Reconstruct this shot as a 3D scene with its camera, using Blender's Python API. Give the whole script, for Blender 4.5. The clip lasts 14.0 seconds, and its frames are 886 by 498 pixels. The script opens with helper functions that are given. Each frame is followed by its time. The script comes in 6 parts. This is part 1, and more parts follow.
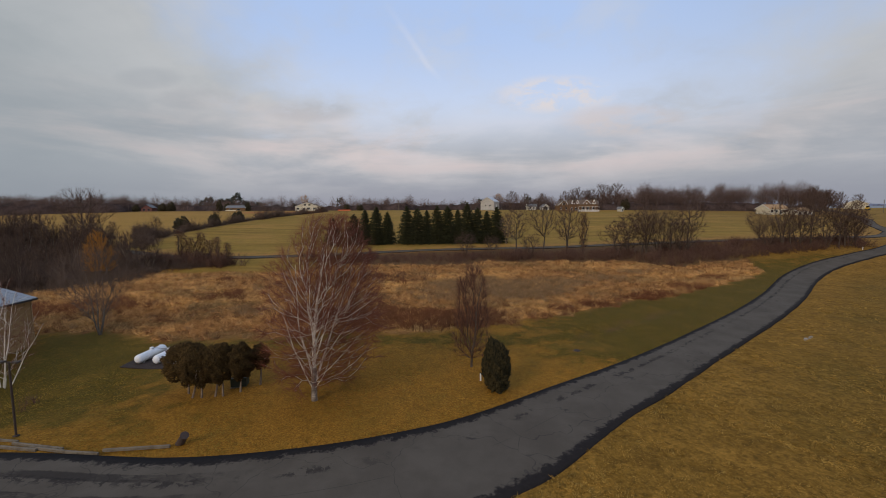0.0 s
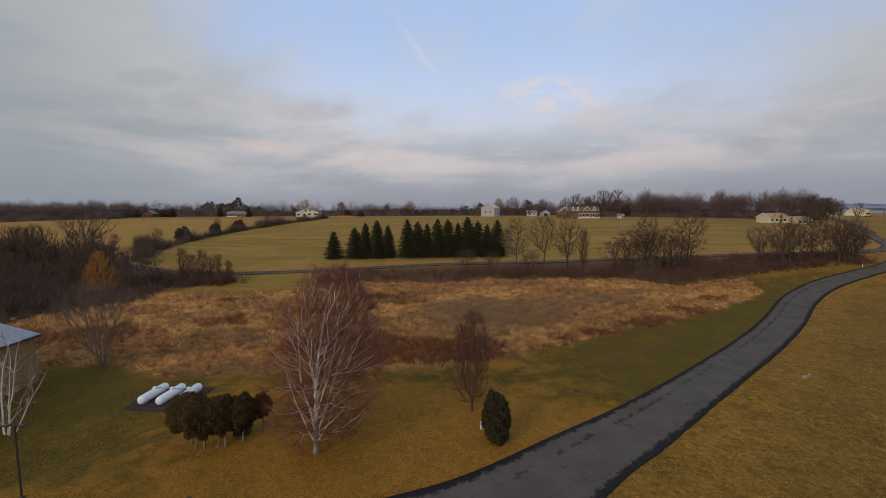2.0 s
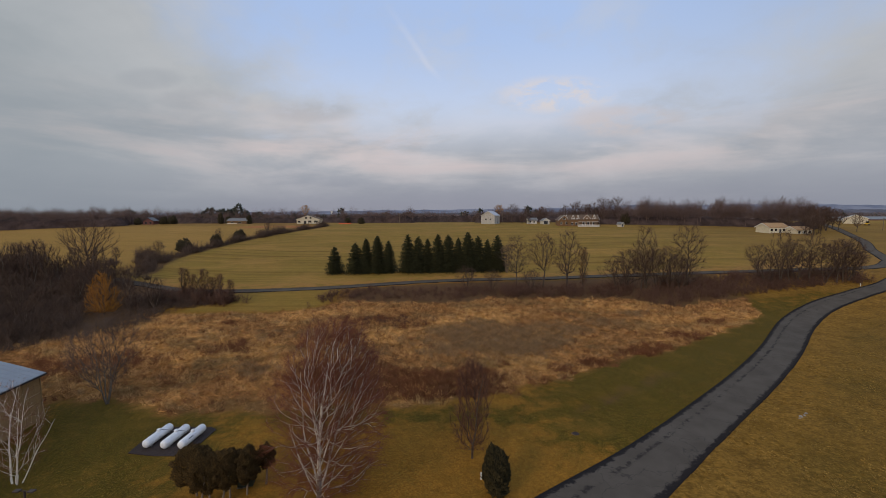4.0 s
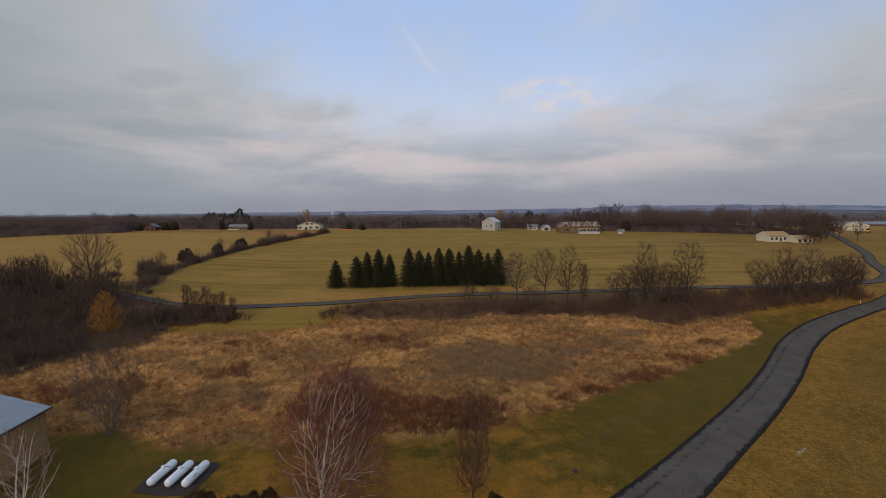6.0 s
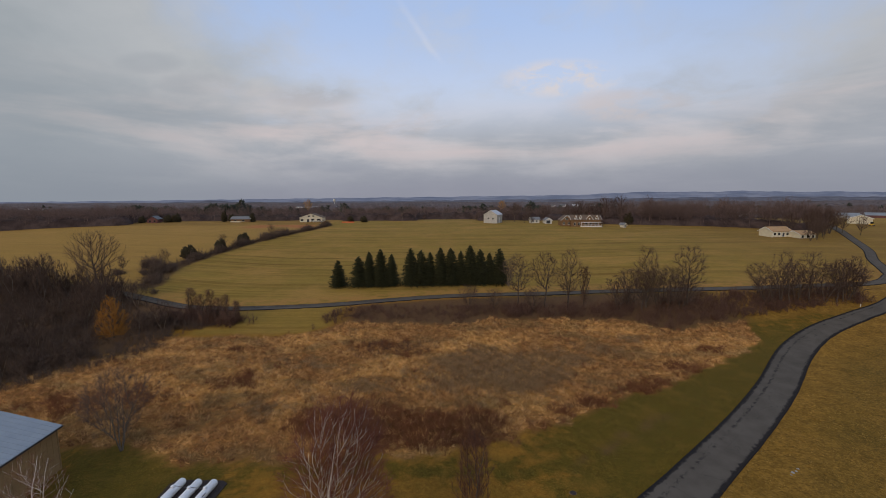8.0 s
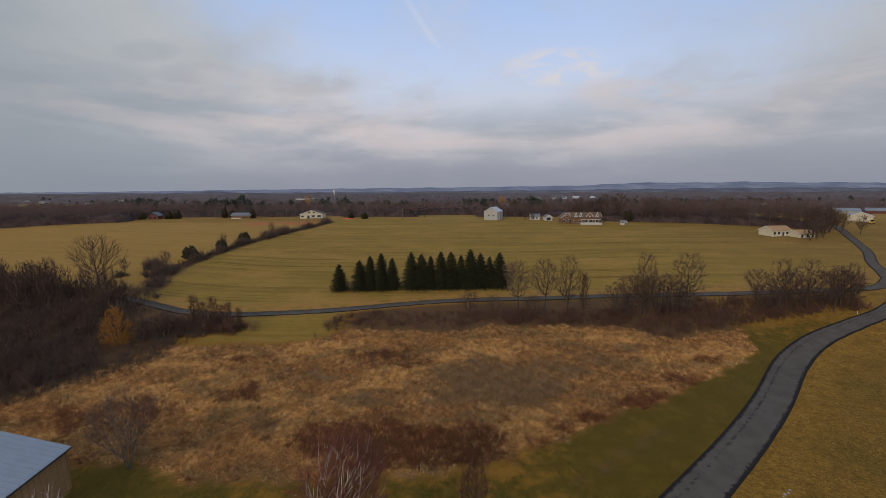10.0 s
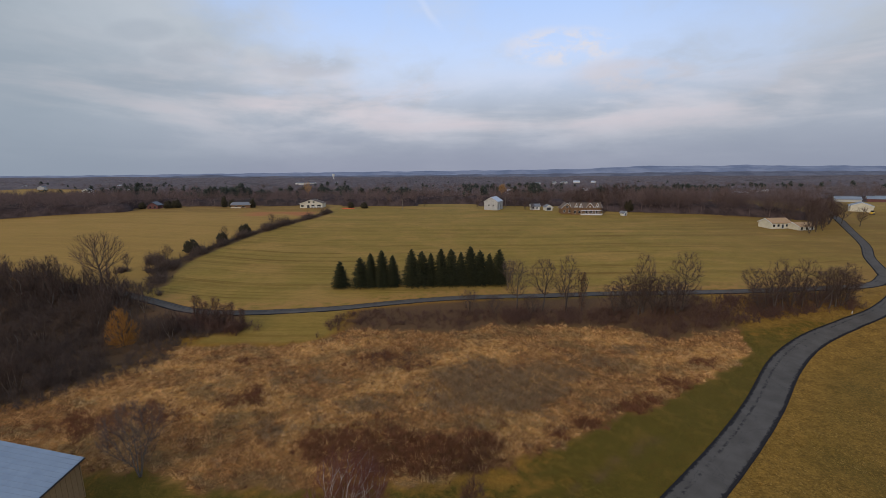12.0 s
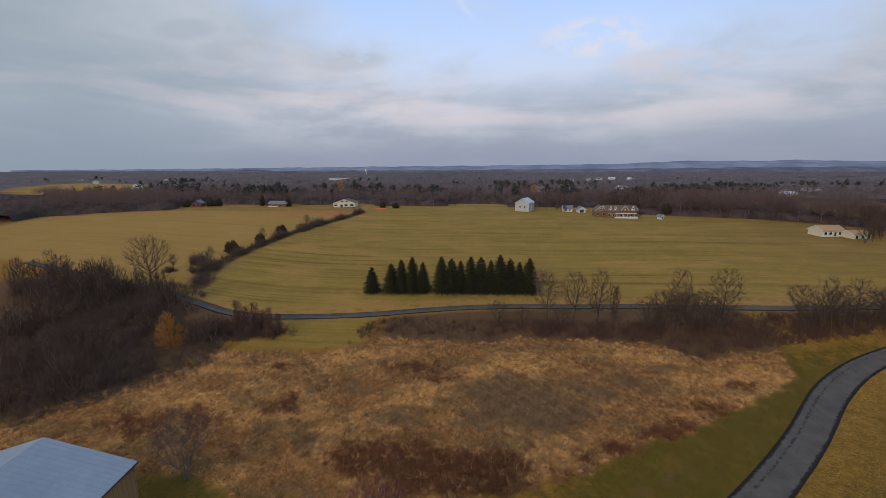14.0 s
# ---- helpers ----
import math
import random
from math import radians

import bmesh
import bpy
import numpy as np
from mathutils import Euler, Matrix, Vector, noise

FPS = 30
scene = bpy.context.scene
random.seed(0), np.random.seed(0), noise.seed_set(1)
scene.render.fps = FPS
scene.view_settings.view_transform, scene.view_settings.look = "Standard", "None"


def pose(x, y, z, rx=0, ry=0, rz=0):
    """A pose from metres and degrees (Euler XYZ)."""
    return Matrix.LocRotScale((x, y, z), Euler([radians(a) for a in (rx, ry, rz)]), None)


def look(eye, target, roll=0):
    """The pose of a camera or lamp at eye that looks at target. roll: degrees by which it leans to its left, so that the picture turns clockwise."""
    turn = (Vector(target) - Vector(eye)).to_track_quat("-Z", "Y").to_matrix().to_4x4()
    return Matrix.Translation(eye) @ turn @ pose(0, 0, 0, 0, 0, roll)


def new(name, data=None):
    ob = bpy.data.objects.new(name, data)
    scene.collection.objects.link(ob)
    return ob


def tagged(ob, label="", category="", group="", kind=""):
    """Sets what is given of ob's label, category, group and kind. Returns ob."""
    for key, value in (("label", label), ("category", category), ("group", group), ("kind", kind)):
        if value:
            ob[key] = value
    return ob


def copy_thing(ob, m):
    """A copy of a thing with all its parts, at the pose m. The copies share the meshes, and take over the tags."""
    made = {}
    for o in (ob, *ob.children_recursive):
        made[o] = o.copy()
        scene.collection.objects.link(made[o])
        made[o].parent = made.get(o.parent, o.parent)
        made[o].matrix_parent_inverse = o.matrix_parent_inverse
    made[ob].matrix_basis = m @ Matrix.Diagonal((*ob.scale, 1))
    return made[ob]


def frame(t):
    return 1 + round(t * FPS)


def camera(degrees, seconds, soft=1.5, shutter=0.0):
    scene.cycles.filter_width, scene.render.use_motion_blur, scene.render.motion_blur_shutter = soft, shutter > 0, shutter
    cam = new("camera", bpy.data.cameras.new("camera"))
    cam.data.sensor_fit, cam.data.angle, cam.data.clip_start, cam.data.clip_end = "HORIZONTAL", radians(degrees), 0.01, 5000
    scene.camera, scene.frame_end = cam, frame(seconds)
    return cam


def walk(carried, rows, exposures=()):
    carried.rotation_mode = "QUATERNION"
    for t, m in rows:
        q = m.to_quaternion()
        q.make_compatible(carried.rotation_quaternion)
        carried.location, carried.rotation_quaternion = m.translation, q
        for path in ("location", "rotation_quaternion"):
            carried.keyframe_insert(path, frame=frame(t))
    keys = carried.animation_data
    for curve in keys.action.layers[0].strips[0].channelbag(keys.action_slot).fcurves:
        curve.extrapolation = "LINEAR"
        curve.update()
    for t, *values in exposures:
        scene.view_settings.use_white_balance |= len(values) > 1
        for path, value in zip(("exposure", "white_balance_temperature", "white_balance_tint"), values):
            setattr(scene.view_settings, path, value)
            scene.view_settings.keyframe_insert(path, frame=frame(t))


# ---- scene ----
cam = camera(94.2, 14.0, soft=0.75)
PATH = [
    (0, (0.0, 0.0, 17.346), (-0.064, 1.991, 17.164), -0.3),
    (0.5, (0.027, 0.074, 18.454), (-0.039, 2.065, 18.27), -0.3),
    (1, (-0.041, 0.138, 19.694), (-0.106, 2.128, 19.51), -0.3),
    (1.5, (0.01, 0.074, 21.108), (-0.056, 2.065, 20.925), -0.3),
    (2, (0.01, 0.134, 22.457), (-0.056, 2.124, 22.274), -0.3),
    (2.5, (-0.015, 0.174, 23.755), (-0.08, 2.165, 23.573), -0.3),
    (3, (-0.014, 0.095, 25.15), (-0.08, 2.086, 24.969), -0.3),
    (5.5, (-0.092, -0.145, 31.887), (-0.159, 1.846, 31.707), -0.3),
    (6, (-0.05, -0.126, 33.037), (-0.12, 1.865, 32.857), -0.3),
    (6.5, (-0.014, -0.059, 34.307), (-0.087, 1.93, 34.109), -0.3),
    (7, (-0.055, -0.019, 35.567), (-0.13, 1.968, 35.348), -0.3),
    (7.5, (-0.017, 0.013, 36.926), (-0.095, 1.997, 36.691), -0.3),
    (8, (0.035, -0.016, 38.349), (-0.044, 1.967, 38.102), -0.3),
    (10.5, (-0.02, 0.014, 44.901), (-0.1, 1.987, 44.587), -0.3),
    (11, (0.008, -0.085, 46.271), (-0.071, 1.884, 45.932), -0.3),
    (11.5, (0.048, -0.049, 47.585), (-0.032, 1.917, 47.226), -0.3),
    (12, (-0.011, 0.017, 48.863), (-0.091, 1.98, 48.49), -0.3),
    (12.5, (0.023, 0.087, 50.237), (-0.058, 2.047, 49.852), -0.3),
    (13, (0.028, 0.059, 51.574), (-0.053, 2.019, 51.183), -0.3),
    (13.5, (-0.111, 0.067, 52.747), (-0.192, 2.025, 52.35), -0.3),
    (13.7, (-0.111, 0.067, 53.249), (-0.197, 2.025, 52.852), -0.3),
    (13.8, (-0.111, 0.067, 53.499), (-0.218, 2.024, 53.103), -0.3),
    (13.9, (-0.111, 0.067, 53.75), (-0.265, 2.021, 53.353), -0.3),
    (14, (-0.111, 0.067, 54.001), (-0.335, 2.014, 53.602), -0.2),
]
walk(cam, [(t, look(eye, target, roll)) for t, eye, target, roll in PATH], exposures=[(0, 0.03, 6850, 11), (3, -0.05, 6800, 11), (8, -0.07, 6750, 11), (11, 0.0, 6550, 11), (12.5, 0.12, 6200, 10), (14, 0.12, 6200, 10)])

# ---- light and sky ----
SUN_ELEV, SUN_ROT = radians(24), radians(215)
world = bpy.data.worlds.new("sky")
scene.world = world
world.use_nodes = True
wn, wl = world.node_tree.nodes, world.node_tree.links
wn.clear()


def wmath(op, a, b=0.0, clamp=False):
    n = wn.new("ShaderNodeMath")
    n.operation, n.use_clamp = op, clamp
    for i, v in enumerate((a, b)):
        if isinstance(v, (int, float)):
            n.inputs[i].default_value = v
        else:
            wl.new(v, n.inputs[i])
    return n.outputs[0]


def wramp(v, a, b):
    """Smooth step from a to b."""
    n = wn.new("ShaderNodeMapRange")
    n.interpolation_type = "SMOOTHSTEP"
    wl.new(v, n.inputs[0])
    n.inputs[1].default_value, n.inputs[2].default_value = a, b
    return n.outputs[0]


def wmix(f, a, b):
    n = wn.new("ShaderNodeMix")
    n.data_type = "RGBA"
    for sock, v in ((n.inputs[0], f), (n.inputs[6], a), (n.inputs[7], b)):
        if isinstance(v, tuple):
            sock.default_value = (*v, 1)
        elif isinstance(v, (int, float)):
            sock.default_value = v
        else:
            wl.new(v, sock)
    return n.outputs[2]


coord = wn.new("ShaderNodeTexCoord").outputs["Generated"]
sep = wn.new("ShaderNodeSeparateXYZ")
wl.new(coord, sep.inputs[0])
dx, dy, dz = sep.outputs


def wvec(x, y, z):
    n = wn.new("ShaderNodeCombineXYZ")
    for i, v in enumerate((x, y, z)):
        if isinstance(v, (int, float)):
            n.inputs[i].default_value = v
        else:
            wl.new(v, n.inputs[i])
    return n.outputs[0]


def wnoise(at, scale, detail, rough, offset, distortion=0.0):
    mp = wn.new("ShaderNodeMapping")
    mp.inputs["Location"].default_value = offset
    wl.new(at, mp.inputs[0])
    n = wn.new("ShaderNodeTexNoise")
    n.inputs["Scale"].default_value = scale
    n.inputs["Detail"].default_value = detail
    n.inputs["Roughness"].default_value = rough
    n.inputs["Distortion"].default_value = distortion
    wl.new(mp.outputs[0], n.inputs["Vector"])
    return n.outputs[0]


sky = wn.new("ShaderNodeTexSky")
sky.sky_type, sky.sun_disc = "NISHITA", False
sky.sun_elevation, sky.sun_rotation = SUN_ELEV, SUN_ROT
sky.dust_density, sky.ozone_density = 2.0, 2.0
clear = wmix(wramp(dz, 0.13, 0.42), (6.0, 6.9, 8.6), wmix(0.85, sky.outputs[0], (4.5, 6.2, 9.7)))
# the cloud deck as a flat sheet overhead, seen ever more edge-on towards the horizon
lift = wmath("ADD", wmath("MAXIMUM", dz, 0.0), 0.36)
deck = wvec(wmath("DIVIDE", dx, lift), wmath("DIVIDE", dy, lift), 0.0)
layers = wvec(wmath("MULTIPLY", dx, 1.6), wmath("MULTIPLY", dy, 1.6), wmath("MULTIPLY", dz, 9.0))
big = wnoise(deck, 1.3, 4.0, 0.5, (3.1, 1.7, 0.4), 0.3)
fine = wnoise(deck, 4.6, 8.0, 0.6, (0.6, 5.2, 1.1), 0.25)
shade = wnoise(deck, 2.0, 7.0, 0.52, (7.7, 2.3, 3.0), 0.3)
bands = wnoise(layers, 1.5, 6.0, 0.55, (1.3, 4.4, 0.7), 0.35)
tan_a = wmath("DIVIDE", dx, wmath("ADD", wmath("ABSOLUTE", dy), 0.02))
tan_b = wmath("DIVIDE", dz, wmath("ADD", wmath("ABSOLUTE", dy), 0.02))
# two sheets to the sides of an open wedge ahead, closing towards the horizon
side = wmath("ABSOLUTE", wmath("SUBTRACT", tan_a, 0.12))
half = wmath("MULTIPLY", wmath("SUBTRACT", dz, 0.115), 2.6)
rag = wmath("ADD", wmath("MULTIPLY", wmath("SUBTRACT", big, 0.5), 1.3), wmath("MULTIPLY", wmath("SUBTRACT", fine, 0.5), 0.9))
edge = wmath("ADD", wmath("SUBTRACT", side, half), rag)
mask = wmath("MAXIMUM", wramp(edge, -0.3, 0.42), wmath("SUBTRACT", 1.0, wramp(dz, 0.1, 0.27)))
mask = wmath("MAXIMUM", mask, wmath("MULTIPLY", wramp(wmath("ADD", wmath("MULTIPLY", fine, 0.6), wmath("MULTIPLY", shade, 0.4)), 0.46, 0.7), 0.4))
lit = wramp(wmath("ADD", wmath("MULTIPLY", shade, 0.7), wmath("MULTIPLY", fine, 0.3)), 0.34, 0.66)
cloud = wmix(lit, (4.1, 4.5, 4.95), (5.7, 5.98, 6.4))
# warm light on the lower layers, a blue-grey bank at the horizon
low = wmath("SUBTRACT", 1.0, wramp(dz, 0.12, 0.3))
cloud = wmix(wmath("MULTIPLY", wmath("MULTIPLY", low, 0.6), wmath("SUBTRACT", 1.0, wramp(bands, 0.38, 0.62))), cloud, (3.3, 3.6, 4.3))
streak = wmath("MULTIPLY", wramp(dz, 0.035, 0.12), wmath("SUBTRACT", 1.0, wramp(dz, 0.15, 0.27)))
cloud = wmix(wmath("MULTIPLY", streak, wmath("MULTIPLY", wramp(bands, 0.4, 0.68), 0.8)), cloud, (6.5, 5.75, 5.95))
bank = wmath("SUBTRACT", 1.0, wramp(dz, 0.0, 0.125))
cloud = wmix(wmath("MULTIPLY", bank, 0.88), cloud, (2.6, 2.76, 3.5))
full = wmix(mask, clear, cloud)


def blot(a, b, ra, rb):
    """A soft oval in the sky ahead."""
    u = wmath("DIVIDE", wmath("SUBTRACT", tan_a, a), ra)
    v = wmath("DIVIDE", wmath("SUBTRACT", tan_b, b), rb)
    r = wmath("ADD", wmath("MULTIPLY", u, u), wmath("MULTIPLY", v, v))
    return wmath("MULTIPLY", wmath("SUBTRACT", 1.0, wramp(r, 0.1, 1.0)), wramp(dy, 0.0, 0.1))


# small warm puffs, a warm bar and a few dark scraps of cloud
puff = wramp(wnoise(wvec(tan_a, wmath("MULTIPLY", tan_b, 1.7), 0.0), 15.0, 5.0, 0.6, (2.0, 0.3, 0.0), 0.3), 0.4, 0.62)
full = wmix(wmath("MULTIPLY", wmath("MULTIPLY", puff, blot(0.23, 0.265, 0.16, 0.05)), 0.85), full, (7.0, 6.7, 6.9))
full = wmix(wmath("MULTIPLY", wmath("MULTIPLY", wramp(fine, 0.35, 0.6), blot(0.38, 0.205, 0.17, 0.045)), 0.6), full, (6.3, 5.6, 5.5))
for scrap_a, scrap_b, scrap_r in ((-0.72, 0.315, 0.1), (-0.6, 0.265, 0.13), (-0.34, 0.235, 0.12), (-0.85, 0.2, 0.2)):
    full = wmix(wmath("MULTIPLY", wmath("MULTIPLY", wramp(fine, 0.38, 0.6), blot(scrap_a, scrap_b, scrap_r, 0.03)), 0.32), full, (3.3, 3.6, 4.2))
# a contrail
lx = wmath("SUBTRACT", tan_a, wmath("ADD", wmath("MULTIPLY", tan_b, -0.68), 0.165))
trail = wmath("SUBTRACT", 1.0, wramp(wmath("ABSOLUTE", wmath("ADD", lx, wmath("MULTIPLY", wmath("SUBTRACT", fine, 0.5), 0.03))), 0.0, 0.014))
trail = wmath("MULTIPLY", trail, wmath("MULTIPLY", wramp(tan_b, 0.29, 0.34), wmath("SUBTRACT", 1.0, wramp(tan_b, 0.34, 0.5))))
full = wmix(wmath("MULTIPLY", wmath("MULTIPLY", trail, wramp(dy, 0.0, 0.1)), 0.24), full, (7.4, 7.5, 8.2))
back = wn.new("ShaderNodeBackground")
back.inputs["Strength"].default_value = 0.1
# sides dimmed: darker teal cloud, plus lens falloff put into the sky colour
full = wmix(wmath("MULTIPLY", wramp(wmath("ABSOLUTE", wmath("ADD", dx, 0.08)), 0.3, 0.75), 0.23), full, (2.6, 3.0, 3.5))
full = wmix(wmath("MULTIPLY", wramp(wmath("MULTIPLY", dx, -1.0), 0.3, 0.78), 0.44), full, (2.5, 3.1, 3.5))
wl.new(full, back.inputs["Color"])
wl.new(back.outputs[0], wn.new("ShaderNodeOutputWorld").inputs["Surface"])

sun = new("sun", bpy.data.lights.new("sun", "SUN"))
sun.data.energy, sun.data.angle, sun.data.color = 1.3, radians(14), (1.0, 0.84, 0.64)
sun.matrix_world = look((0, 0, 0), (-math.sin(SUN_ROT) * math.cos(SUN_ELEV), -math.cos(SUN_ROT) * math.cos(SUN_ELEV), -math.sin(SUN_ELEV)))


# ---- materials ----
class Mat:
    """A node material with small helpers."""

    def __init__(self, name, rough=0.8, metal=0.0, spec=0.3):
        self.m = bpy.data.materials.new(name)
        self.m.use_nodes = True
        self.n, self.l = self.m.node_tree.nodes, self.m.node_tree.links
        self.b = self.n["Principled BSDF"]
        self.b.inputs["Roughness"].default_value = rough
        self.b.inputs["Metallic"].default_value = metal
        self.b.inputs["Specular IOR Level"].default_value = spec

    def put(self, sock, v):
        if isinstance(v, tuple):
            sock.default_value = (*v, 1) if len(v) == 3 else v
        elif isinstance(v, (int, float)):
            sock.default_value = v
        else:
            self.l.new(v, sock)

    def pos(self, stretch=(1, 1, 1), world_space=True):
        g = self.n.new("ShaderNodeNewGeometry").outputs["Position"] if world_space else self.n.new("ShaderNodeTexCoord").outputs["Object"]
        mp = self.n.new("ShaderNodeMapping")
        mp.inputs["Scale"].default_value = stretch
        self.l.new(g, mp.inputs[0])
        return mp.outputs[0]

    def noise(self, scale, detail=4.0, rough=0.55, stretch=(1, 1, 1), offset=0.0, world_space=True, distortion=0.0):
        n = self.n.new("ShaderNodeTexNoise")
        n.inputs["Scale"].default_value, n.inputs["Detail"].default_value = scale, detail
        n.inputs["Roughness"].default_value, n.inputs["Distortion"].default_value = rough, distortion
        p = self.n.new("ShaderNodeVectorMath")
        self.l.new(self.pos(stretch, world_space), p.inputs[0])
        p.inputs[1].default_value = (offset, offset * 1.7, offset * 0.3)
        self.l.new(p.outputs[0], n.inputs["Vector"])
        return n.outputs[0]

    def step(self, v, a, b, lo=0.0, hi=1.0):
        n = self.n.new("ShaderNodeMapRange")
        n.interpolation_type = "SMOOTHSTEP"
        self.l.new(v, n.inputs[0])
        for i, x in enumerate((a, b, lo, hi)):
            n.inputs[i + 1].default_value = x
        return n.outputs[0]

    def math(self, op, a, b=0.0):
        n = self.n.new("ShaderNodeMath")
        n.operation = op
        self.put(n.inputs[0], a)
        self.put(n.inputs[1], b)
        return n.outputs[0]

    def mix(self, f, a, b, blend="MIX"):
        n = self.n.new("ShaderNodeMix")
        n.data_type, n.blend_type = "RGBA", blend
        self.put(n.inputs[0], f)
        self.put(n.inputs[6], a)
        self.put(n.inputs[7], b)
        return n.outputs[2]

    def attr(self, name):
        n = self.n.new("ShaderNodeAttribute")
        n.attribute_name = name
        return n.outputs["Fac"]

    def island(self):
        return self.n.new("ShaderNodeNewGeometry").outputs["Random Per Island"]

    def rand(self):
        return self.n.new("ShaderNodeObjectInfo").outputs["Random"]

    def colour(self, v):
        self.put(self.b.inputs["Base Color"], v)
        return self

    def bump(self, h, strength=0.4, distance=0.05):
        n = self.n.new("ShaderNodeBump")
        n.inputs["Strength"].default_value, n.inputs["Distance"].default_value = strength, distance
        self.l.new(h, n.inputs["Height"])
        self.l.new(n.outputs[0], self.b.inputs["Normal"])
        return self


def plain(name, a, b, scale=3.0, rough=0.7, metal=0.0, bump=0.0, spec=0.3, own=True):
    """Two tones mixed by coarse and fine noise."""
    k = Mat(name, rough, metal, spec)
    f = k.math("ADD", k.math("MULTIPLY", k.noise(scale, 5, world_space=not own), 0.6), k.math("MULTIPLY", k.noise(scale * 7, 4, world_space=not own), 0.4))
    k.colour(k.mix(k.step(f, 0.32, 0.68), a, b))
    if bump:
        k.bump(k.noise(scale * 6, 4, world_space=not own), bump, 0.02)
    return k.m


def twig_material(name, a, b):
    k = Mat(name, 0.9, 0, 0.1)
    k.colour(k.mix(k.island(), a, b))
    return k.m


def wet_patches(k):
    """Where tan grass holds in the wet meadow."""
    f = k.math("ADD", k.math("MULTIPLY", k.noise(0.045, 5, 0.6, (1, 1.7, 1), 3.0, distortion=0.3), 0.7), k.math("MULTIPLY", k.noise(0.25, 4, 0.6, offset=9.0), 0.3))
    return k.step(f, 0.45, 0.6)


def ground_material():
    k = Mat("ground_cover", 0.95, 0, 0.1)
    grain = k.noise(2.6, 8, 0.75)
    speck = k.noise(9.0, 4, 0.7, offset=4.0)
    broad = k.noise(0.08, 4, 0.55, offset=2.0)
    mid = k.noise(0.45, 5, 0.6, offset=6.0)
    # mown lawn, between straw brown and winter green
    blade = k.math("ADD", k.math("MULTIPLY", k.noise(7.0, 5, 0.85, offset=8.0), 0.65), k.math("MULTIPLY", grain, 0.35))
    straw = k.mix(k.step(blade, 0.38, 0.62), LAWN_BROWN_A, LAWN_BROWN_B)
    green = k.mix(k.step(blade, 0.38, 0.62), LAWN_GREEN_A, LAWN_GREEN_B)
    gmask = k.math("ADD", k.math("MULTIPLY", k.attr("green"), 0.8), k.math("MULTIPLY", k.math("SUBTRACT", mid, 0.5), 1.6))
    lawn = k.mix(k.step(gmask, 0.15, 0.75), straw, green)
    lawn = k.mix(k.step(k.noise(0.8, 5, 0.65, offset=14.0), 0.45, 0.7, 0, 0.3), lawn, (0.08, 0.045, 0.008))
    lawn = k.mix(k.step(k.noise(0.3, 6, 0.7, offset=16.0), 0.48, 0.66, 0, 0.4), lawn, (0.2, 0.125, 0.026))
    lawn = k.mix(k.step(k.noise(5.0, 6, 0.9, offset=19.0), 0.48, 0.6, 0, 0.5), lawn, (0.06, 0.036, 0.008))
    lawn = k.mix(k.step(k.noise(6.0, 5, 0.9, offset=29.0), 0.53, 0.62, 0, 0.5), lawn, (0.44, 0.27, 0.06))
    # hay field, with faint mowing passes
    passes = k.math("ADD", k.math("MULTIPLY", k.noise(0.3, 4, 0.6, (0.05, 1.0, 0), 11.0, distortion=0.4), 0.7), k.math("MULTIPLY", grain, 0.3))
    field = k.mix(k.step(passes, 0.36, 0.62), FIELD_A, FIELD_B)
    field = k.mix(k.step(broad, 0.4, 0.75, 0, 0.5), field, FIELD_TAN)
    field = k.mix(k.step(grain, 0.45, 0.75, 0, 0.3), field, (0.14, 0.095, 0.022))
    # mowing rows that follow the lane
    gx = k.n.new("ShaderNodeSeparateXYZ")
    k.l.new(k.pos(), gx.inputs[0])
    row = k.n.new("ShaderNodeCombineXYZ")
    k.l.new(k.math("MULTIPLY", gx.outputs[0], 0.009), row.inputs[0])
    k.l.new(k.math("MULTIPLY", k.attr("rows"), 100.0), row.inputs[1])
    for size, a, b, top in ((0.22, 0.53, 0.6, 0.5), (0.55, 0.56, 0.63, 0.6), (1.6, 0.55, 0.65, 0.4)):
        tn = k.n.new("ShaderNodeTexNoise")
        tn.inputs["Scale"].default_value, tn.inputs["Detail"].default_value, tn.inputs["Distortion"].default_value = size, 3.0, 0.0
        k.l.new(row.outputs[0], tn.inputs["Vector"])
        broken = k.math("MULTIPLY", k.step(tn.outputs[0], a, b), k.step(k.noise(0.03, 4, 0.6, offset=size * 40), 0.35, 0.6, 0.15, top))
        field = k.mix(broken, field, (0.14, 0.086, 0.018))
    field = k.mix(k.step(k.noise(0.02, 5, 0.65, (1, 2.2, 0), 17.0), 0.5, 0.66, 0, 0.55), field, FIELD_TAN)
    field = k.mix(k.step(k.noise(1.1, 7, 0.85, (0.3, 1.0, 1), 81.0), 0.48, 0.64, 0, 0.5), field, (0.15, 0.1, 0.025))
    field = k.mix(k.step(k.noise(1.4, 7, 0.85, (0.35, 1.0, 1), 91.0), 0.52, 0.68, 0, 0.45), field, (0.46, 0.32, 0.11))
    field = k.mix(k.math("MULTIPLY", k.attr("stubble"), 0.5), field, FIELD_TAN)
    field = k.mix(k.math("MULTIPLY", k.attr("verge"), k.step(mid, 0.35, 0.6)), field, (0.35, 0.205, 0.075))
    field = k.mix(k.math("MULTIPLY", k.attr("brown"), k.step(k.noise(0.05, 6, 0.65, (1, 2.0, 1), 97.0), 0.35, 0.6, 0.25, 0.8)), field, k.mix(grain, (0.15, 0.095, 0.028), (0.27, 0.16, 0.05)))
    lawn = k.mix(k.attr("field"), lawn, field)
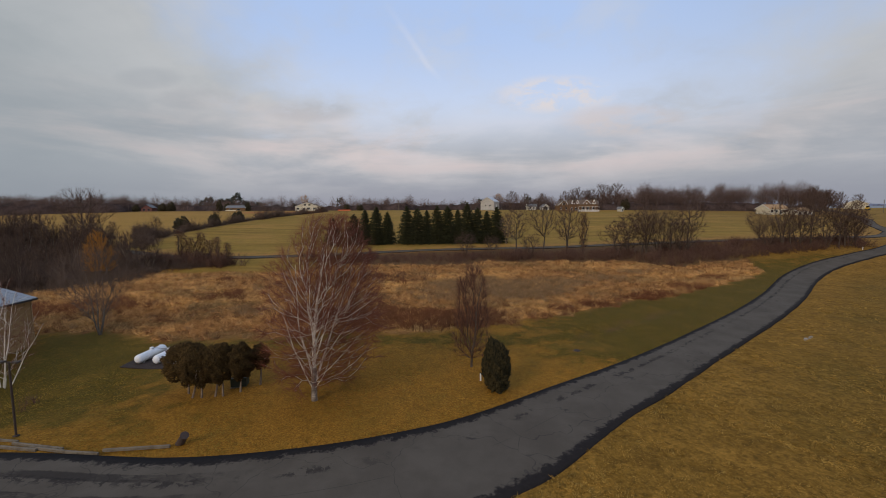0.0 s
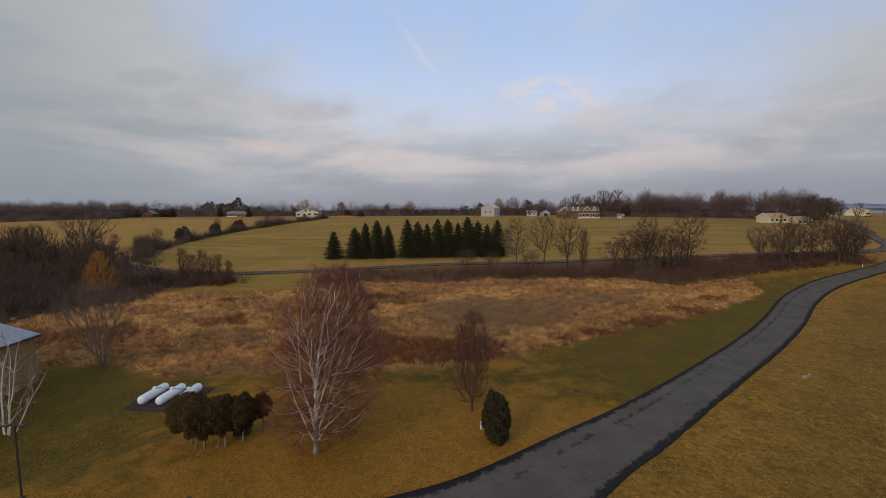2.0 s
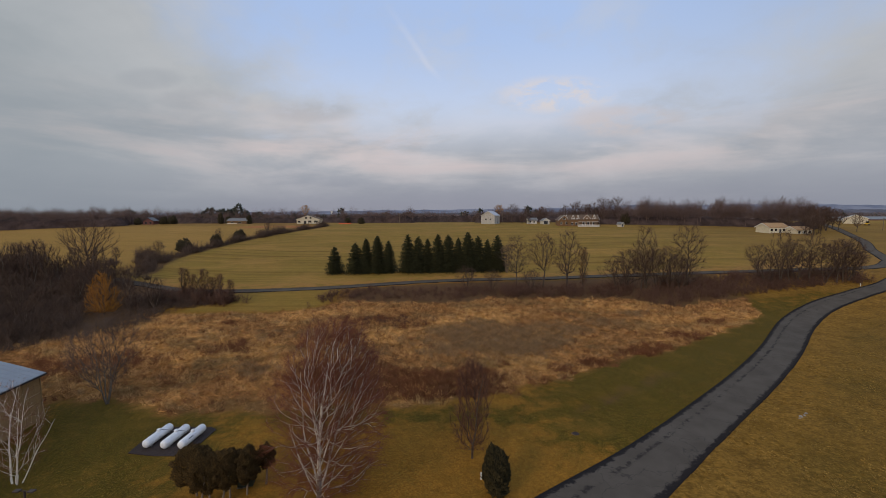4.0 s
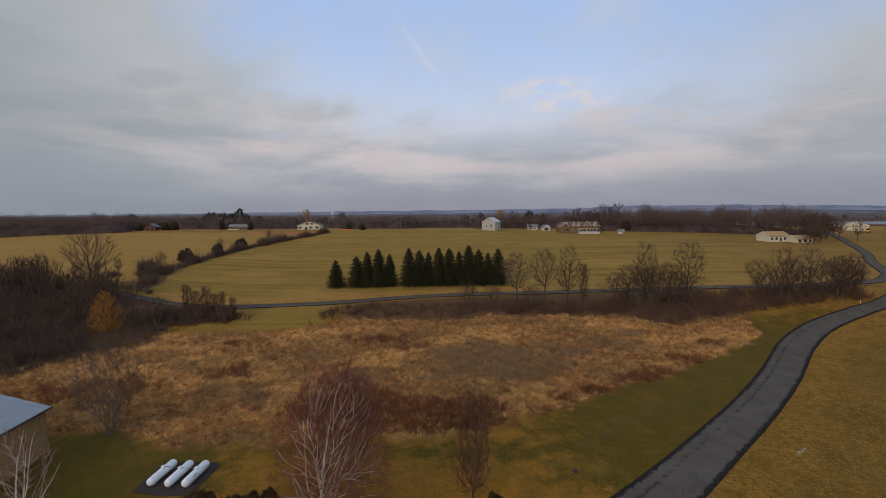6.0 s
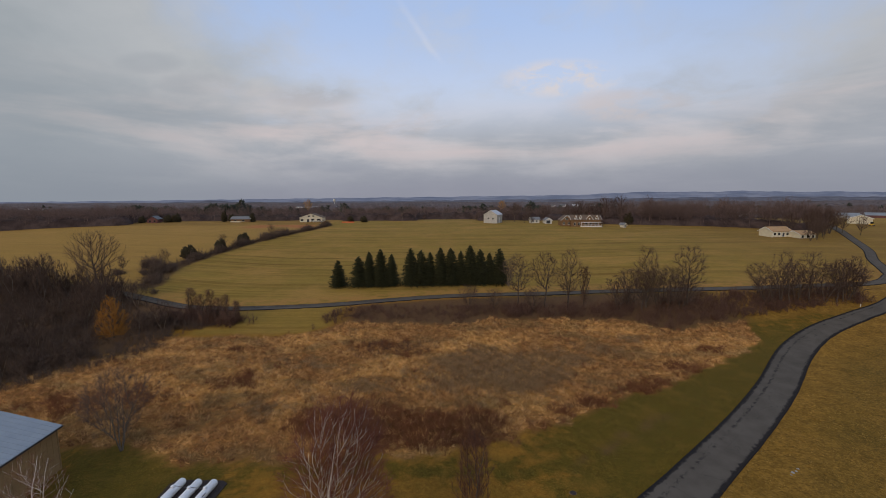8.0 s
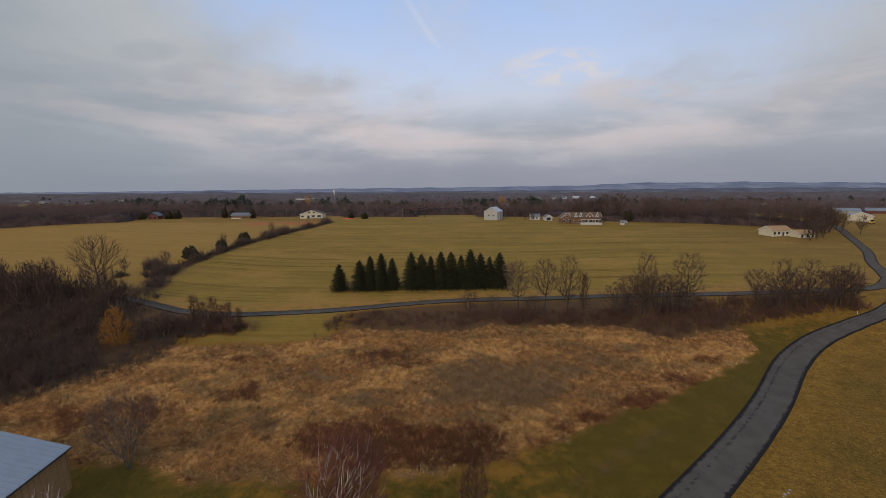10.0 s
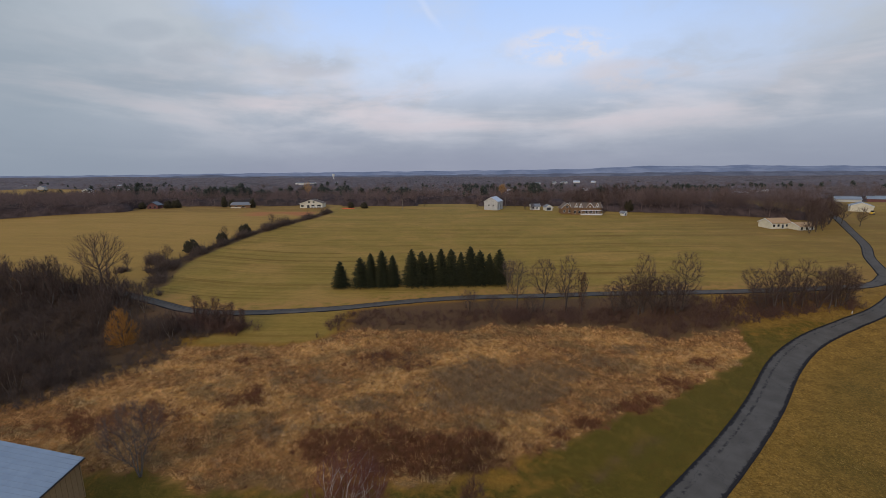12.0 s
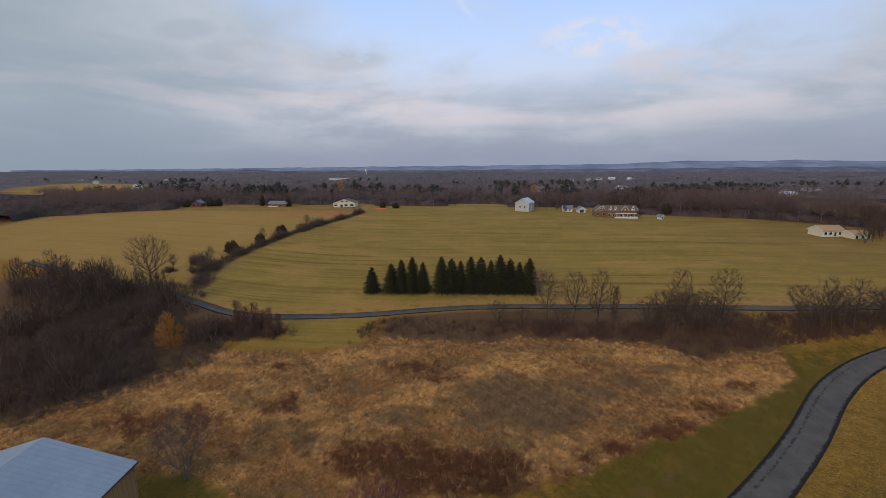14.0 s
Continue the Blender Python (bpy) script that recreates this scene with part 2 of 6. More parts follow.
    # rough straw-coloured bank
    rough_grass = k.mix(k.step(k.math("ADD", k.math("MULTIPLY", mid, 0.3), k.math("MULTIPLY", grain, 0.7)), 0.36, 0.64), BANK_A, BANK_B)
    rough_grass = k.mix(k.step(broad, 0.45, 0.75, 0, 0.45), rough_grass, BANK_OLIVE)
    rough_grass = k.mix(k.step(k.noise(0.22, 6, 0.7, (1, 1.6, 1), 61.0), 0.52, 0.66, 0, 0.6), rough_grass, (0.11, 0.062, 0.013))
    rough_grass = k.mix(k.math("MULTIPLY", k.attr("olive"), k.step(k.noise(0.35, 5, 0.65, offset=71.0), 0.25, 0.6, 0.55, 0.95)), rough_grass, k.mix(k.step(grain, 0.35, 0.65), (0.085, 0.06, 0.012), (0.2, 0.132, 0.03)))
    rough_grass = k.mix(k.step(k.noise(1.7, 6, 0.8, offset=66.0), 0.47, 0.62, 0, 0.6), rough_grass, (0.085, 0.05, 0.012))
    rough_grass = k.mix(k.step(k.noise(2.3, 6, 0.8, offset=77.0), 0.52, 0.66, 0, 0.45), rough_grass, (0.43, 0.255, 0.065))
    lawn = k.mix(k.attr("bank"), lawn, rough_grass)
    # wet meadow
    tan = wet_patches(k)
    russet = k.attr("russet")
    wet = k.mix(tan, WET_DARK, WET_TAN)
    wet = k.mix(k.step(k.noise(0.09, 6, 0.65, (1, 2.0, 1), 41.0), 0.5, 0.62, 0, 0.6), wet, (0.19, 0.125, 0.06))
    wet = k.mix(k.math("MULTIPLY", k.attr("grey"), 0.65), wet, (0.2, 0.13, 0.065))
    wet = k.mix(russet, wet, WET_RUSSET)
    wet = k.mix(k.step(grain, 0.4, 0.7, 0, 0.5), wet, (0.07, 0.04, 0.02))
    wet = k.mix(k.step(k.noise(1.0, 5, 0.75, (1, 1.7, 1), 51.0), 0.5, 0.6, 0, 0.55), wet, (0.09, 0.05, 0.022))
    lawn = k.mix(k.attr("wet"), lawn, wet)
    # leaf litter under woods and hedges, bare earth
    litter = k.mix(k.step(grain, 0.3, 0.7), (0.075, 0.045, 0.028), (0.16, 0.095, 0.055))
    lawn = k.mix(k.attr("litter"), lawn, litter)
    lawn = k.mix(k.attr("earth"), lawn, k.mix(grain, (0.34, 0.12, 0.05), (0.42, 0.2, 0.1)))
    lawn = k.mix(k.step(speck, 0.42, 0.7, 0, 0.45), lawn, (0.05, 0.03, 0.01))
    k.colour(k.mix(1.0, lawn, (1.05, 0.93, 0.7), "MULTIPLY"))
    k.bump(k.math("ADD", k.math("MULTIPLY", grain, 0.7), k.math("MULTIPLY", speck, 0.3)), 0.7, 0.12)
    return k.m


LAWN_BROWN_A, LAWN_BROWN_B = (0.172, 0.085, 0.014), (0.4, 0.21, 0.038)
LAWN_GREEN_A, LAWN_GREEN_B = (0.045, 0.04, 0.006), (0.115, 0.094, 0.015)
FIELD_A, FIELD_B, FIELD_TAN = (0.3, 0.212, 0.055), (0.238, 0.175, 0.044), (0.39, 0.24, 0.085)
BANK_A, BANK_B, BANK_OLIVE = (0.15, 0.086, 0.017), (0.36, 0.21, 0.05), (0.16, 0.097, 0.015)
WET_DARK, WET_TAN, WET_RUSSET = (0.27, 0.135, 0.05), (0.55, 0.3, 0.105), (0.14, 0.058, 0.025)
GROUND = ground_material()


def road_material():
    """Worn grey asphalt with darker tar-sealed edges and cracks."""
    k = Mat("worn_asphalt", 0.95, 0, 0.08)
    u = k.attr("across")
    ragged = k.math("MULTIPLY", k.math("SUBTRACT", k.noise(1.3, 6, 0.75, offset=1.0), 0.5), 0.6)
    edge = k.math("ADD", k.math("ABSOLUTE", u), ragged)
    base = k.mix(k.step(k.noise(0.25, 5, 0.6), 0.3, 0.7), (0.087, 0.072, 0.057), (0.115, 0.097, 0.078))
    base = k.mix(k.step(k.noise(30, 3, 0.7), 0.4, 0.7, 0, 0.4), base, (0.06, 0.057, 0.055))
    tar = k.mix(k.noise(3, 4), (0.016, 0.014, 0.014), (0.03, 0.026, 0.025))
    vor = k.n.new("ShaderNodeTexVoronoi")
    vor.feature, vor.inputs["Scale"].default_value = "DISTANCE_TO_EDGE", 0.13
    warp = k.n.new("ShaderNodeVectorMath")
    k.l.new(k.pos(), warp.inputs[0])
    wv = k.n.new("ShaderNodeTexNoise")
    wv.inputs["Scale"].default_value = 0.5
    k.l.new(k.pos(), wv.inputs["Vector"])
    sc = k.n.new("ShaderNodeVectorMath")
    sc.operation = "SCALE"
    sc.inputs["Scale"].default_value = 3.0
    k.l.new(wv.outputs["Color"], sc.inputs[0])
    k.l.new(sc.outputs[0], warp.inputs[1])
    k.l.new(warp.outputs[0], vor.inputs["Vector"])
    crack = k.step(vor.outputs["Distance"], 0.0, 0.007, 1, 0)
    base = k.mix(k.math("MULTIPLY", crack, 0.5), base, (0.03, 0.028, 0.028))
    # long dark seams beside the worn lane
    seam = k.math("ABSOLUTE", k.math("SUBTRACT", k.math("ADD", u, k.math("MULTIPLY", ragged, 0.5)), 0.42))
    chips = k.step(k.noise(1.1, 6, 0.75, offset=7.0), 0.48, 0.53)
    seams = k.math("MULTIPLY", k.math("MULTIPLY", k.step(seam, 0.02, 0.12, 1, 0), chips), k.step(k.noise(0.12, 4, 0.6, offset=5.0), 0.42, 0.52))
    base = k.mix(k.math("MULTIPLY", seams, 0.75), base, tar)
    # long tar strips where the road runs level past the lawn
    px = k.n.new("ShaderNodeSeparateXYZ")
    k.l.new(k.pos(), px.inputs[0])
    strips = k.math("MULTIPLY", k.step(k.math("SINE", k.math("MULTIPLY", k.math("ADD", u, k.math("MULTIPLY", ragged, 0.16)), 15.0)), 0.15, 0.6), k.step(k.math("ADD", px.outputs[0], k.math("MULTIPLY", ragged, 30.0)), -24, -12, 1, 0))
    strips = k.math("MULTIPLY", strips, k.step(k.noise(0.7, 5, 0.7, (0.2, 1, 1), 33.0), 0.4, 0.52))
    base = k.mix(k.math("MULTIPLY", k.math("MULTIPLY", strips, k.step(u, -0.1, 0.15)), 0.7), base, tar)
    # a centre joint
    joint = k.step(k.math("ABSOLUTE", k.math("ADD", u, k.math("MULTIPLY", ragged, 0.03))), 0.0, 0.008, 1, 0)
    base = k.mix(k.math("MULTIPLY", joint, k.step(k.noise(0.2, 4, 0.6, offset=15.0), 0.42, 0.55, 0, 0.5)), base, (0.03, 0.028, 0.028))
    k.colour(k.mix(k.step(edge, 0.77, 0.87), base, tar))
    k.bump(k.noise(25, 4, 0.7), 0.3, 0.01)
    return k.m


ROAD = road_material()
BIRCH_FINE = twig_material("pale_birch_branches", (0.24, 0.15, 0.11), (0.62, 0.51, 0.42))
BIRCH_BARK = plain("white_birch_bark", (0.9, 0.83, 0.72), (0.58, 0.5, 0.41), 3.0, 0.8, bump=0.3)
PALE_BARK = plain("tan_grey_bark", (0.25, 0.18, 0.12), (0.15, 0.105, 0.07), 3.0, 0.85, bump=0.3)
BIRCH_TRUNK = plain("scarred_birch_bark", (0.34, 0.28, 0.23), (0.09, 0.068, 0.055), 2.2, 0.85, bump=0.5)
BIRCH_TWIG = twig_material("red_brown_twigs", (0.125, 0.04, 0.024), (0.22, 0.08, 0.05))
GREY_BARK = plain("pale_grey_bark", (0.2, 0.165, 0.135), (0.1, 0.08, 0.065), 2.0, 0.9, bump=0.4)
BARK = plain("grey_brown_bark", (0.06, 0.042, 0.032), (0.12, 0.088, 0.066), 2.0, 0.9, bump=0.5)
TWIG = twig_material("bare_twigs", (0.065, 0.04, 0.03), (0.125, 0.08, 0.06))
TWIG_GREY = twig_material("grey_brown_twigs", (0.072, 0.05, 0.038), (0.17, 0.118, 0.09))
TWIG_DARK = twig_material("dark_brush", (0.066, 0.034, 0.023), (0.165, 0.088, 0.06))
TWIG_BRUSH = twig_material("grey_brown_brush", (0.053, 0.035, 0.025), (0.165, 0.108, 0.078))
TWIG_THICKET = twig_material("thicket_twigs", (0.044, 0.028, 0.02), (0.125, 0.08, 0.058))
TWIG_RED = twig_material("russet_brush", (0.075, 0.035, 0.024), (0.15, 0.07, 0.045))
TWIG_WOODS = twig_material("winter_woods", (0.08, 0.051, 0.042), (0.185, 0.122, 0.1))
# the woods' twig colour again, with the haze of distance mixed in
TWIG_HAZED = twig_material("hazed_winter_crowns", (0.085, 0.063, 0.057), (0.21, 0.16, 0.145))
TWIG_GOLD = twig_material("golden_willow_twigs", (0.23, 0.1, 0.02), (0.38, 0.17, 0.036))
TWIG_STRAW = twig_material("faded_gold_twigs", (0.3, 0.16, 0.06), (0.42, 0.23, 0.09))
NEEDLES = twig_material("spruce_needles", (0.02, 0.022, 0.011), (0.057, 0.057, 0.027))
# needles lightened for distance, so the haze is in their colour
PINE = twig_material("hazed_pine_needles", (0.026, 0.03, 0.022), (0.07, 0.076, 0.055))
YEW_DARK = twig_material("dark_evergreen_leaves", (0.016, 0.014, 0.007), (0.052, 0.04, 0.017))
YEW = twig_material("bronzed_evergreen_leaves", (0.034, 0.022, 0.009), (0.1, 0.06, 0.021))
CEDAR = twig_material("cedar_leaves", (0.028, 0.024, 0.013), (0.07, 0.055, 0.03))


# ---- mesh helpers ----
def mesh_np(name, verts, faces, mat=None, smooth=False):
    """A mesh from arrays; all faces have the same number of corners."""
    me = bpy.data.meshes.new(name)
    verts, faces = np.asarray(verts, np.float32), np.asarray(faces, np.int32)
    me.vertices.add(len(verts))
    me.vertices.foreach_set("co", verts.ravel())
    me.loops.add(faces.size)
    me.loops.foreach_set("vertex_index", faces.ravel())
    me.polygons.add(len(faces))
    me.polygons.foreach_set("loop_start", np.arange(len(faces), dtype=np.int32) * faces.shape[1])
    if smooth:
        me.polygons.foreach_set("use_smooth", np.ones(len(faces), bool))
    me.update(calc_edges=True)
    if mat:
        me.materials.append(mat)
    return me


def child(name, me, parent, label=""):
    ob = new(name, me)
    if parent:
        ob.parent = parent
    return tagged(ob, label)


def part(name, bm, mat, parent, label="", smooth=False):
    me = bpy.data.meshes.new(name)
    bm.to_mesh(me)
    bm.free()
    me.materials.append(mat)
    if smooth:
        for p in me.polygons:
            p.use_smooth = True
    return child(name, me, parent, label)


def thing(name, m, label, category, group="", kind=""):
    ob = new(name)
    ob.matrix_basis = m
    return tagged(ob, label, category, group, kind)


def box(bm, x0, x1, y0, y1, z0, z1, bevel=0.0):
    r = bmesh.ops.create_cube(bm, size=1.0, matrix=Matrix.Translation(((x0 + x1) / 2, (y0 + y1) / 2, (z0 + z1) / 2)) @ Matrix.Diagonal((x1 - x0, y1 - y0, z1 - z0, 1)))
    if bevel:
        bmesh.ops.bevel(bm, geom=list({e for v in r["verts"] for e in v.link_edges}), offset=bevel, segments=1, affect="EDGES")
    return bm


def boxed(*args):
    return box(bmesh.new(), *args)


def rod(bm, p0, p1, r, sides=10, r1=None):
    p0, p1 = Vector(p0), Vector(p1)
    m = Matrix.Translation((p0 + p1) / 2) @ (p1 - p0).to_track_quat("Z", "Y").to_matrix().to_4x4()
    bmesh.ops.create_cone(bm, cap_ends=True, segments=sides, radius1=r, radius2=r if r1 is None else r1, depth=(p1 - p0).length, matrix=m)
    return bm


def tubes(segs, k):
    """Tapered tubes along rows of x0 y0 z0 x1 y1 z1 r0 r1."""
    s = np.asarray(segs, float).reshape(-1, 8)
    a, b = s[:, :3], s[:, 3:6]
    d = b - a
    d /= np.maximum(np.linalg.norm(d, axis=1, keepdims=True), 1e-9)
    ref = np.where(np.abs(d[:, 2:3]) > 0.9, [[1.0, 0, 0]], [[0, 0, 1.0]])
    u = np.cross(d, ref)
    u /= np.linalg.norm(u, axis=1, keepdims=True)
    v = np.cross(d, u)
    ang = np.arange(k) * 2 * np.pi / k
    ring = np.cos(ang)[None, :, None] * u[:, None] + np.sin(ang)[None, :, None] * v[:, None]
    lo = a[:, None] + ring * s[:, 6, None, None]
    hi = b[:, None] + ring * s[:, 7, None, None]
    verts = np.concatenate([lo, hi], 1).reshape(-1, 3)
    i = np.arange(k)
    j = (i + 1) % k
    quad = np.stack([i, j, j + k, i + k], 1)
    faces = (quad[None] + (np.arange(len(s)) * 2 * k)[:, None, None]).reshape(-1, 4)
    return verts, faces


# ---- lie of the land ----
PROFILE_Y = (-400, 0, 60, 80, 100, 115, 130, 150, 210, 270, 330, 380, 460, 600, 900, 6000)
PROFILE_Z = (-2, -0.3, 0.3, 0.8, 1.3, 2.2, 3.6, 5, 10, 15, 18.3, 18.3, 14, 6, 0, -10)


def sm(v, a, b):
    t = np.clip((np.asarray(v, float) - a) / (b - a), 0, 1)
    return t * t * (3 - 2 * t)


def land(x, y):
    """Height of the ground."""
    x, y = np.asarray(x, float), np.asarray(y, float)
    z = sum(np.interp(y + d, PROFILE_Y, PROFILE_Z) for d in (-12, -6, 0, 6, 12)) / 5
    z = np.where(y < 55, np.interp(y, PROFILE_Y, PROFILE_Z), z)
    z = z - 0.9 * sm(-x, 12, 38) * sm(y, 24, 44) * (1 - sm(y, 58, 85))
    z = z + 3 * sm(x, 20, 110) * sm(y, 92, 140) * (1 - sm(y, 190, 300))
    return z


def gz(x, y):
    return float(land(x, y))


def spline(ctrl, step=1.0):
    """Catmull-Rom through rows of numbers, as evenly stepped rows."""
    c = np.array(ctrl, float)
    c = np.concatenate([[2 * c[0] - c[1]], c, [2 * c[-1] - c[-2]]])
    out = []
    for a, b, d, e in zip(c, c[1:], c[2:], c[3:]):
        n = max(2, int(np.linalg.norm(d[:2] - b[:2]) / step))
        for t in np.arange(n) / n:
            out.append(0.5 * (2 * b + (d - a) * t + (2 * a - 5 * b + 4 * d - e) * t * t + (3 * b - a - 3 * d + e) * t**3))
    return np.array(out + [c[-2]])


ROAD_LINE = spline([(-160, 12, 4.6), (-80, 20, 4.6), (-50, 21.8, 4.8), (-33, 22.6, 5), (-20, 22.2, 5), (-10, 23.6, 5.2), (-2, 26.5, 5), (4, 30, 4.6), (11.5, 36.2, 3.9), (19.5, 42.3, 3.5), (27, 48.5, 3.2), (34.5, 54.8, 3.1), (49, 67.2, 3.1), (62.9, 80.1, 3.2), (80.3, 97.7, 3.3), (95.6, 109.3, 2.9), (113.1, 118.4, 2.5), (131, 127.4, 2.3), (149.5, 141.5, 2.3), (165.5, 163.5, 2.2), (179, 183.3, 2), (195, 202.5, 2), (214, 229.5, 2), (233, 256.5, 2.2), (249, 279, 2.4), (270, 312, 2.4), (300, 360, 2.4)])
LANE_LINE = spline([(-230, 176, 1.9), (-190, 163, 1.9), (-153, 151, 1.9), (-125, 142.5, 1.9), (-108, 135.5, 1.9), (-91, 128.5, 1.9), (-76.6, 126.5, 1.9), (-58, 128, 1.9), (-40, 131.2, 1.9), (-22, 136.2, 1.9), (-2.6, 140.5, 1.9), (17.6, 142.7, 1.9), (48, 143.8, 1.9), (67, 142.7, 1.9), (95, 141.5, 1.9), (115, 143.3, 1.9), (146, 148, 2), (162, 158.5, 2)])


def ribbon(line, lift, depth_below=0.25):
    """A road slab along a line, cambered a little, with its edges running down into the ground. The mesh carries how far across each point lies."""
    p = line[:, :2]
    d = np.gradient(p, axis=0)
    d /= np.linalg.norm(d, axis=1, keepdims=True)
    nrm = np.stack([-d[:, 1], d[:, 0]], 1)
    us = np.array([-1.02, -1, -0.8, -0.6, -0.4, -0.2, 0, 0.2, 0.4, 0.6, 0.8, 1, 1.02])
    v = []
    for u in us:
        q = p + nrm * (u * line[:, 2])[:, None]
        z = land(q[:, 0], q[:, 1]) + lift + 0.05 * (1 - u * u)
        if abs(u) > 1:
            z = z - depth_below
        v.append(np.c_[q, z])
    v = np.stack(v, 1)
    n, w = v.shape[:2]
    i = np.arange(n - 1)[:, None] * w + np.arange(w - 1)[None]
    me = mesh_np("road", v.reshape(-1, 3), np.stack([i, i + w, i + w + 1, i + 1], -1).reshape(-1, 4)[:, ::-1], ROAD, True)
    at = me.attributes.new("across", "FLOAT", "POINT")
    at.data.foreach_set("value", np.tile(np.clip(us, -1, 1), n).astype(np.float32))
    return me


LAWN_EDGE = ((-200, 72), (-110, 61), (-93, 59.5), (-75, 58.5), (-62, 59), (-48.5, 57.5), (-40, 54.7), (-25, 55.2), (-15, 56.3), (-2.8, 56.7), (8, 60.6), (18.5, 66.5), (32, 75.5), (42, 79.8), (48, 84.3), (57.5, 90.2), (68, 96.8), (76.5, 103.5), (79, 113), (82, 117), (90, 135))
WET_BACK = ((-75, 104), (-62, 105), (-50, 105), (-42, 107), (-36, 112), (-32, 116.5), (-25, 116), (-5, 115.5), (1, 115), (8, 119.5), (25, 120), (40, 119), (50, 118), (54.5, 111), (60.5, 111), (66, 115), (78, 115.5), (84, 118.5), (90, 118.5))
WOOD_EDGE = ((40, -150), (55, -110), (66, -100), (73, -93), (83, -84.5), (94, -76), (107, -77), (112, -70), (119, -63), (127, -66), (133, -98), (150, -119), (165, -130), (400, -130))
FENCEROW = spline([(-119, 152, 3.5), (-126, 166, 4), (-130, 182, 4), (-129, 200, 3.5), (-127, 218, 3.2), (-124, 236, 3), (-119, 254, 3), (-112, 274, 3), (-105, 296, 3), (-101, 316, 3)])


def along(y_or_x, knots):
    k = np.array(knots, float)
    return np.interp(y_or_x, k[:, 0], k[:, 1])


def line_gap(x, y, line):
    """Distance to a line, less its half width."""
    x, y = np.asarray(x, float).ravel(), np.asarray(y, float).ravel()
    best = np.full(x.shape, 1e9)
    for a, b, w in line[::2]:
        best = np.minimum(best, np.hypot(x - a, y - b) - w)
    return best


def road_y(x):
    """The road's middle at x, where it runs across the view."""
    k = ROAD_LINE[ROAD_LINE[:, 0] < 150]
    return np.interp(x, k[:, 0], k[:, 1], left=8, right=140)


def wobble(x, y, s, seed):
    return np.sin(x * s + seed) * np.cos(y * s * 1.3 + seed * 2.1) + 0.6 * np.sin(x * s * 2.7 + y * s * 1.9 + seed * 3.3)


LEFT_EDGE = ((-352, 276), (-332, 288), (-307, 303), (-270, 314), (-255, 345))
RIGHT_EDGE = ((104, 318), (178, 303), (206, 291), (235, 270), (246, 279), (262, 296))


def woods_at(x, y):
    """Where the far woods stand."""
    x, y = np.asarray(x, float), np.asarray(y, float)
    jig = 4 * wobble(x, y, 0.06, 2.0)
    back = sm(y + jig, 356, 366) * np.maximum(1 - sm(x, 235, 262), sm(y, 560, 600))
    bend = ROAD_LINE[ROAD_LINE[:, 1] > 130]
    right = sm(x, 100, 108) * sm(y - along(x, RIGHT_EDGE), 0, 6) * sm(np.interp(y, bend[:, 1], bend[:, 0]) - 8 - x, 0, 5) * (1 - sm(x, 250, 262))
    left = sm(-x, 264, 270) * sm(y - along(x, LEFT_EDGE), 0, 5)
    flank = sm(-x, 346, 352) * sm(y, 150, 160)
    w = np.maximum.reduce([back, right, left, flank])
    along_view, across = (x + 1000) * -0.74 + (y - 920) * 0.67, (x + 1000) * 0.67 + (y - 920) * 0.74
    w = w * sm((along_view / 480) ** 2 + (across / 150) ** 2, 0.8, 1.2)
    for cx, cy, r in ((-127, 358, 19), (-187, 350, 15), (-259, 341, 13), (-8, 372, 22), (-22, 378, 14), (27, 336, 13)):
        w = w * sm(np.hypot(x - cx, y - cy), r, r + 8)
    return w


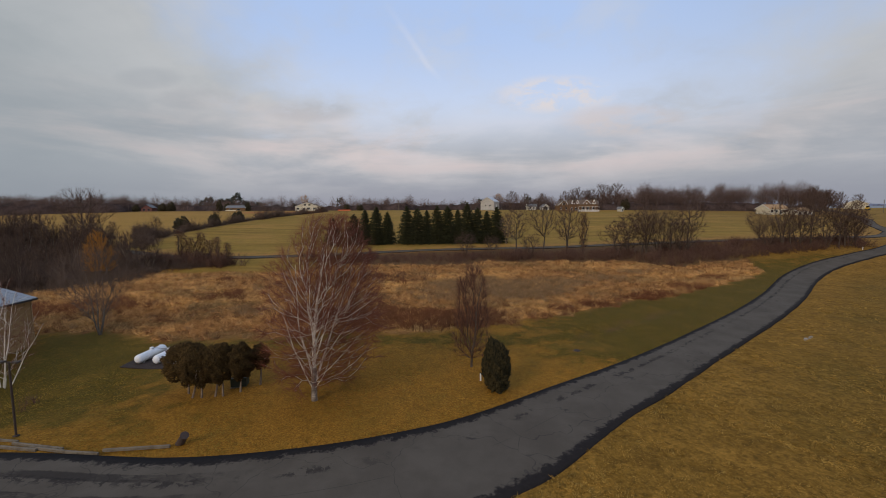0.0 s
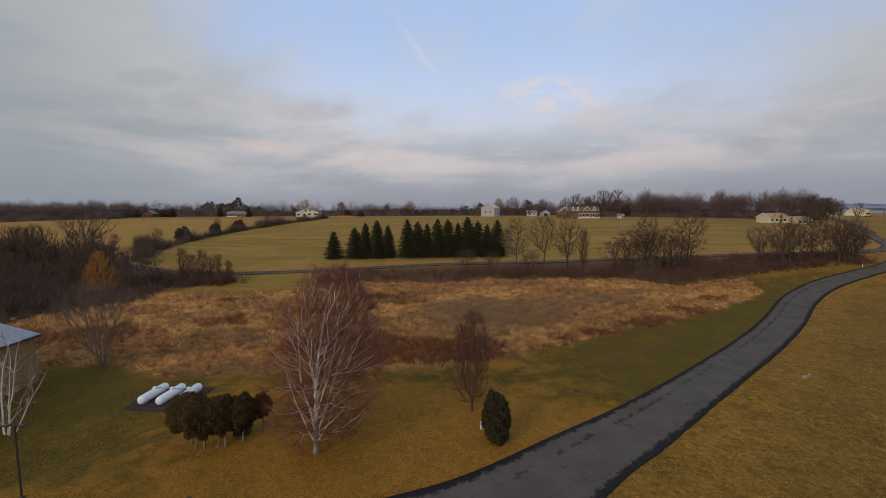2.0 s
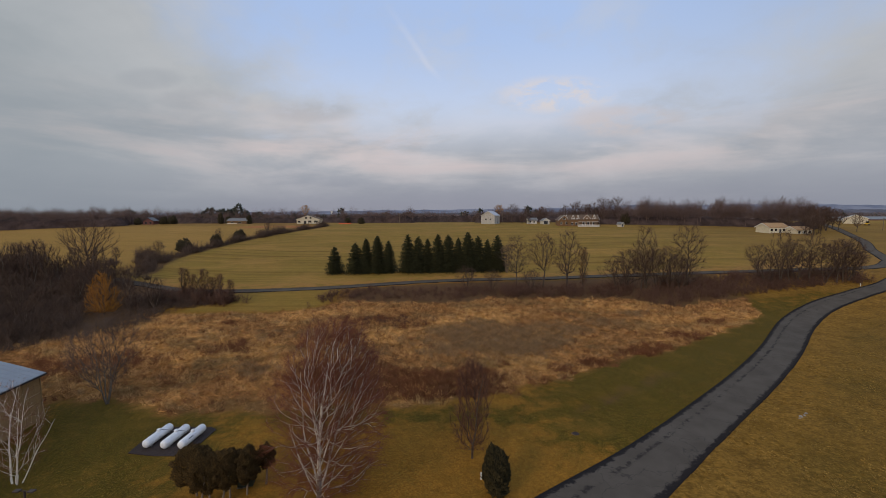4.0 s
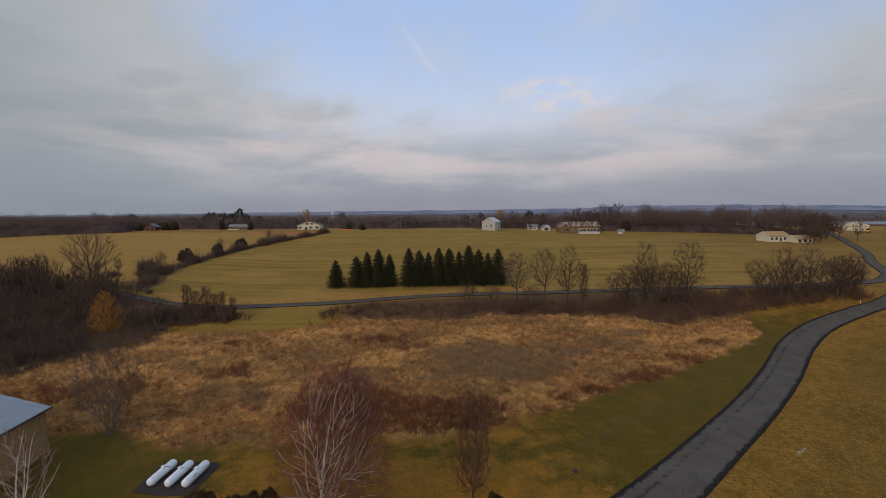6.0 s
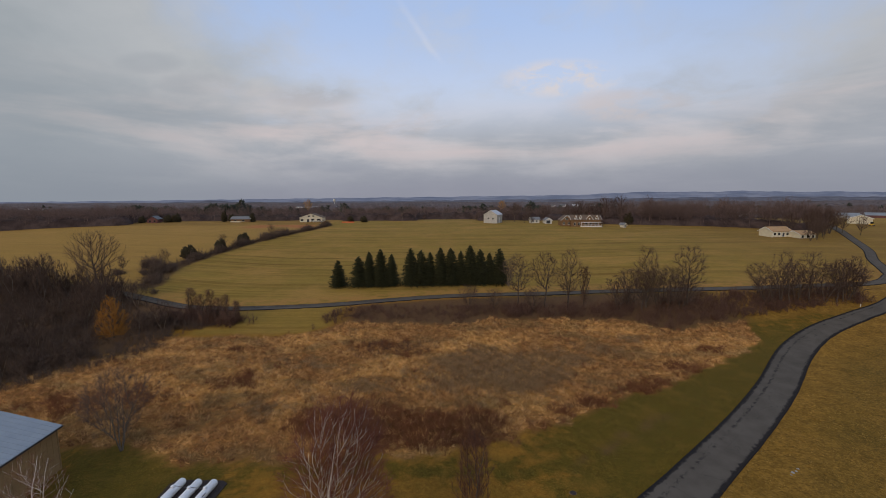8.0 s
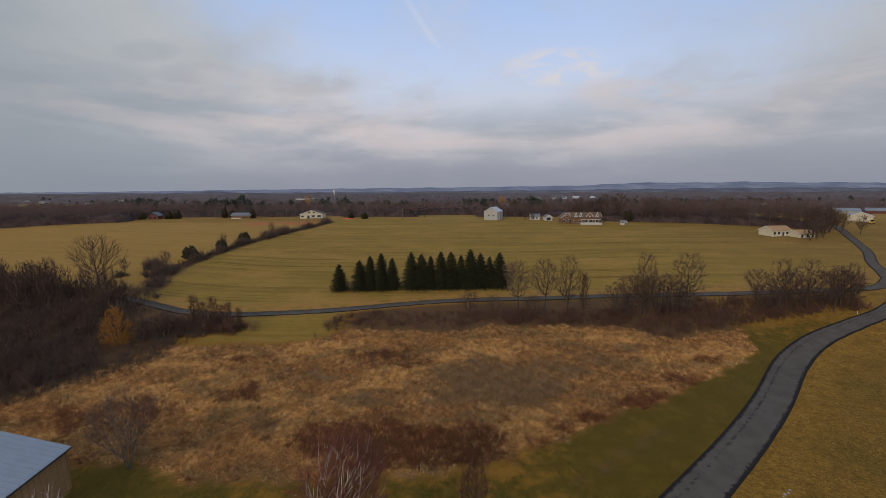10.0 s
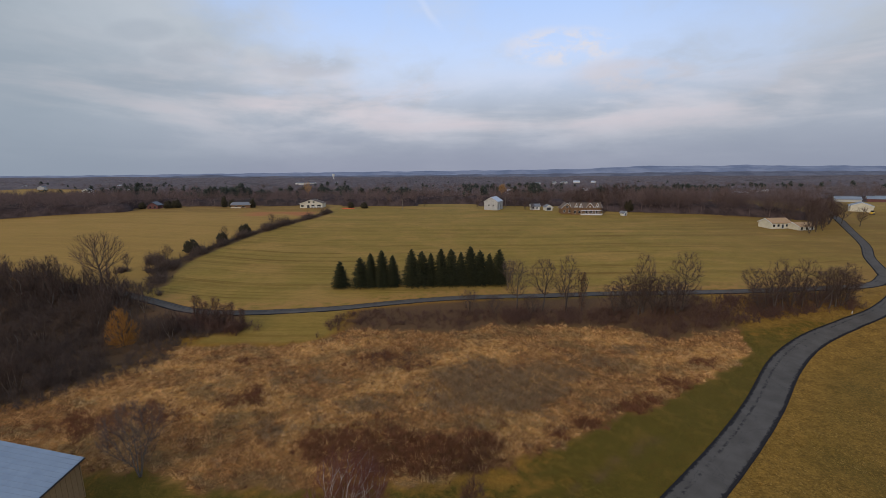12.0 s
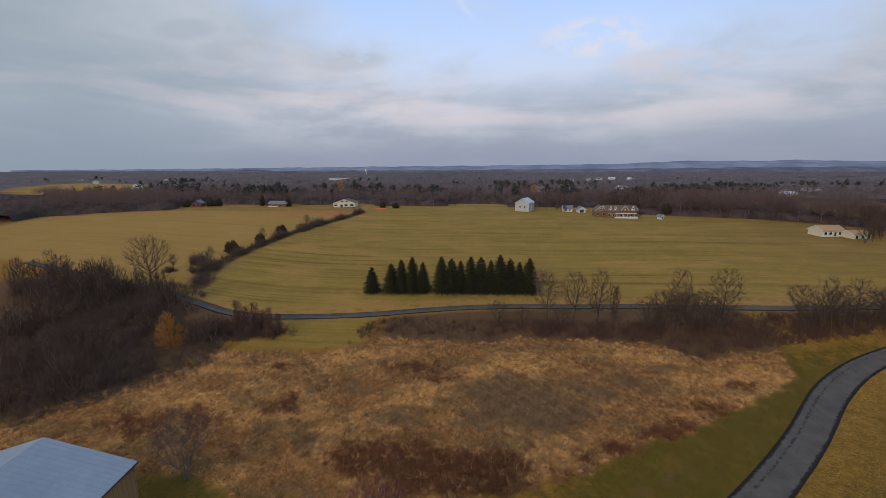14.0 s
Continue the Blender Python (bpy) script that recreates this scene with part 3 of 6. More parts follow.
def zones(x, y):
    """How far each kind of ground cover holds at a place."""
    x, y = np.asarray(x, float), np.asarray(y, float)
    jig = wobble(x, y, 0.35, 1.0) * 0.9 + wobble(x, y, 1.1, 4.0) * 0.45
    wet = sm(y + jig - along(x, LAWN_EDGE), -0.6, 1.0) * sm(along(x, WET_BACK) - y - jig, -1, 1.5) * sm(x + jig * 2 - along(y, WOOD_EDGE), -10, -3)
    wood = sm(along(y, WOOD_EDGE) - x - jig * 2, 4, 10) * sm(y, 40, 60) * (1 - sm(y, 146, 156))
    lane = np.interp(x, LANE_LINE[:, 0], LANE_LINE[:, 1])
    field = sm(y - lane, -1, 3) * (1 - woods_at(x, y))
    field = np.maximum(field, 0.85 * sm(y - along(x, WET_BACK), 0, 2.5) * sm(-35 - x, 0, 4) * sm(x + 76, 0, 4))
    beyond = woods_at(x, y)
    hedge = sm(y - along(x, WET_BACK) + 1.5, -2, 2) * sm(lane - y, 2, 5) * sm(x, -38, -30) * (1 - sm(x, 74, 86))
    bankz = sm(road_y(x) - y, -1, 1) * (1 - sm(x, 120, 160))
    bankz = np.maximum(bankz, sm(x, 79, 86) * sm(y - 113 - 0.22 * (x - 80) + jig, 0, 3) * sm(lane - y, -2, 1))
    row = sm(1.5 - line_gap(x, y, FENCEROW).reshape(x.shape), 0, 2)
    litter = np.clip(np.maximum.reduce([wood, np.clip(beyond, 0, 1), hedge, row * 0.9]), 0, 1)
    under = np.exp(-(((x + 24) / 4.5) ** 2 + ((y - 38.5) / 2.2) ** 2))
    green = np.maximum.reduce([1.15 * np.exp(-(((x + 46) / 20) ** 2)) * sm(y, 27, 33) * (1 - sm(y, 60, 74)), 1.15 * sm(x, -2, 26) * sm(y, 38, 50) * (1 - 0.35 * sm(y, 98, 116)), 0.75 * np.exp(-(((y - 54) / 4) ** 2)) * sm(x, -60, -50)]) * (1 - under)
    # yard of bare red earth by the far house
    earth = sm(x, -175, -150) * (1 - sm(x, -116, -108)) * sm(y, 296, 302) * (1 - sm(y, 316, 322)) * sm(wobble(x, y, 0.05, 2.0), -0.4, 0.6)
    swale = np.exp(-((y - 59.5 - 0.72 * (x - 22) + 0.5 * np.sin(x * 0.9)) ** 2) / 1.1) * sm(x, 15, 19) * (1 - sm(x, 34, 40))
    litter = np.maximum(litter, 0.7 * swale * sm(jig, -1.2, 0.5))
    return {"wet": wet, "field": field, "bank": bankz, "litter": litter * (1 - earth), "green": green, "earth": earth, "russet": wet * russet_at(x, y), "grey": wet * grey_at(x, y), "olive": sm(road_y(x) - y, 7, 17) * sm(x, 20, 30) * np.clip(0.75 + 0.25 * wobble(x, y, 0.12, 5.0), 0, 1), "verge": sm(y - lane, 0, 1.5) * (1 - sm(y - lane, 6, 11)) * sm(x, -120, -100), "rows": (y - 0.4 * np.interp(x, LANE_LINE[:, 0], LANE_LINE[:, 1]) + 0.05 * x) / 100, "brown": np.maximum(sm(x, 90, 200) * (1 - sm(y, 300, 330)), sm(y, 313, 317) * sm(x + 264, 0, 6) * sm(-106 - x, 0, 6)), "stubble": sm(np.interp(y, FENCEROW[:, 1], FENCEROW[:, 0]) - x, 0, 8) * field}


RUSSET_SPOTS = ((-25, 66, 7, 5), (-16, 66, 8, 5), (-7, 65, 8, 5), (4, 66, 7, 4.5), (-9, 60.5, 9, 3), (2, 61, 6, 2.5), (18, 70, 4, 2), (25, 73, 5, 2), (34, 78, 5, 2.2), (42, 81.5, 5, 2.2), (49, 88.5, 5, 2.5), (56, 89.5, 4, 2.2), (-18, 99.5, 6, 2.5), (-12, 94, 4, 2), (-56, 96, 5, 2.5), (-46, 80, 4, 4), (-72, 70, 10, 3.5), (-64, 74, 8, 3), (63, 99, 5, 2))
GREY_SPOTS = ((3, 90, 9, 8), (14, 88, 9, 8), (0, 81, 9, 6), (15, 81, 7, 5), (34, 98, 7, 3), (45, 105, 6, 2.5), (-42, 90, 5, 2), (-32, 87, 5, 2), (-20, 77, 8, 3), (-36, 70, 6, 3), (25, 92, 5, 4))


def grey_at(x, y):
    """Where grey stalks stand among the straw."""
    x, y = np.asarray(x, float), np.asarray(y, float)
    f = sum(np.exp(-(((x - a) / c) ** 2 + ((y - b) / d) ** 2)) for a, b, c, d in GREY_SPOTS)
    return sm(f * 0.85 + 0.25 * wobble(x, y, 0.4, 6.0) + 0.12 * wobble(x, y, 1.5, 2.0), 0.15, 1.2)


def russet_at(x, y):
    """Where dead russet weeds crowd out the grass."""
    x, y = np.asarray(x, float), np.asarray(y, float)
    f = sum(np.exp(-(((x - a) / c) ** 2 + ((y - b) / d) ** 2)) for a, b, c, d in RUSSET_SPOTS)
    return 0.7 * sm(f * 0.8 + 0.25 * wobble(x, y, 0.3, 3.0) + 0.12 * wobble(x, y, 1.3, 8.0), 0.15, 1.15)


def axis_steps(lo, hi, step, out_lo, out_hi, grow_by=1.16):
    a = list(np.arange(lo, hi + 1e-6, step))
    s, v = step, hi
    while v < out_hi:
        s *= grow_by
        v += s
        a.append(min(v, out_hi))
    s, v = step, lo
    while v > out_lo:
        s *= grow_by
        v -= s
        a.insert(0, max(v, out_lo))
    return np.array(a)


def build_ground():
    xs = axis_steps(-135, 135, 1.2, -4800, 4800, 1.12)
    ys = np.unique(np.concatenate([axis_steps(18, 165, 1.2, -3000, 166, 1.2), np.arange(168, 360, 3.0), axis_steps(362, 420, 6, 361, 4900, 1.14)]))
    gx, gy = np.meshgrid(xs, ys)
    far = sm(np.hypot(gx, gy), 300, 900)
    z = land(gx, gy) + (1 - far) * 0.05 * wobble(gx, gy, 0.22, 0.7) + far * 3.0 * wobble(gx, gy, 0.004, 2.0)
    # shallow drainage swale beside the road
    z = z - 0.4 * np.exp(-((gy - 59.5 - 0.72 * (gx - 22)) ** 2) / 4.0) * sm(gx, 12, 18) * (1 - sm(gx, 34, 42))
    gap = line_gap(gx, gy, ROAD_LINE).reshape(gx.shape)
    gap = np.minimum(gap, line_gap(gx, gy, LANE_LINE).reshape(gx.shape))
    z = z - 0.14 * sm(0.6 - gap, 0, 0.8)
    w = len(xs)
    i = np.arange(len(ys) - 1)[:, None] * w + np.arange(w - 1)[None]
    me = mesh_np("ground", np.stack([gx, gy, z], -1).reshape(-1, 3), np.stack([i, i + 1, i + w + 1, i + w], -1).reshape(-1, 4), GROUND, True)
    for key, val in zones(gx, gy).items():
        at = me.attributes.new(key, "FLOAT", "POINT")
        at.data.foreach_set("value", val.ravel().astype(np.float32))
    tagged(new("ground", me), "winter lawn, hay field and rough grass", "ground", kind="structure")


build_ground()
tagged(new("road", ribbon(ROAD_LINE, 0.05)), "worn grey asphalt road with dark tarred edges", "road", kind="structure")
tagged(new("road_lane", ribbon(LANE_LINE, 0.06)), "narrow asphalt lane below the hay field", "road", kind="structure")


# ---- plants ----
def spikes(p, d, length, width):
    """Slim three-sided spikes at p along d, for blades, leaf sprays and needles."""
    p, d = np.asarray(p, float), np.asarray(d, float)
    d = d / np.linalg.norm(d, axis=1, keepdims=True)
    ref = np.where(np.abs(d[:, 2:3]) > 0.9, [[1.0, 0, 0]], [[0, 0, 1.0]])
    u = np.cross(d, ref)
    u /= np.linalg.norm(u, axis=1, keepdims=True)
    v = np.cross(d, u)
    length, width = np.broadcast_to(length, len(p))[:, None], np.broadcast_to(width, len(p))[:, None]
    ring = [p + width * (math.cos(a) * u + math.sin(a) * v) for a in (0, 2.1, 4.2)]
    verts = np.stack([*ring, p + d * length], 1).reshape(-1, 3)
    f = np.array([[0, 1, 3], [1, 2, 3], [2, 0, 3]])
    return verts, (f[None] + np.arange(len(p))[:, None, None] * 4).reshape(-1, 3)


def spruce(name, m, label, height, radius, seed, group=""):
    rs = np.random.RandomState(seed)
    ob = thing(name, m, label, "tree", group)
    child("trunk", mesh_np("trunk", *tubes([(0, 0, -0.2, 0, 0, height * 0.97, 0.17, 0.02)], 7), BARK, True), ob)
    p, d, ln, wd = [], [], [], []
    h = 0.25
    while h < height:
        f = h / height
        count = int(6 + 7 * (1 - f))
        for a in np.arange(count) * 2 * np.pi / count + rs.uniform(0, 6):
            hb = max(0.2, h + rs.normal(0, 0.3))
            reach = radius * max(0.02, 1 - hb / height) ** 0.66 * rs.uniform(0.78, 1.18)
            r_out = max(0.12, reach)
            droop = -0.22 + 0.6 * f
            out = np.array([np.cos(a), np.sin(a), droop])
            for q in np.arange(0.3, 1.0, 0.22):
                base = np.array([0, 0, hb]) + out * r_out * q
                for s in (-1, 0, 1):
                    w = a + s * rs.uniform(0.4, 0.9)
                    p.append(base + rs.normal(0, 0.08, 3))
                    d.append((np.cos(w), np.sin(w), droop * 0.7 + 0.15 + rs.normal(0, 0.25)))
                    ln.append((0.35 + 0.45 * r_out / radius) * rs.uniform(0.6, 1.3) * (1 - 0.3 * q))
                    wd.append(0.15)
        h += 0.36
    p.append((0, 0, height - 0.35))
    d.append((0, 0, 1))
    ln.append(0.6)
    wd.append(0.06)
    for h in np.arange(0.4, height * 0.9, 0.5):
        f = h / height
        for a in np.arange(9) * 0.7 + rs.uniform(0, 6):
            p.append((0, 0, h))
            d.append((np.cos(a), np.sin(a), -0.2 + 0.5 * f))
            ln.append(0.95 * radius * (1 - f) ** 0.66)
            wd.append(0.42 * (1 - 0.6 * f))
    child("crown", mesh_np("crown", *spikes(p, d, np.array(ln), np.array(wd)), NEEDLES), ob)
    return ob


def stem_line(rng, foot, d, length, r, step=0.6, wob=0.05, up=0.03):
    """A stem as rows of x y z r, wandering a little on its way up."""
    n = max(3, int(length / step))
    p, d = Vector(foot), Vector(d).normalized()
    rows = []
    for i in range(n + 1):
        rows.append((*p, r * (1 - 0.85 * i / n)))
        d = (d + Vector((rng.gauss(0, wob), rng.gauss(0, wob), up))).normalized()
        p = p + d * (length / n)
    return rows


def crown_cloud(rs, n, height, low, radius, profile, fill=0.55):
    """Points inside a crown: profile gives its relative width from bottom to top."""
    f = np.linspace(0, 1, len(profile))
    t = np.empty(0)
    while len(t) < n:
        c = rs.random_sample(4 * n)
        t = np.concatenate([t, c[rs.random_sample(4 * n) < np.interp(c, f, profile)]])
    t = t[:n]
    a = rs.uniform(0, 2 * np.pi, n)
    lump = 1 + 0.16 * np.sin(a * 3 + t * 5 + rs.uniform(0, 6)) + 0.1 * np.sin(a * 5 - t * 9 + rs.uniform(0, 6))
    r = radius * np.interp(t, f, profile) * lump * rs.random_sample(n) ** fill
    return np.c_[np.cos(a) * r, np.sin(a) * r, low + (height - low) * t]


def arbor(seed, stems, cloud, tip=0.012, bf=0.32, up=0.9, power=0.5, most=0.12):
    """Joins the cloud's points to the stems by short ways that run up and out, as limbs do. Returns rows of segments, the stem or limb each belongs to, and how each points."""
    pos, par, plen, rad, stem = [], [], [], [], []
    for k, rows in enumerate(stems):
        for j, (x, y, z, r) in enumerate(rows):
            plen.append(0 if j == 0 else plen[-1] + (Vector((x, y, z)) - Vector(pos[-1])).length)
            par.append(-1 if j == 0 else len(pos) - 1)
            pos.append((x, y, z))
            rad.append(r)
            stem.append(k)
    ns = len(pos)
    pts = np.asarray(cloud, float)
    pos = np.concatenate([np.array(pos), np.zeros_like(pts)])
    cost = np.full(len(pts), 1e9)
    best = np.zeros(len(pts), int)

    def offer(node):
        d = pts - pos[node]
        ln = np.linalg.norm(d, axis=1) + 1e-6
        c = ln * (1 + up * np.maximum(0, 0.4 - d[:, 2] / ln)) + bf * plen[node]
        better = c < cost
        cost[better] = c[better]
        best[better] = node

    for node in range(ns):
        if pos[node][2] > 0.8:
            offer(node)
    left = np.ones(len(pts), bool)
    for _ in range(len(pts)):
        i = int(np.argmin(np.where(left, cost, 1e9)))
        node = len(par)
        pos[node] = pts[i]
        par.append(int(best[i]))
        plen.append(plen[best[i]] + float(np.linalg.norm(pts[i] - pos[best[i]])))
        left[i] = False
        cost[i] = 1e9
        keep = cost.copy()
        offer(node)
        cost[~left] = keep[~left]
    par = np.array(par)
    n = len(par)
    tips = np.zeros(n)
    kids = np.bincount(par[par >= 0], minlength=n)
    tips[(kids == 0)] = 1
    limb = np.full(n, -1)
    for i in range(n - 1, ns - 1, -1):
        tips[par[i]] += tips[i]
    for i in range(ns, n):
        limb[i] = i if par[i] < ns else limb[par[i]]
    for _ in range(2):
        mean = np.zeros_like(pos)
        np.add.at(mean, par[ns:], pos[ns:])
        mid = 0.5 * (pos[par] + mean / np.maximum(kids, 1)[:, None])
        move = (np.arange(n) >= ns) & (kids > 0)
        pos[move] = 0.55 * pos[move] + 0.45 * mid[move]
    r = np.minimum(tip * np.maximum(tips, 1) ** power, most)
    r[:ns] = rad
    seg, own = [], []
    for i in range(n):
        if par[i] >= 0:
            a = r[par[i]] if i < ns or par[i] >= ns else min(r[par[i]], r[i] * 1.5)
            seg.append((*pos[par[i]], *pos[i], a, r[i]))
            own.append(stem[i] if i < ns else 1000 + limb[i])
    return np.array(seg), np.array(own)


def twigs_on(rs, seg, own, per, length, width, rise=0.5, centre=0.5, spread=0.5):
    """Fine straight twigs along all the limbs."""
    s = seg[own >= 1000]
    k = rs.randint(0, len(s), int(per * len(s)))
    s = s[k]
    d = s[:, 3:6] - s[:, :3]
    d /= np.linalg.norm(d, axis=1, keepdims=True) + 1e-9
    p = s[:, :3] + (s[:, 3:6] - s[:, :3]) * rs.random_sample((len(s), 1))
    away = p * (1, 1, 0)
    away /= np.linalg.norm(away, axis=1, keepdims=True) + 0.3
    return spikes(p, d * 0.7 + away * centre + (0, 0, rise) + rs.normal(0, spread, d.shape), length * rs.uniform(0.5, 1.3, len(s)), width)


def joined(pieces):
    """Meshes as arrays, put together; quads are split."""
    vs, fs, off = [], [], 0
    for v, f in pieces:
        f = np.asarray(f)
        if f.shape[1] == 4:
            f = np.concatenate([f[:, [0, 1, 2]], f[:, [0, 2, 3]]])
        vs.append(v)
        fs.append(f + off)
        off += len(v)
    return np.concatenate(vs), np.concatenate(fs)


def tree_form(seed, height, radius, low, profile, nodes, per, twig, tw, trunk=0.2, stems=1, spread=0.25, rise=0.5, tip=0.02, bf=0.6, reach=0.8, up=1.3, centre=0.5):
    """Stems, limbs and twigs of one bare tree, as arrays for trunk and crown."""
    rng, rs = random.Random(seed), np.random.RandomState(seed)
    lines = []
    for i in range(stems):
        a = i * 2 * math.pi / stems + rng.uniform(-0.5, 0.5)
        s = spread * (stems > 1)
        lines.append(stem_line(rng, (0.25 * s * math.cos(a), 0.25 * s * math.sin(a), -0.2), (s * math.cos(a), s * math.sin(a), 1), height * reach * rng.uniform(0.85, 1.0), trunk * (1 if i == 0 else 0.8)))
    seg, own = arbor(seed, lines, crown_cloud(rs, nodes, height, low, radius, profile), tip, bf, up, 0.44, trunk * 0.5)
    thick = (own < 1000) | (seg[:, 7] > tip * 2.2)
    return tubes(seg[thick], 5), joined([tubes(seg[~thick], 3), twigs_on(rs, seg, own, per, twig, tw, rise, centre)])


def bare_tree(name, m, label, form, bark, twig, group="", twig_name="crown"):
    ob = thing(name, m, label, "tree", group)
    child("trunk", mesh_np("trunk", *form[0], bark, True), ob)
    child(twig_name, mesh_np(twig_name, *form[1], twig), ob)
    return ob


ROUND = (0.35, 0.75, 1.0, 0.98, 0.8, 0.45)
VASE = (0.25, 0.5, 0.8, 1.0, 0.95, 0.55)
SPIRE = (0.6, 0.95, 1.0, 0.8, 0.55, 0.25)


def leafy_crown(blobs, count, size, seed, upward=0.2, ragged=0.12):
    """Leaf sprays over and inside rounded masses, rows of x y z rx ry rz."""
    rs = np.random.RandomState(seed)
    b = np.array(blobs, float)
    area = b[:, 3] * b[:, 4] + b[:, 3] * b[:, 5] + b[:, 4] * b[:, 5]
    which = rs.choice(len(b), count, p=area / area.sum())
    n = rs.normal(0, 1, (count, 3))
    n /= np.linalg.norm(n, axis=1, keepdims=True)
    lump = 1 + ragged * np.sin(n[:, 0] * 7 + seed) * np.cos(n[:, 1] * 6 + n[:, 2] * 8)
    shell = (1 - np.abs(rs.normal(0, 0.1, count))) * lump
    p = b[which, :3] + n * b[which, 3:] * shell[:, None]
    d = n + rs.normal(0, 0.45, (count, 3)) + (0, 0, upward)
    return spikes(p, d, size * rs.uniform(0.6, 1.5, count), size * 0.36)


def birch():
    """The white birch clump on the lawn."""
    x, y = -13.1, 36.2
    ob = thing("birch_tree", pose(x, y, gz(x, y)), "white-barked birch clump with bare reddish twigs on the lawn", "tree")
    rng, rs = random.Random(41), np.random.RandomState(41)
    lines = [stem_line(rng, (0, 0, -0.2), (-0.02, 0.02, 1), 13.5, 0.26, 0.6, 0.035)]
    for k, sx, sy, length, r in ((3, -0.25, -0.1, 11, 0.11), (3, 0.42, 0.15, 11, 0.12), (6, 0.42, -0.3, 8.0, 0.075), (5, -0.4, 0.35, 9, 0.08), (8, -0.1, -0.3, 7.0, 0.07), (8, 0.25, 0.4, 7.0, 0.07), (2, -0.55, -0.3, 8.0, 0.07), (10, -0.3, 0.1, 6, 0.06), (3, 1.05, -0.25, 6.5, 0.055), (3, -1.1, 0.1, 6.0, 0.05), (5, 1.0, 0.3, 6.5, 0.05), (6, -0.95, -0.3, 5.5, 0.045), (2, 0.8, -0.6, 5.0, 0.045), (8, 0.8, -0.1, 5.5, 0.045), (4, -0.6, -0.8, 5.0, 0.045)):
        lines.append(stem_line(rng, lines[0][k][:3], (sx, sy, 1), length, r, 0.6, 0.05, 0.05))
    cloud = crown_cloud(rs, 2000, 17.0, 1.7, 5.6, (0.5, 0.85, 1.0, 1.0, 0.92, 0.75, 0.4), 0.55)
    cloud[:, 0] += 0.75 * np.clip(cloud[:, 2] / 5, 0, 1)
    # the clump leans away from the road
    cloud[:, 1] += 0.3 * np.maximum(cloud[:, 2] - 1.5, 0)
    lines = [[(a, b + 0.3 * max(c - 1.5, 0), c, r) for a, b, c, r in rows] for rows in lines]
    seg, own = arbor(41, lines, cloud, 0.0095, 0.5, 0.5, 0.42, 0.06)
    for k in range(len(lines)):
        child("trunk", mesh_np("trunk", *tubes(seg[own == k], 8), BIRCH_BARK, True), ob)
    low = np.array([(*a[:3], *b[:3], a[3] + 0.025, b[3] + 0.02) for a, b in zip(lines[0][:5], lines[0][1:6])])
    child("trunk_base", mesh_np("trunk_base", *tubes(low, 9), BIRCH_TRUNK, True), ob, "dark fissured bark at the foot")
    strong = seg[:, 7] > 0.0125
    limbs, fine = np.unique(own[strong & (own >= 1000)]), [seg[0:0]]
    for k in limbs:
        s = seg[strong & (own == k)] + (0, 0, 0, 0, 0, 0, 0.003, 0.003)
        if len(s) < 5:
            fine.append(s)
        else:
            child("limb", mesh_np("limb", *tubes(s, 5), BIRCH_BARK, True), ob)
    tagged(child("branch_spray", mesh_np("branch_spray", *tubes(np.concatenate(fine + [seg[~strong]]), 3), BIRCH_FINE), ob), "thin pale upper branches", kind="stuff")
    child("twig_spray", mesh_np("twig_spray", *twigs_on(rs, seg, own, 14, 1.3, 0.0095, 0.0, 0.35, 0.5), BIRCH_TWIG), ob, "fine red-brown twigs")


birch()


def small_birch():
    x, y = -47.2, 39.9
    rng, rs = random.Random(8), np.random.RandomState(8)
    ob = thing("birch_tree", pose(x, y, gz(x, y)), "young white birch with several stems beside the metal building", "tree")
    lines = [stem_line(rng, (sx, sy, -0.15), (sx, sy, 1), h, r) for sx, sy, h, r in ((-0.3, 0.0, 10.2, 0.1), (0.02, 0.05, 9.6, 0.085), (0.3, -0.1, 9.0, 0.075), (0.5, 0.2, 7.5, 0.06))]
    seg, own = arbor(8, lines, crown_cloud(rs, 420, 11.4, 1.5, 3.4, (0.5, 0.9, 1, 0.9, 0.7, 0.35)), 0.008, 0.5, 0.6, 0.42)
    for k in range(4):
        child("trunk", mesh_np("trunk", *tubes(seg[own == k], 7), BIRCH_BARK, True), ob)
    tagged(child("branch_spray", mesh_np("branch_spray", *tubes(seg[own >= 1000], 4), BIRCH_BARK), ob), kind="stuff")
    child("twig_spray", mesh_np("twig_spray", *twigs_on(rs, seg, own, 6.0, 1.0, 0.008, 0.0), BIRCH_TWIG), ob)


small_birch()
bare_tree("ornamental_tree", pose(1.65, 44.4, gz(1.65, 44.4)), "slender upright ornamental tree, bare, on the lawn", tree_form(5, 11.3, 2.3, 1.5, (0.75, 1.0, 0.9, 0.85, 0.75, 0.4), 520, 8, 1.2, 0.009, 0.14, rise=0.9, tip=0.01, reach=0.97, up=1.2, centre=0.35), BARK, TWIG_RED)
bare_tree("shade_tree", pose(-52.6, 57.8, gz(-52.6, 57.8)), "small bare multi-stemmed tree at the meadow edge", tree_form(12, 12.6, 5.2, 2.2, VASE, 700, 7, 1.5, 0.008, 0.14, 4, 0.27, 0.8, 0.0095, reach=0.8), GREY_BARK, TWIG_GREY)
bare_tree("field_oak", pose(-138, 149, gz(-138, 149)), "large bare spreading oak above the thicket", tree_form(17, 22.0, 9.4, 7.0, ROUND, 620, 2.5, 1.9, 0.022, 0.45, 1, 0, 0.4, 0.034, 0.55, 0.75), BARK, TWIG)

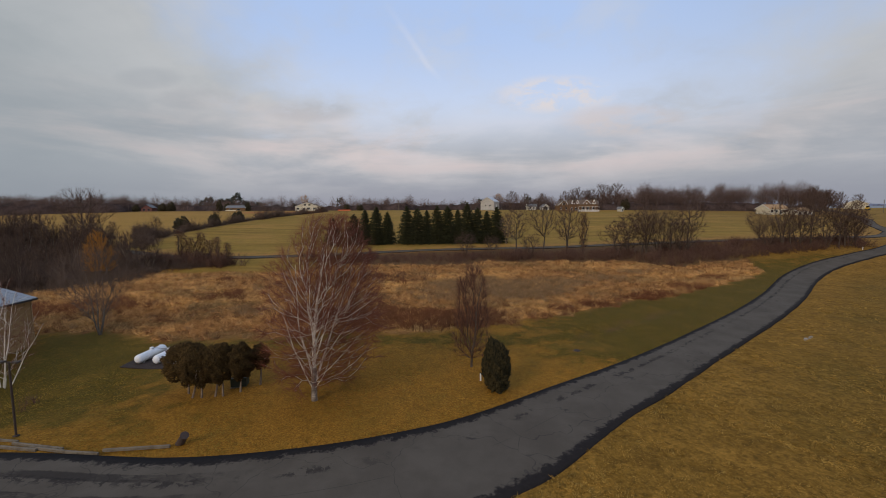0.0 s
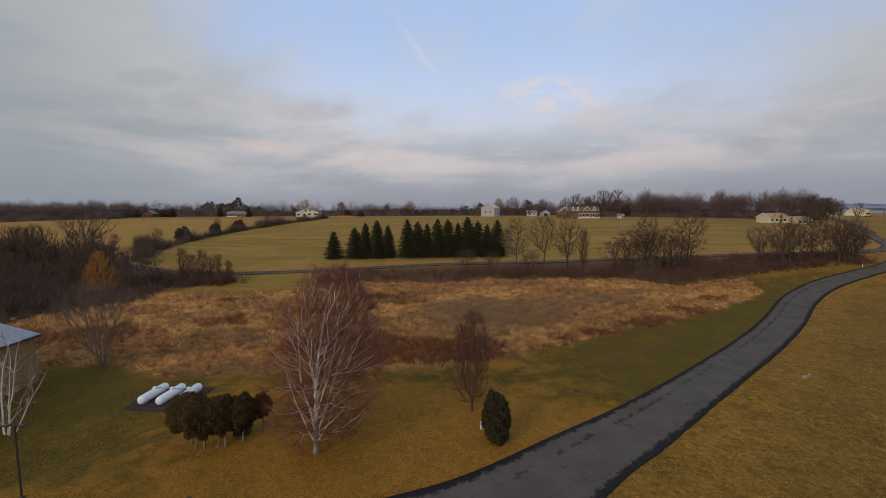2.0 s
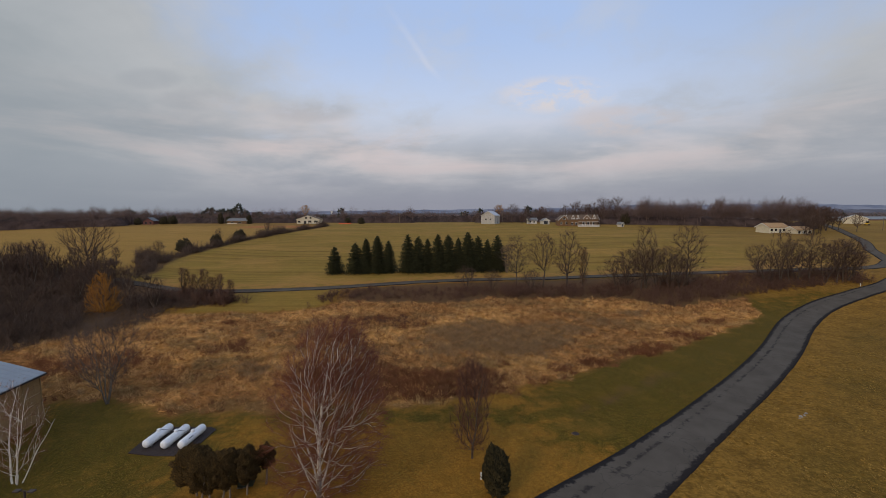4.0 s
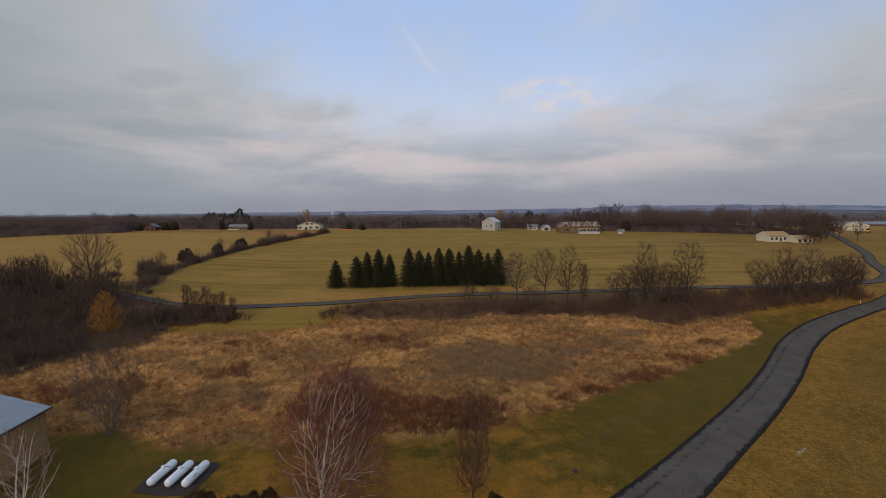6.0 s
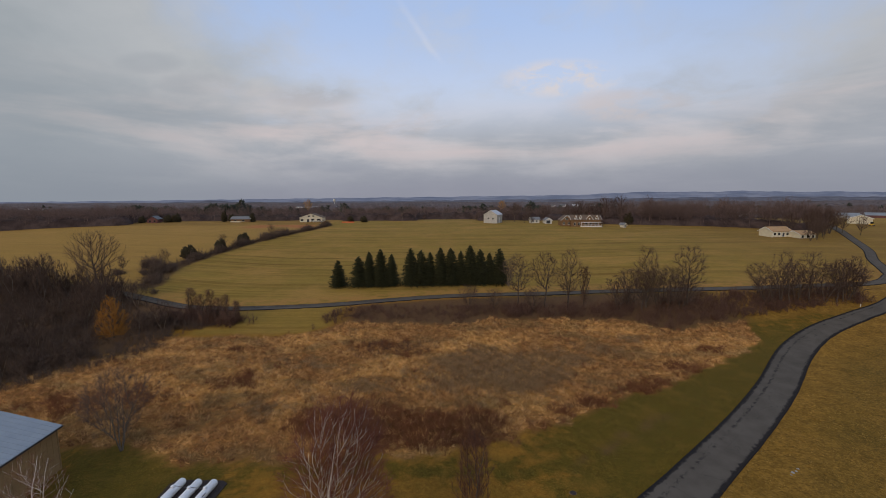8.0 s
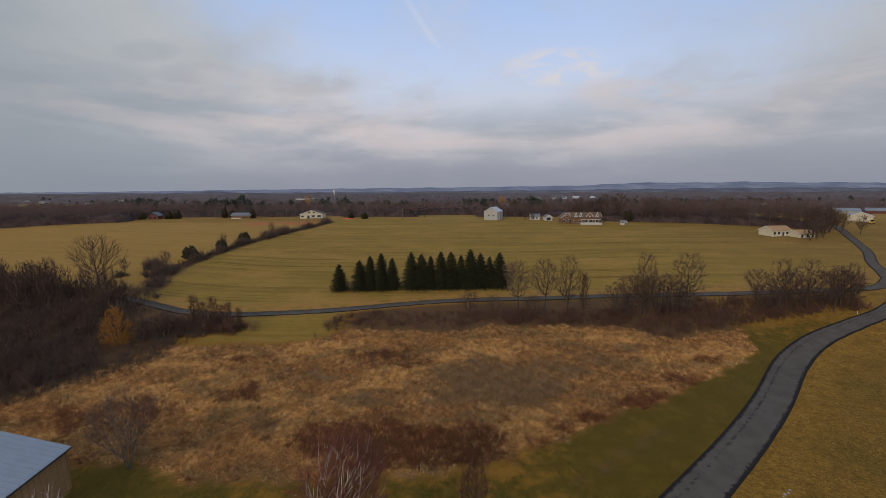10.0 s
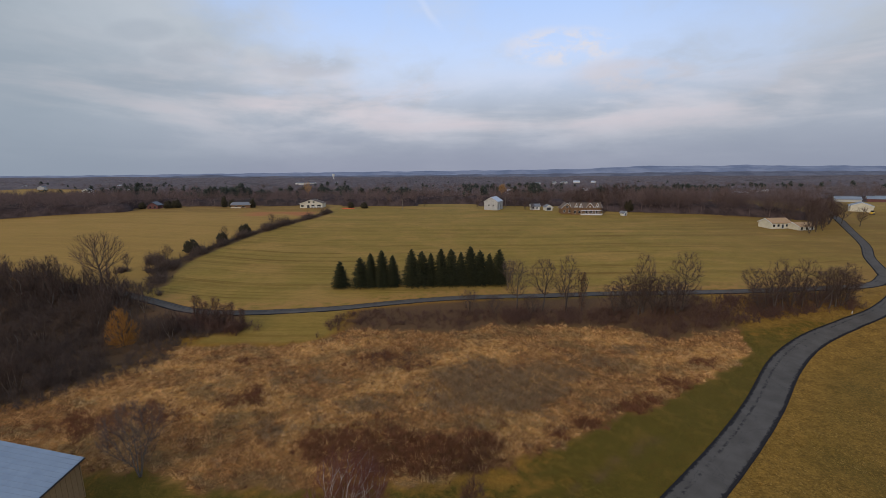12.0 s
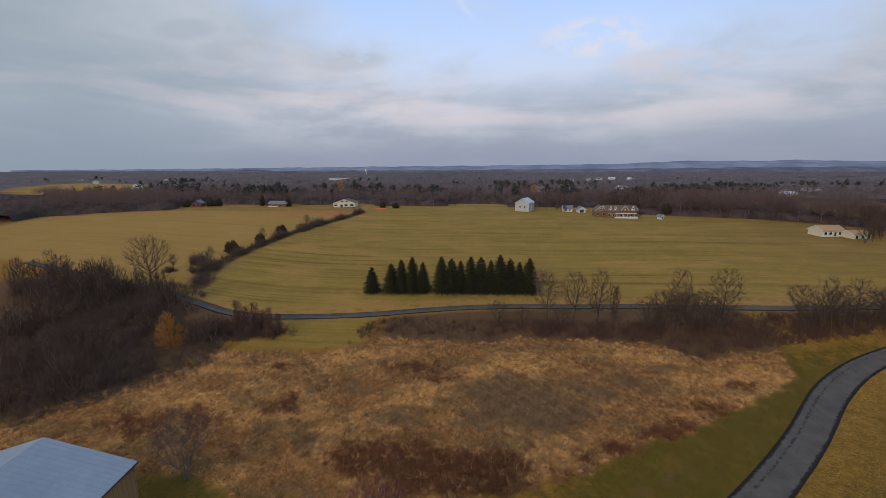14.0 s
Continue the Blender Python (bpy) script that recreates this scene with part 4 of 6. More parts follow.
# evergreen on the lawn with a small white utility stake in front
bush = thing("evergreen_bush", pose(3.75, 38.4, gz(3.75, 38.4)), "dark upright evergreen bush on the lawn", "bush")
child("crown", mesh_np("crown", *leafy_crown([(0.05, 0, 1.9, 1.05, 0.95, 1.7), (-0.4, 0.1, 3.5, 0.5, 0.5, 1.1), (0.55, 0, 2.7, 0.6, 0.6, 1.2), (0.1, -0.1, 0.8, 0.7, 0.7, 0.8), (-0.6, 0.1, 2.6, 0.5, 0.5, 1.0), (0.1, 0.2, 3.2, 0.5, 0.5, 1.1), (-0.45, 0.1, 4.3, 0.2, 0.2, 0.7), (0.6, 0, 3.6, 0.22, 0.22, 0.7), (0.1, 0.1, 4.1, 0.2, 0.2, 0.6), (-0.95, 0, 2.4, 0.25, 0.25, 0.7), (1.05, 0, 2.2, 0.25, 0.25, 0.7)], 8000, 0.34, 3, 1.5, 0.4), YEW_DARK), bush)
child("trunk", mesh_np("trunk", *tubes([(0, 0, -0.2, 0, 0, 2.2, 0.12, 0.06)], 7), BARK), bush)

# clipped evergreens beside the gas tanks
for i, (x, y, blobs, stems) in enumerate((
    (-26.6, 38.3, [(0.1, 0, 3.1, 1.9, 1.7, 1.75), (0.5, 0, 4.1, 1.2, 1.2, 0.9), (-0.7, 0, 4.0, 0.8, 0.8, 0.8), (1.1, -0.2, 2.2, 0.9, 1.0, 0.9)], ((0.1, 0, 0.4),)),
    (-24.6, 37.3, [(0, 0, 2.9, 1.75, 1.6, 1.75), (-0.5, 0.2, 4.0, 1.1, 1.1, 0.9), (0.8, 0.1, 3.8, 0.9, 0.9, 0.9), (1.1, 0.2, 2.4, 0.8, 0.9, 1.0)], ((-0.2, 0, -0.35), (0.15, 0, 0.25))),
    (-22.8, 37.6, [(0, 0, 3.1, 1.35, 1.35, 1.7), (0.4, 0, 4.2, 0.6, 0.7, 0.8), (-0.5, 0.1, 3.9, 0.7, 0.7, 0.9)], ((-0.1, 0, -0.2), (0.15, 0, 0.35))),
    (-21.2, 38.4, [(0, 0, 3.0, 1.3, 1.3, 1.6)], ((0.05, 0, 0.1),)),
    (-19.9, 40.0, [(0, 0, 2.9, 0.8, 0.8, 1.15)], ((0, 0, 0.05),)),
)):
    t = thing("clipped_evergreen", pose(x, y, gz(x, y)), "round clipped evergreen tree with bronzed leaves" if i < 4 else "small round clipped evergreen on a thin stem", "tree", "clipped evergreens")
    child("crown", mesh_np("crown", *leafy_crown(blobs, 10000 if i < 4 else 3500, 0.16, i + 20, 0.6, 0.2), YEW), t)
    for sx, sy, lx in stems:
        child("trunk", mesh_np("trunk", *tubes([(sx + lx, sy - 0.4, -0.2, sx + lx * 0.4, sy, 1.2, 0.105, 0.085), (sx + lx * 0.4, sy, 1.2, sx, sy, 2.6, 0.085, 0.06)], 6), PALE_BARK), t)

# spruces in a row on the field's edge
spruces = []
for i, (x, y, h, r) in enumerate(((-45.6, 151.5, 9.3, 3.3), (-38.0, 152.5, 11.6, 2.9), (-34, 152.7, 12.4, 2.7), (-29.7, 153, 13, 2.9), (-25.6, 153.2, 12.4, 2.6), (-18.4, 154, 13.4, 3), (-14.5, 154.3, 12.5, 2.7), (-11.0, 154.6, 12.9, 2.6), (-7.1, 154.9, 13.2, 2.8), (-3.2, 155.2, 13.3, 2.7), (0.6, 155.4, 13.1, 2.7), (4.2, 155.7, 13.7, 3), (8.0, 156, 12.9, 2.7), (11.6, 156.2, 12.2, 2.7), (15.4, 156.4, 12.4, 2.8))):
    r = r * (1.15 if i == 0 else 1.45) * (1 + 0.09 * math.sin(i * 2.3))
    h = h * (1 + 0.06 * math.sin(i * 4.1 + 1))
    if i < 4:
        spruces.append((spruce("spruce", pose(x, y, gz(x, y), 0, 0, i * 50), "dark green spruce in a planted row" if i else "short broad spruce standing apart from the row", h, r, i + 60, "spruce row"), h))
    else:
        src, sh = spruces[1 + i % 3]
        copy_thing(src, pose(x, y, gz(x, y), 0, 0, i * 77) @ Matrix.Diagonal((r / 4.0, r / 4.0, h / sh, 1)))
bare_tree("leaning_tree", pose(18.5, 152.5, gz(18.5, 152.5)), "pale leafless tree leaning against the last spruces", tree_form(31, 10.5, 3.4, 2.5, VASE, 260, 3, 1.2, 0.022, 0.16, 3, 0.3), PALE_BARK, TWIG_GREY)

# bare trees in the hedge along the lane
HEDGE_FORMS = [
    tree_form(71, 15, 3.9, 5.0, ROUND, 420, 6, 1.1, 0.014, 0.25, rise=0.25, tip=0.017, bf=0.4, up=0.8, centre=0.7),
    tree_form(72, 11, 4.2, 2.6, VASE, 400, 6, 1.1, 0.014, 0.2, rise=0.25, tip=0.0165, bf=0.4, up=0.8, centre=0.7),
    tree_form(73, 13, 3.1, 3.5, (0.5, 0.9, 1.0, 0.85, 0.7, 0.45), 400, 6, 1.0, 0.014, 0.2, 2, 0.1, rise=0.25, tip=0.0165, bf=0.4, up=0.7, centre=0.7),
    tree_form(74, 9, 4.4, 1.6, ROUND, 440, 6, 1.0, 0.014, 0.16, 3, 0.35, rise=0.1, tip=0.016, bf=0.35, up=0.5, centre=0.8),
    tree_form(75, 14, 4.3, 4.2, (0.4, 0.85, 0.8, 1.0, 0.7, 0.4), 420, 6, 1.1, 0.014, 0.24, rise=0.2, tip=0.017, bf=0.35, up=0.6, centre=0.7),
    tree_form(76, 10, 4.0, 2.0, (0.6, 1.0, 0.9, 0.95, 0.7, 0.4), 420, 6, 1.0, 0.014, 0.18, 2, 0.3, rise=0.1, tip=0.016, bf=0.35, up=0.5, centre=0.8),
]
spots = ((19, 131, 4, 16.5), (26.9, 128.9, 0, 18), (34.5, 128.7, 2, 18.5), (57.9, 126.8, 2, 19), (70.8, 127.9, 4, 18.5), (49, 126, 3, 10.5), (52.4, 127, 5, 12.5), (56, 125.5, 1, 13), (61, 126, 3, 12.5), (64.5, 126, 5, 13), (67.5, 125, 3, 10.5), (97, 135, 1, 10.5), (97.5, 126, 2, 16.5), (93.5, 126, 3, 9.5), (101, 127, 0, 13.5), (107.4, 128, 4, 15.5), (104, 128, 3, 11), (115.8, 128, 0, 13.5), (112.5, 128, 5, 12), (118.5, 129, 1, 13), (123, 130.6, 2, 13.5), (121, 130, 3, 11), (3.1, 128.8, 3, 7.5), (11, 128, 3, 6.5), (23, 127, 3, 7))
made, tall = {}, (15, 11, 13, 9, 14, 10)
crest = [bare_tree("crest_tree", pose(x, y, gz(x, y), 0, 0, 30), "tall bare deciduous tree near the crest houses", tree_form(sd, h, rr, h * 0.27, ROUND, 170, 3.5, 2.0, 0.05, 0.3, st, 0.25, tip=0.05), BARK, TWIG, group="crest trees") for x, y, sd, h, st, rr in ((46, 345, 501, 15.5, 1, 5.4), (103, 332, 502, 15.5, 1, 4.6), (69.6, 338, 503, 13, 2, 5.0))]
for i, (x, y, kind, h) in enumerate(spots):
    s = h / tall[kind]
    m = pose(x, y, gz(x, y), 0, 0, i * 67)
    if kind not in made:
        made[kind] = bare_tree("hedge_tree", m, "bare spreading tree in the brushy hedge by the lane", HEDGE_FORMS[kind], BARK, TWIG, group="hedge trees")
        made[kind].scale = (s, s, s)
    else:
        k0 = made[kind].scale[0]
        copy_thing(made[kind], m @ Matrix.Diagonal((s / k0, s / k0, s / k0, 1)))
# tall bare trees round the houses on the crest
for i, (x, y, kind, h) in enumerate(((58, 350, 0, 15), (86, 330, 0, 16), (94, 335, 1, 17.5), (97.6, 335, 0, 19), (109, 333, 0, 18), (115, 330, 1, 22), (127, 332, 1, 22.5), (121, 333, 0, 20), (148, 326, 0, 19), (203.9, 262, 2, 14), (214, 256, 0, 17), (219, 260, 0, 18), (206, 240, 0, 9), (228, 262, 2, 15), (238, 265, 0, 14), (240, 255, 1, 12.5), (252, 292, 1, 14), (193, 233, 2, 11), (199, 236, 0, 12), (205, 243, 0, 14), (211, 247, 1, 13), (225, 262, 0, 15), (233, 268, 2, 15), (243, 275, 0, 14), (222, 270, 1, 16), (258, 300, 0, 14), (284, 330, 1, 14), (-30, 352, 1, 7), (15, 352, 2, 6), (-122, 352, 2, 6), (34, 352, 2, 8), (52, 330, 2, 7), (57, 327, 2, 6), (103, 300, 2, 6))):
    s = 0.92 * h / (15.5, 15.5, 13)[kind]
    t = copy_thing(crest[kind], pose(x, y, gz(x, y), 0, 0, i * 41 + 9) @ Matrix.Diagonal((s, s, s, 1)))
    tagged(t, "tall bare deciduous tree near the crest houses" if h > 9 else "small bare tree at the field edge", "tree", "crest trees")
VINE_FORM = tree_form(80, 13.0, 1.5, 1.2, (0.7, 0.9, 1.0, 0.9, 1.0, 0.7), 420, 4, 0.9, 0.026, 0.22, rise=-0.35, tip=0.018, reach=0.97, up=0.1, centre=0.3)
vine = bare_tree("vine_covered_snag", pose(39.8, 130, gz(39.8, 130)), "short dead trunk wrapped in tangled bare vines", VINE_FORM, BARK, TWIG_DARK, twig_name="vines", group="vine snags")
for x, y, k in ((-69.0, 116, 0.62), (-71.5, 116.5, 0.55), (-74, 116.5, 0.72), (-80, 117, 0.75), (-77.5, 117, 0.6), (-65.5, 115.5, 0.5)):
    copy_thing(vine, pose(x, y, gz(x, y), 0, 0, x * 50) @ Matrix.Diagonal((k * 1.4, k * 1.4, k, 1)))


# brush: many thin stems, one object for each stretch
def brush_template(seed, height, width, stems=9, per=5, thick=0.03):
    """A shrub of slim rods that fan out and up, with finer ones on them."""
    rs = np.random.RandomState(seed)
    base = np.c_[rs.uniform(-0.35, 0.35, (stems, 2)) * width, np.full(stems, -0.1)]
    d = np.c_[rs.normal(0, 0.42, (stems, 2)), np.ones(stems)]
    d /= np.linalg.norm(d, axis=1, keepdims=True)
    ln = height * rs.uniform(0.55, 1.1, stems)
    k = np.repeat(np.arange(stems), per)
    f = rs.uniform(0.15, 0.8, len(k))
    p2 = base[k] + d[k] * (ln[k] * f)[:, None]
    d2 = d[k] + rs.normal(0, 0.55, (len(k), 3)) + (0, 0, 0.25)
    l2 = ln[k] * rs.uniform(0.25, 0.55, len(k))
    return joined([spikes(base, d, ln, thick * 1.5), spikes(p2, d2, l2, thick)])


BRUSH = [brush_template(200 + i, 3.0, 2.0, 10, 5, 0.025) for i in range(6)]
SAPLINGS = [brush_template(230 + i, 5.2, 1.6, 8, 12, 0.022) for i in range(5)]
FINE_BRUSH = [brush_template(250 + i, 1.5, 1.2, 14, 4, 0.009) for i in range(3)]


def scatter(name, label, category, templates, places, mat, seed):
    """Joins many turned and scaled copies of templates, at rows of x y scale, into one object."""
    rs = np.random.RandomState(seed)
    vs, fs, off = [], [], 0
    for x, y, s in places:
        v, f = templates[rs.randint(len(templates))]
        a = rs.uniform(0, 6.28)
        c, n = np.cos(a), np.sin(a)
        sx, sz = s * rs.uniform(0.85, 1.2), s * rs.uniform(0.8, 1.2)
        w = np.stack([(v[:, 0] * c - v[:, 1] * n) * sx + x, (v[:, 0] * n + v[:, 1] * c) * sx + y, v[:, 2] * sz + gz(x, y)], 1)
        vs.append(w)
        fs.append(f + off)
        off += len(v)
    return tagged(new(name, mesh_np(name, np.concatenate(vs), np.concatenate(fs), mat)), label, category, kind="stuff")


rs = np.random.RandomState(5)
hedge_places = []
while len(hedge_places) < 980:
    x = rs.uniform(-41, 128)
    lane_y = np.interp(x, LANE_LINE[:, 0], LANE_LINE[:, 1])
    lo, hi = along(x, WET_BACK) + 0.5, min(lane_y - 5, 129 + 0.02 * x)
    if x > 84:
        lo, hi = 118 + (x - 84) * 0.18 + 2, lane_y - 6
    y = rs.uniform(lo, max(lo, hi))
    clump = 0.5 + 0.5 * math.sin(x * 0.55 + 1.3 * math.sin(y * 0.4)) * math.cos(y * 0.5 + x * 0.13)
    if hi > lo and rs.random() < 0.35 + 0.65 * clump:
        hedge_places.append((x, y, (0.5 + 0.4 * clump + rs.uniform(0, 0.25)) * (0.75 if x < 8 else 1.0)))
while len(hedge_places) < 1200:
    x = rs.uniform(72, 127)
    lane_y = np.interp(x, LANE_LINE[:, 0], LANE_LINE[:, 1])
    y = 117 + (x - 72) * 0.16 + (lane_y - 123 - (x - 72) * 0.16) * rs.random() ** 1.4
    if line_gap([x], [y], ROAD_LINE)[0] > 6:
        hedge_places.append((x, y, rs.uniform(0.5, 1.0)))
for _ in range(70):
    hedge_places.append((-15 + rs.normal(0, 4.5), 97.5 + rs.normal(0, 1.8), rs.uniform(0.28, 0.5)))
scatter("hedge_brush", "tangled leafless brush along the lane", "brush", BRUSH, hedge_places, TWIG_DARK, 1)
row_places = []
for i, (a, b, w) in enumerate(FENCEROW):
    swell = max(0.0, math.sin(i * 0.33 + 0.8 * math.sin(i * 0.11))) ** 1.5
    for _ in range(3 if swell < 0.4 else 4):
        row_places.append((a + rs.normal(0, 0.45) * w, b + rs.uniform(-1.2, 1.2), rs.uniform(0.5, 0.85) + swell * rs.uniform(0.6, 1.1)))
for x, y, k, n in ((-140, 181, 2.0, 26), (-135, 176, 1.4, 22), (-119, 249, 1.7, 16), (-116, 262, 1.8, 16), (-132, 168, 1.2, 20), (-104, 318, 1.2, 12), (-146, 168, 1.0, 24)):
    for _ in range(n):
        row_places.append((x + rs.normal(0, 1.1 * k), y + rs.normal(0, 1.1 * k), k * rs.uniform(0.6, 1.05)))
SHRUBS = [brush_template(260 + i, 3.0, 2.2, 11, 6, 0.028) for i in range(4)]
scatter("fencerow_brush", "dark leafless brush along the field boundary", "brush", SHRUBS, row_places, TWIG_BRUSH, 2)


def by_willow(x, y):
    """Close by the golden willow or just before it."""
    t = min(1.0, max(0.0, ((x + 93) * 0.7 - (y - 103) * 0.7) / 13))
    return math.hypot(x + 93 - t * 9, y - 103 + t * 9) < 4.6


left_places, tall_places = [], []
while len(left_places) < 1150:
    y = rs.uniform(64, 150)
    e = along(y, WOOD_EDGE)
    x = e - 0.5 - 85 * rs.random() ** 1.2
    if y > 118 and x > -104:
        continue
    low = by_willow(x, y)
    if x > -1.42 * y - 8 and line_gap([x], [y], LANE_LINE)[0] > 2.0:
        left_places.append((x, y, rs.uniform(0.7, 1.3) * (0.5 if low else 0.75 if x > e - 5 else 1.0)))
        if x < e - 7 and rs.random() < 0.5:
            tall_places.append((x + rs.normal(0, 2), y - 1.0, rs.uniform(0.75, 1.35)))
tall_places = [q for q in tall_places if not by_willow(q[0], q[1])]
while len(left_places) < 1500:
    y = rs.uniform(64, 117)
    left_places.append((along(y, WOOD_EDGE) + 2.0 - 12 * rs.random(), y, rs.uniform(0.3, 0.62)))
scatter("thicket_brush", "dense dark brush of the left thicket", "brush", BRUSH, left_places, TWIG_BRUSH, 3)
scatter("thicket_saplings", "crowded slim bare saplings in the thicket", "brush", SAPLINGS, [q for q in tall_places if line_gap([q[0]], [q[1]], LANE_LINE)[0] > 2.0], TWIG_THICKET, 33)
spot_places = [(-72 + rs.normal(0, 5), 114.5 + rs.normal(0, 1.6), rs.uniform(0.8, 1.5)) for _ in range(75)] + [(-82 + rs.normal(0, 3.5), 116 + rs.normal(0, 2.0), rs.uniform(0.8, 1.4)) for _ in range(45)]
scatter("roadside_brush", "dark leafless brush beside the lamp post", "brush", FINE_BRUSH, [(-38.6, 31.0, 0.8), (-39.3, 32.2, 1.0), (-39, 34.5, 1.0), (-40, 36, 1.1), (-40.5, 33, 1.1)], TWIG_DARK, 9)
scatter("thicket_clump", "low leafless thicket beside the lane", "brush", SHRUBS, spot_places, TWIG_DARK, 4)

# trees of the thicket
thick = [tree_form(90, 9.5, 2.5, 2.2, SPIRE, 150, 4, 1.2, 0.022, 0.13, tip=0.022, rise=0.8), tree_form(91, 8, 2.9, 1.6, VASE, 160, 4, 1.1, 0.022, 0.12, 3, 0.25, tip=0.022, rise=0.8), tree_form(92, 11, 2.7, 3, ROUND, 150, 4, 1.2, 0.022, 0.14, tip=0.022, rise=0.8)]
made = {}
n = 0
while n < 135:
    y = rs.uniform(70, 150)
    x = along(y, WOOD_EDGE) - 6 - 85 * rs.random() ** 1.1
    if n > 85:
        x = rs.uniform(-195, -112)
        y = np.interp(x, LANE_LINE[:, 0], LANE_LINE[:, 1]) - 5 - 14 * rs.random()
    if x < -1.42 * y - 8 or (y > 112 and x > -102) or by_willow(x, y) or line_gap([x], [y], LANE_LINE)[0] < 3:
        continue
    kind = n % 3
    m = pose(x, y, gz(x, y), 0, 0, rs.uniform(0, 360))
    s = rs.uniform(0.75, 1.3)
    if kind not in made:
        made[kind] = bare_tree("thicket_tree", m, "slim bare tree in the dense brown thicket", thick[kind], (BARK, PALE_BARK, GREY_BARK)[kind], TWIG_THICKET, group="thicket trees")
    else:
        copy_thing(made[kind], m @ Matrix.Diagonal((s, s, s, 1)))
    n += 1

# golden willow in the thicket
w = thing("golden_willow", pose(-92.5, 103, gz(-92.5, 103)), "golden-orange twiggy willow at the thicket edge", "tree")
child("crown", mesh_np("crown", *tree_form(305, 11.0, 4.3, 0.4, (0.85, 1.0, 0.95, 0.7, 0.5, 0.25), 420, 10, 1.2, 0.018, 0.1, 4, 0.3, 1.2, 0.016)[1], TWIG_GOLD), w)
child("trunk", mesh_np("trunk", *tubes([(0, 0, -0.2, 0.1, 0, 1.6, 0.2, 0.12)], 7), BARK), w)

for x, y, h in ((-174, 470, 23.5), (44.3, 430, 19.5)):
    bare_tree("golden_tree", pose(x, y, gz(x, y)), "faded golden tree among the bare woods", tree_form(int(h * 10), h, 4.6, h * 0.5, ROUND, 150, 9, 1.5, 0.07, 0.3, tip=0.05), BARK, TWIG_STRAW)

# cedars in the fencerow and beside the houses
for i, (x, y, h, r) in enumerate(((-135, 199, 6.5, 3.6), (-129, 216, 6.2, 2.6), (-129, 240, 5.6, 3.0), (-178, 348, 8, 2.2), (-197, 350, 7, 2.5), (-205, 352, 10, 2.2), (-249, 343, 7, 3.2), (-243, 345, 8, 3.6), (-268, 338, 6, 2.5), (-80, 342, 5, 2.5), (-92, 345, 5, 2.2), (128, 318, 9, 3))):
    t = thing("cedar_tree", pose(x, y, gz(x, y)), "dark bushy cedar near the far houses" if i > 2 else "dark bushy cedar in the fencerow", "tree", "cedars")
    child("crown", mesh_np("crown", *leafy_crown([(0, 0, h * 0.33, r * 0.9, r * 0.9, h * 0.36), (r * 0.35, 0, h * 0.62, r * 0.4, r * 0.4, h * 0.34), (-r * 0.5, 0.2, h * 0.45, r * 0.45, r * 0.45, h * 0.36), (r * 0.7, -0.3, h * 0.3, r * 0.45, r * 0.45, h * 0.3)], 1500, 0.75, i, 1.2, 0.3), CEDAR), t)
    child("trunk", mesh_np("trunk", *tubes([(0, 0, -0.2, 0, 0, h * 0.5, 0.18, 0.08)], 6), BARK), t)
for x, y, h, s in ((-129, 219, 9, 101), (-137, 184, 8, 102), (-122, 262, 8, 103), (-147, 172, 7, 104)):
    bare_tree("fencerow_tree", pose(x, y, gz(x, y)), "thin bare tree standing in the fencerow", tree_form(s, h, h * 0.32, h * 0.25, ROUND, 140, 4, 1.1, 0.025, 0.14, tip=0.028), BARK, TWIG, group="fencerow trees")


# far woods
def woods_template(seed, height, limbs, twigs, width):
    """A forest tree of slim rods: trunk, limbs and a rounded crown of upright twigs."""
    rs = np.random.RandomState(seed)
    f = rs.uniform(0.3, 0.8, limbs)
    a = rs.uniform(0, 6.28, limbs)
    p = np.c_[np.zeros((limbs, 2)), f * height * 0.9]
    d = np.c_[np.cos(a) * 0.6, np.sin(a) * 0.6, np.full(limbs, 0.9)]
    n = rs.normal(0, 1, (twigs, 3))
    n *= (rs.random_sample(twigs) ** 0.4 / np.linalg.norm(n, axis=1))[:, None]
    n[:, 2] *= 1 - 0.25 * np.hypot(n[:, 0], n[:, 1])
    q = n * (height * 0.25, height * 0.25, height * 0.34) + (0, 0, height * 0.6)
    return joined([spikes([(0, 0, -0.3)], [(0.02, 0, 1)], height * 0.95, 0.16), spikes(p, d, height * rs.uniform(0.18, 0.36, limbs), width * 1.6), spikes(q, n * (0.8, 0.8, 0.4) + (0, 0, 0.7) + rs.normal(0, 0.25, n.shape), height * rs.uniform(0.09, 0.19, twigs), width)])


WOODS_NEAR = [woods_template(400 + i, 15.5, 6, 62, 0.075) for i in range(7)]
WOODS_EDGE = [woods_template(460 + i, 15.5, 9, 95, 0.066) for i in range(8)]
WOODS_FAR = [woods_template(420 + i, 14, 4, 26, 0.15) for i in range(5)]
TREETOPS = [woods_template(440 + i, 13, 0, 11, 0.4) for i in range(6)]
near_woods, far_woods, tops = [], [], []
while len(near_woods) < 1250:
    x, y = rs.uniform(-560, 250), 352 + 150 * rs.random() ** 1.3
    if abs(x / y) < 1.2 and woods_at(x, y) > 0.5:
        near_woods.append((x, y, rs.uniform(0.6, 1.0)))
n = len(near_woods)
while len(near_woods) < n + 330:
    x, y = rs.uniform(-400, 240), 352 + 36 * rs.random()
    if woods_at(x, y) > 0.4:
        near_woods.append((x, y, rs.uniform(0.5, 0.85)))
n = len(near_woods)
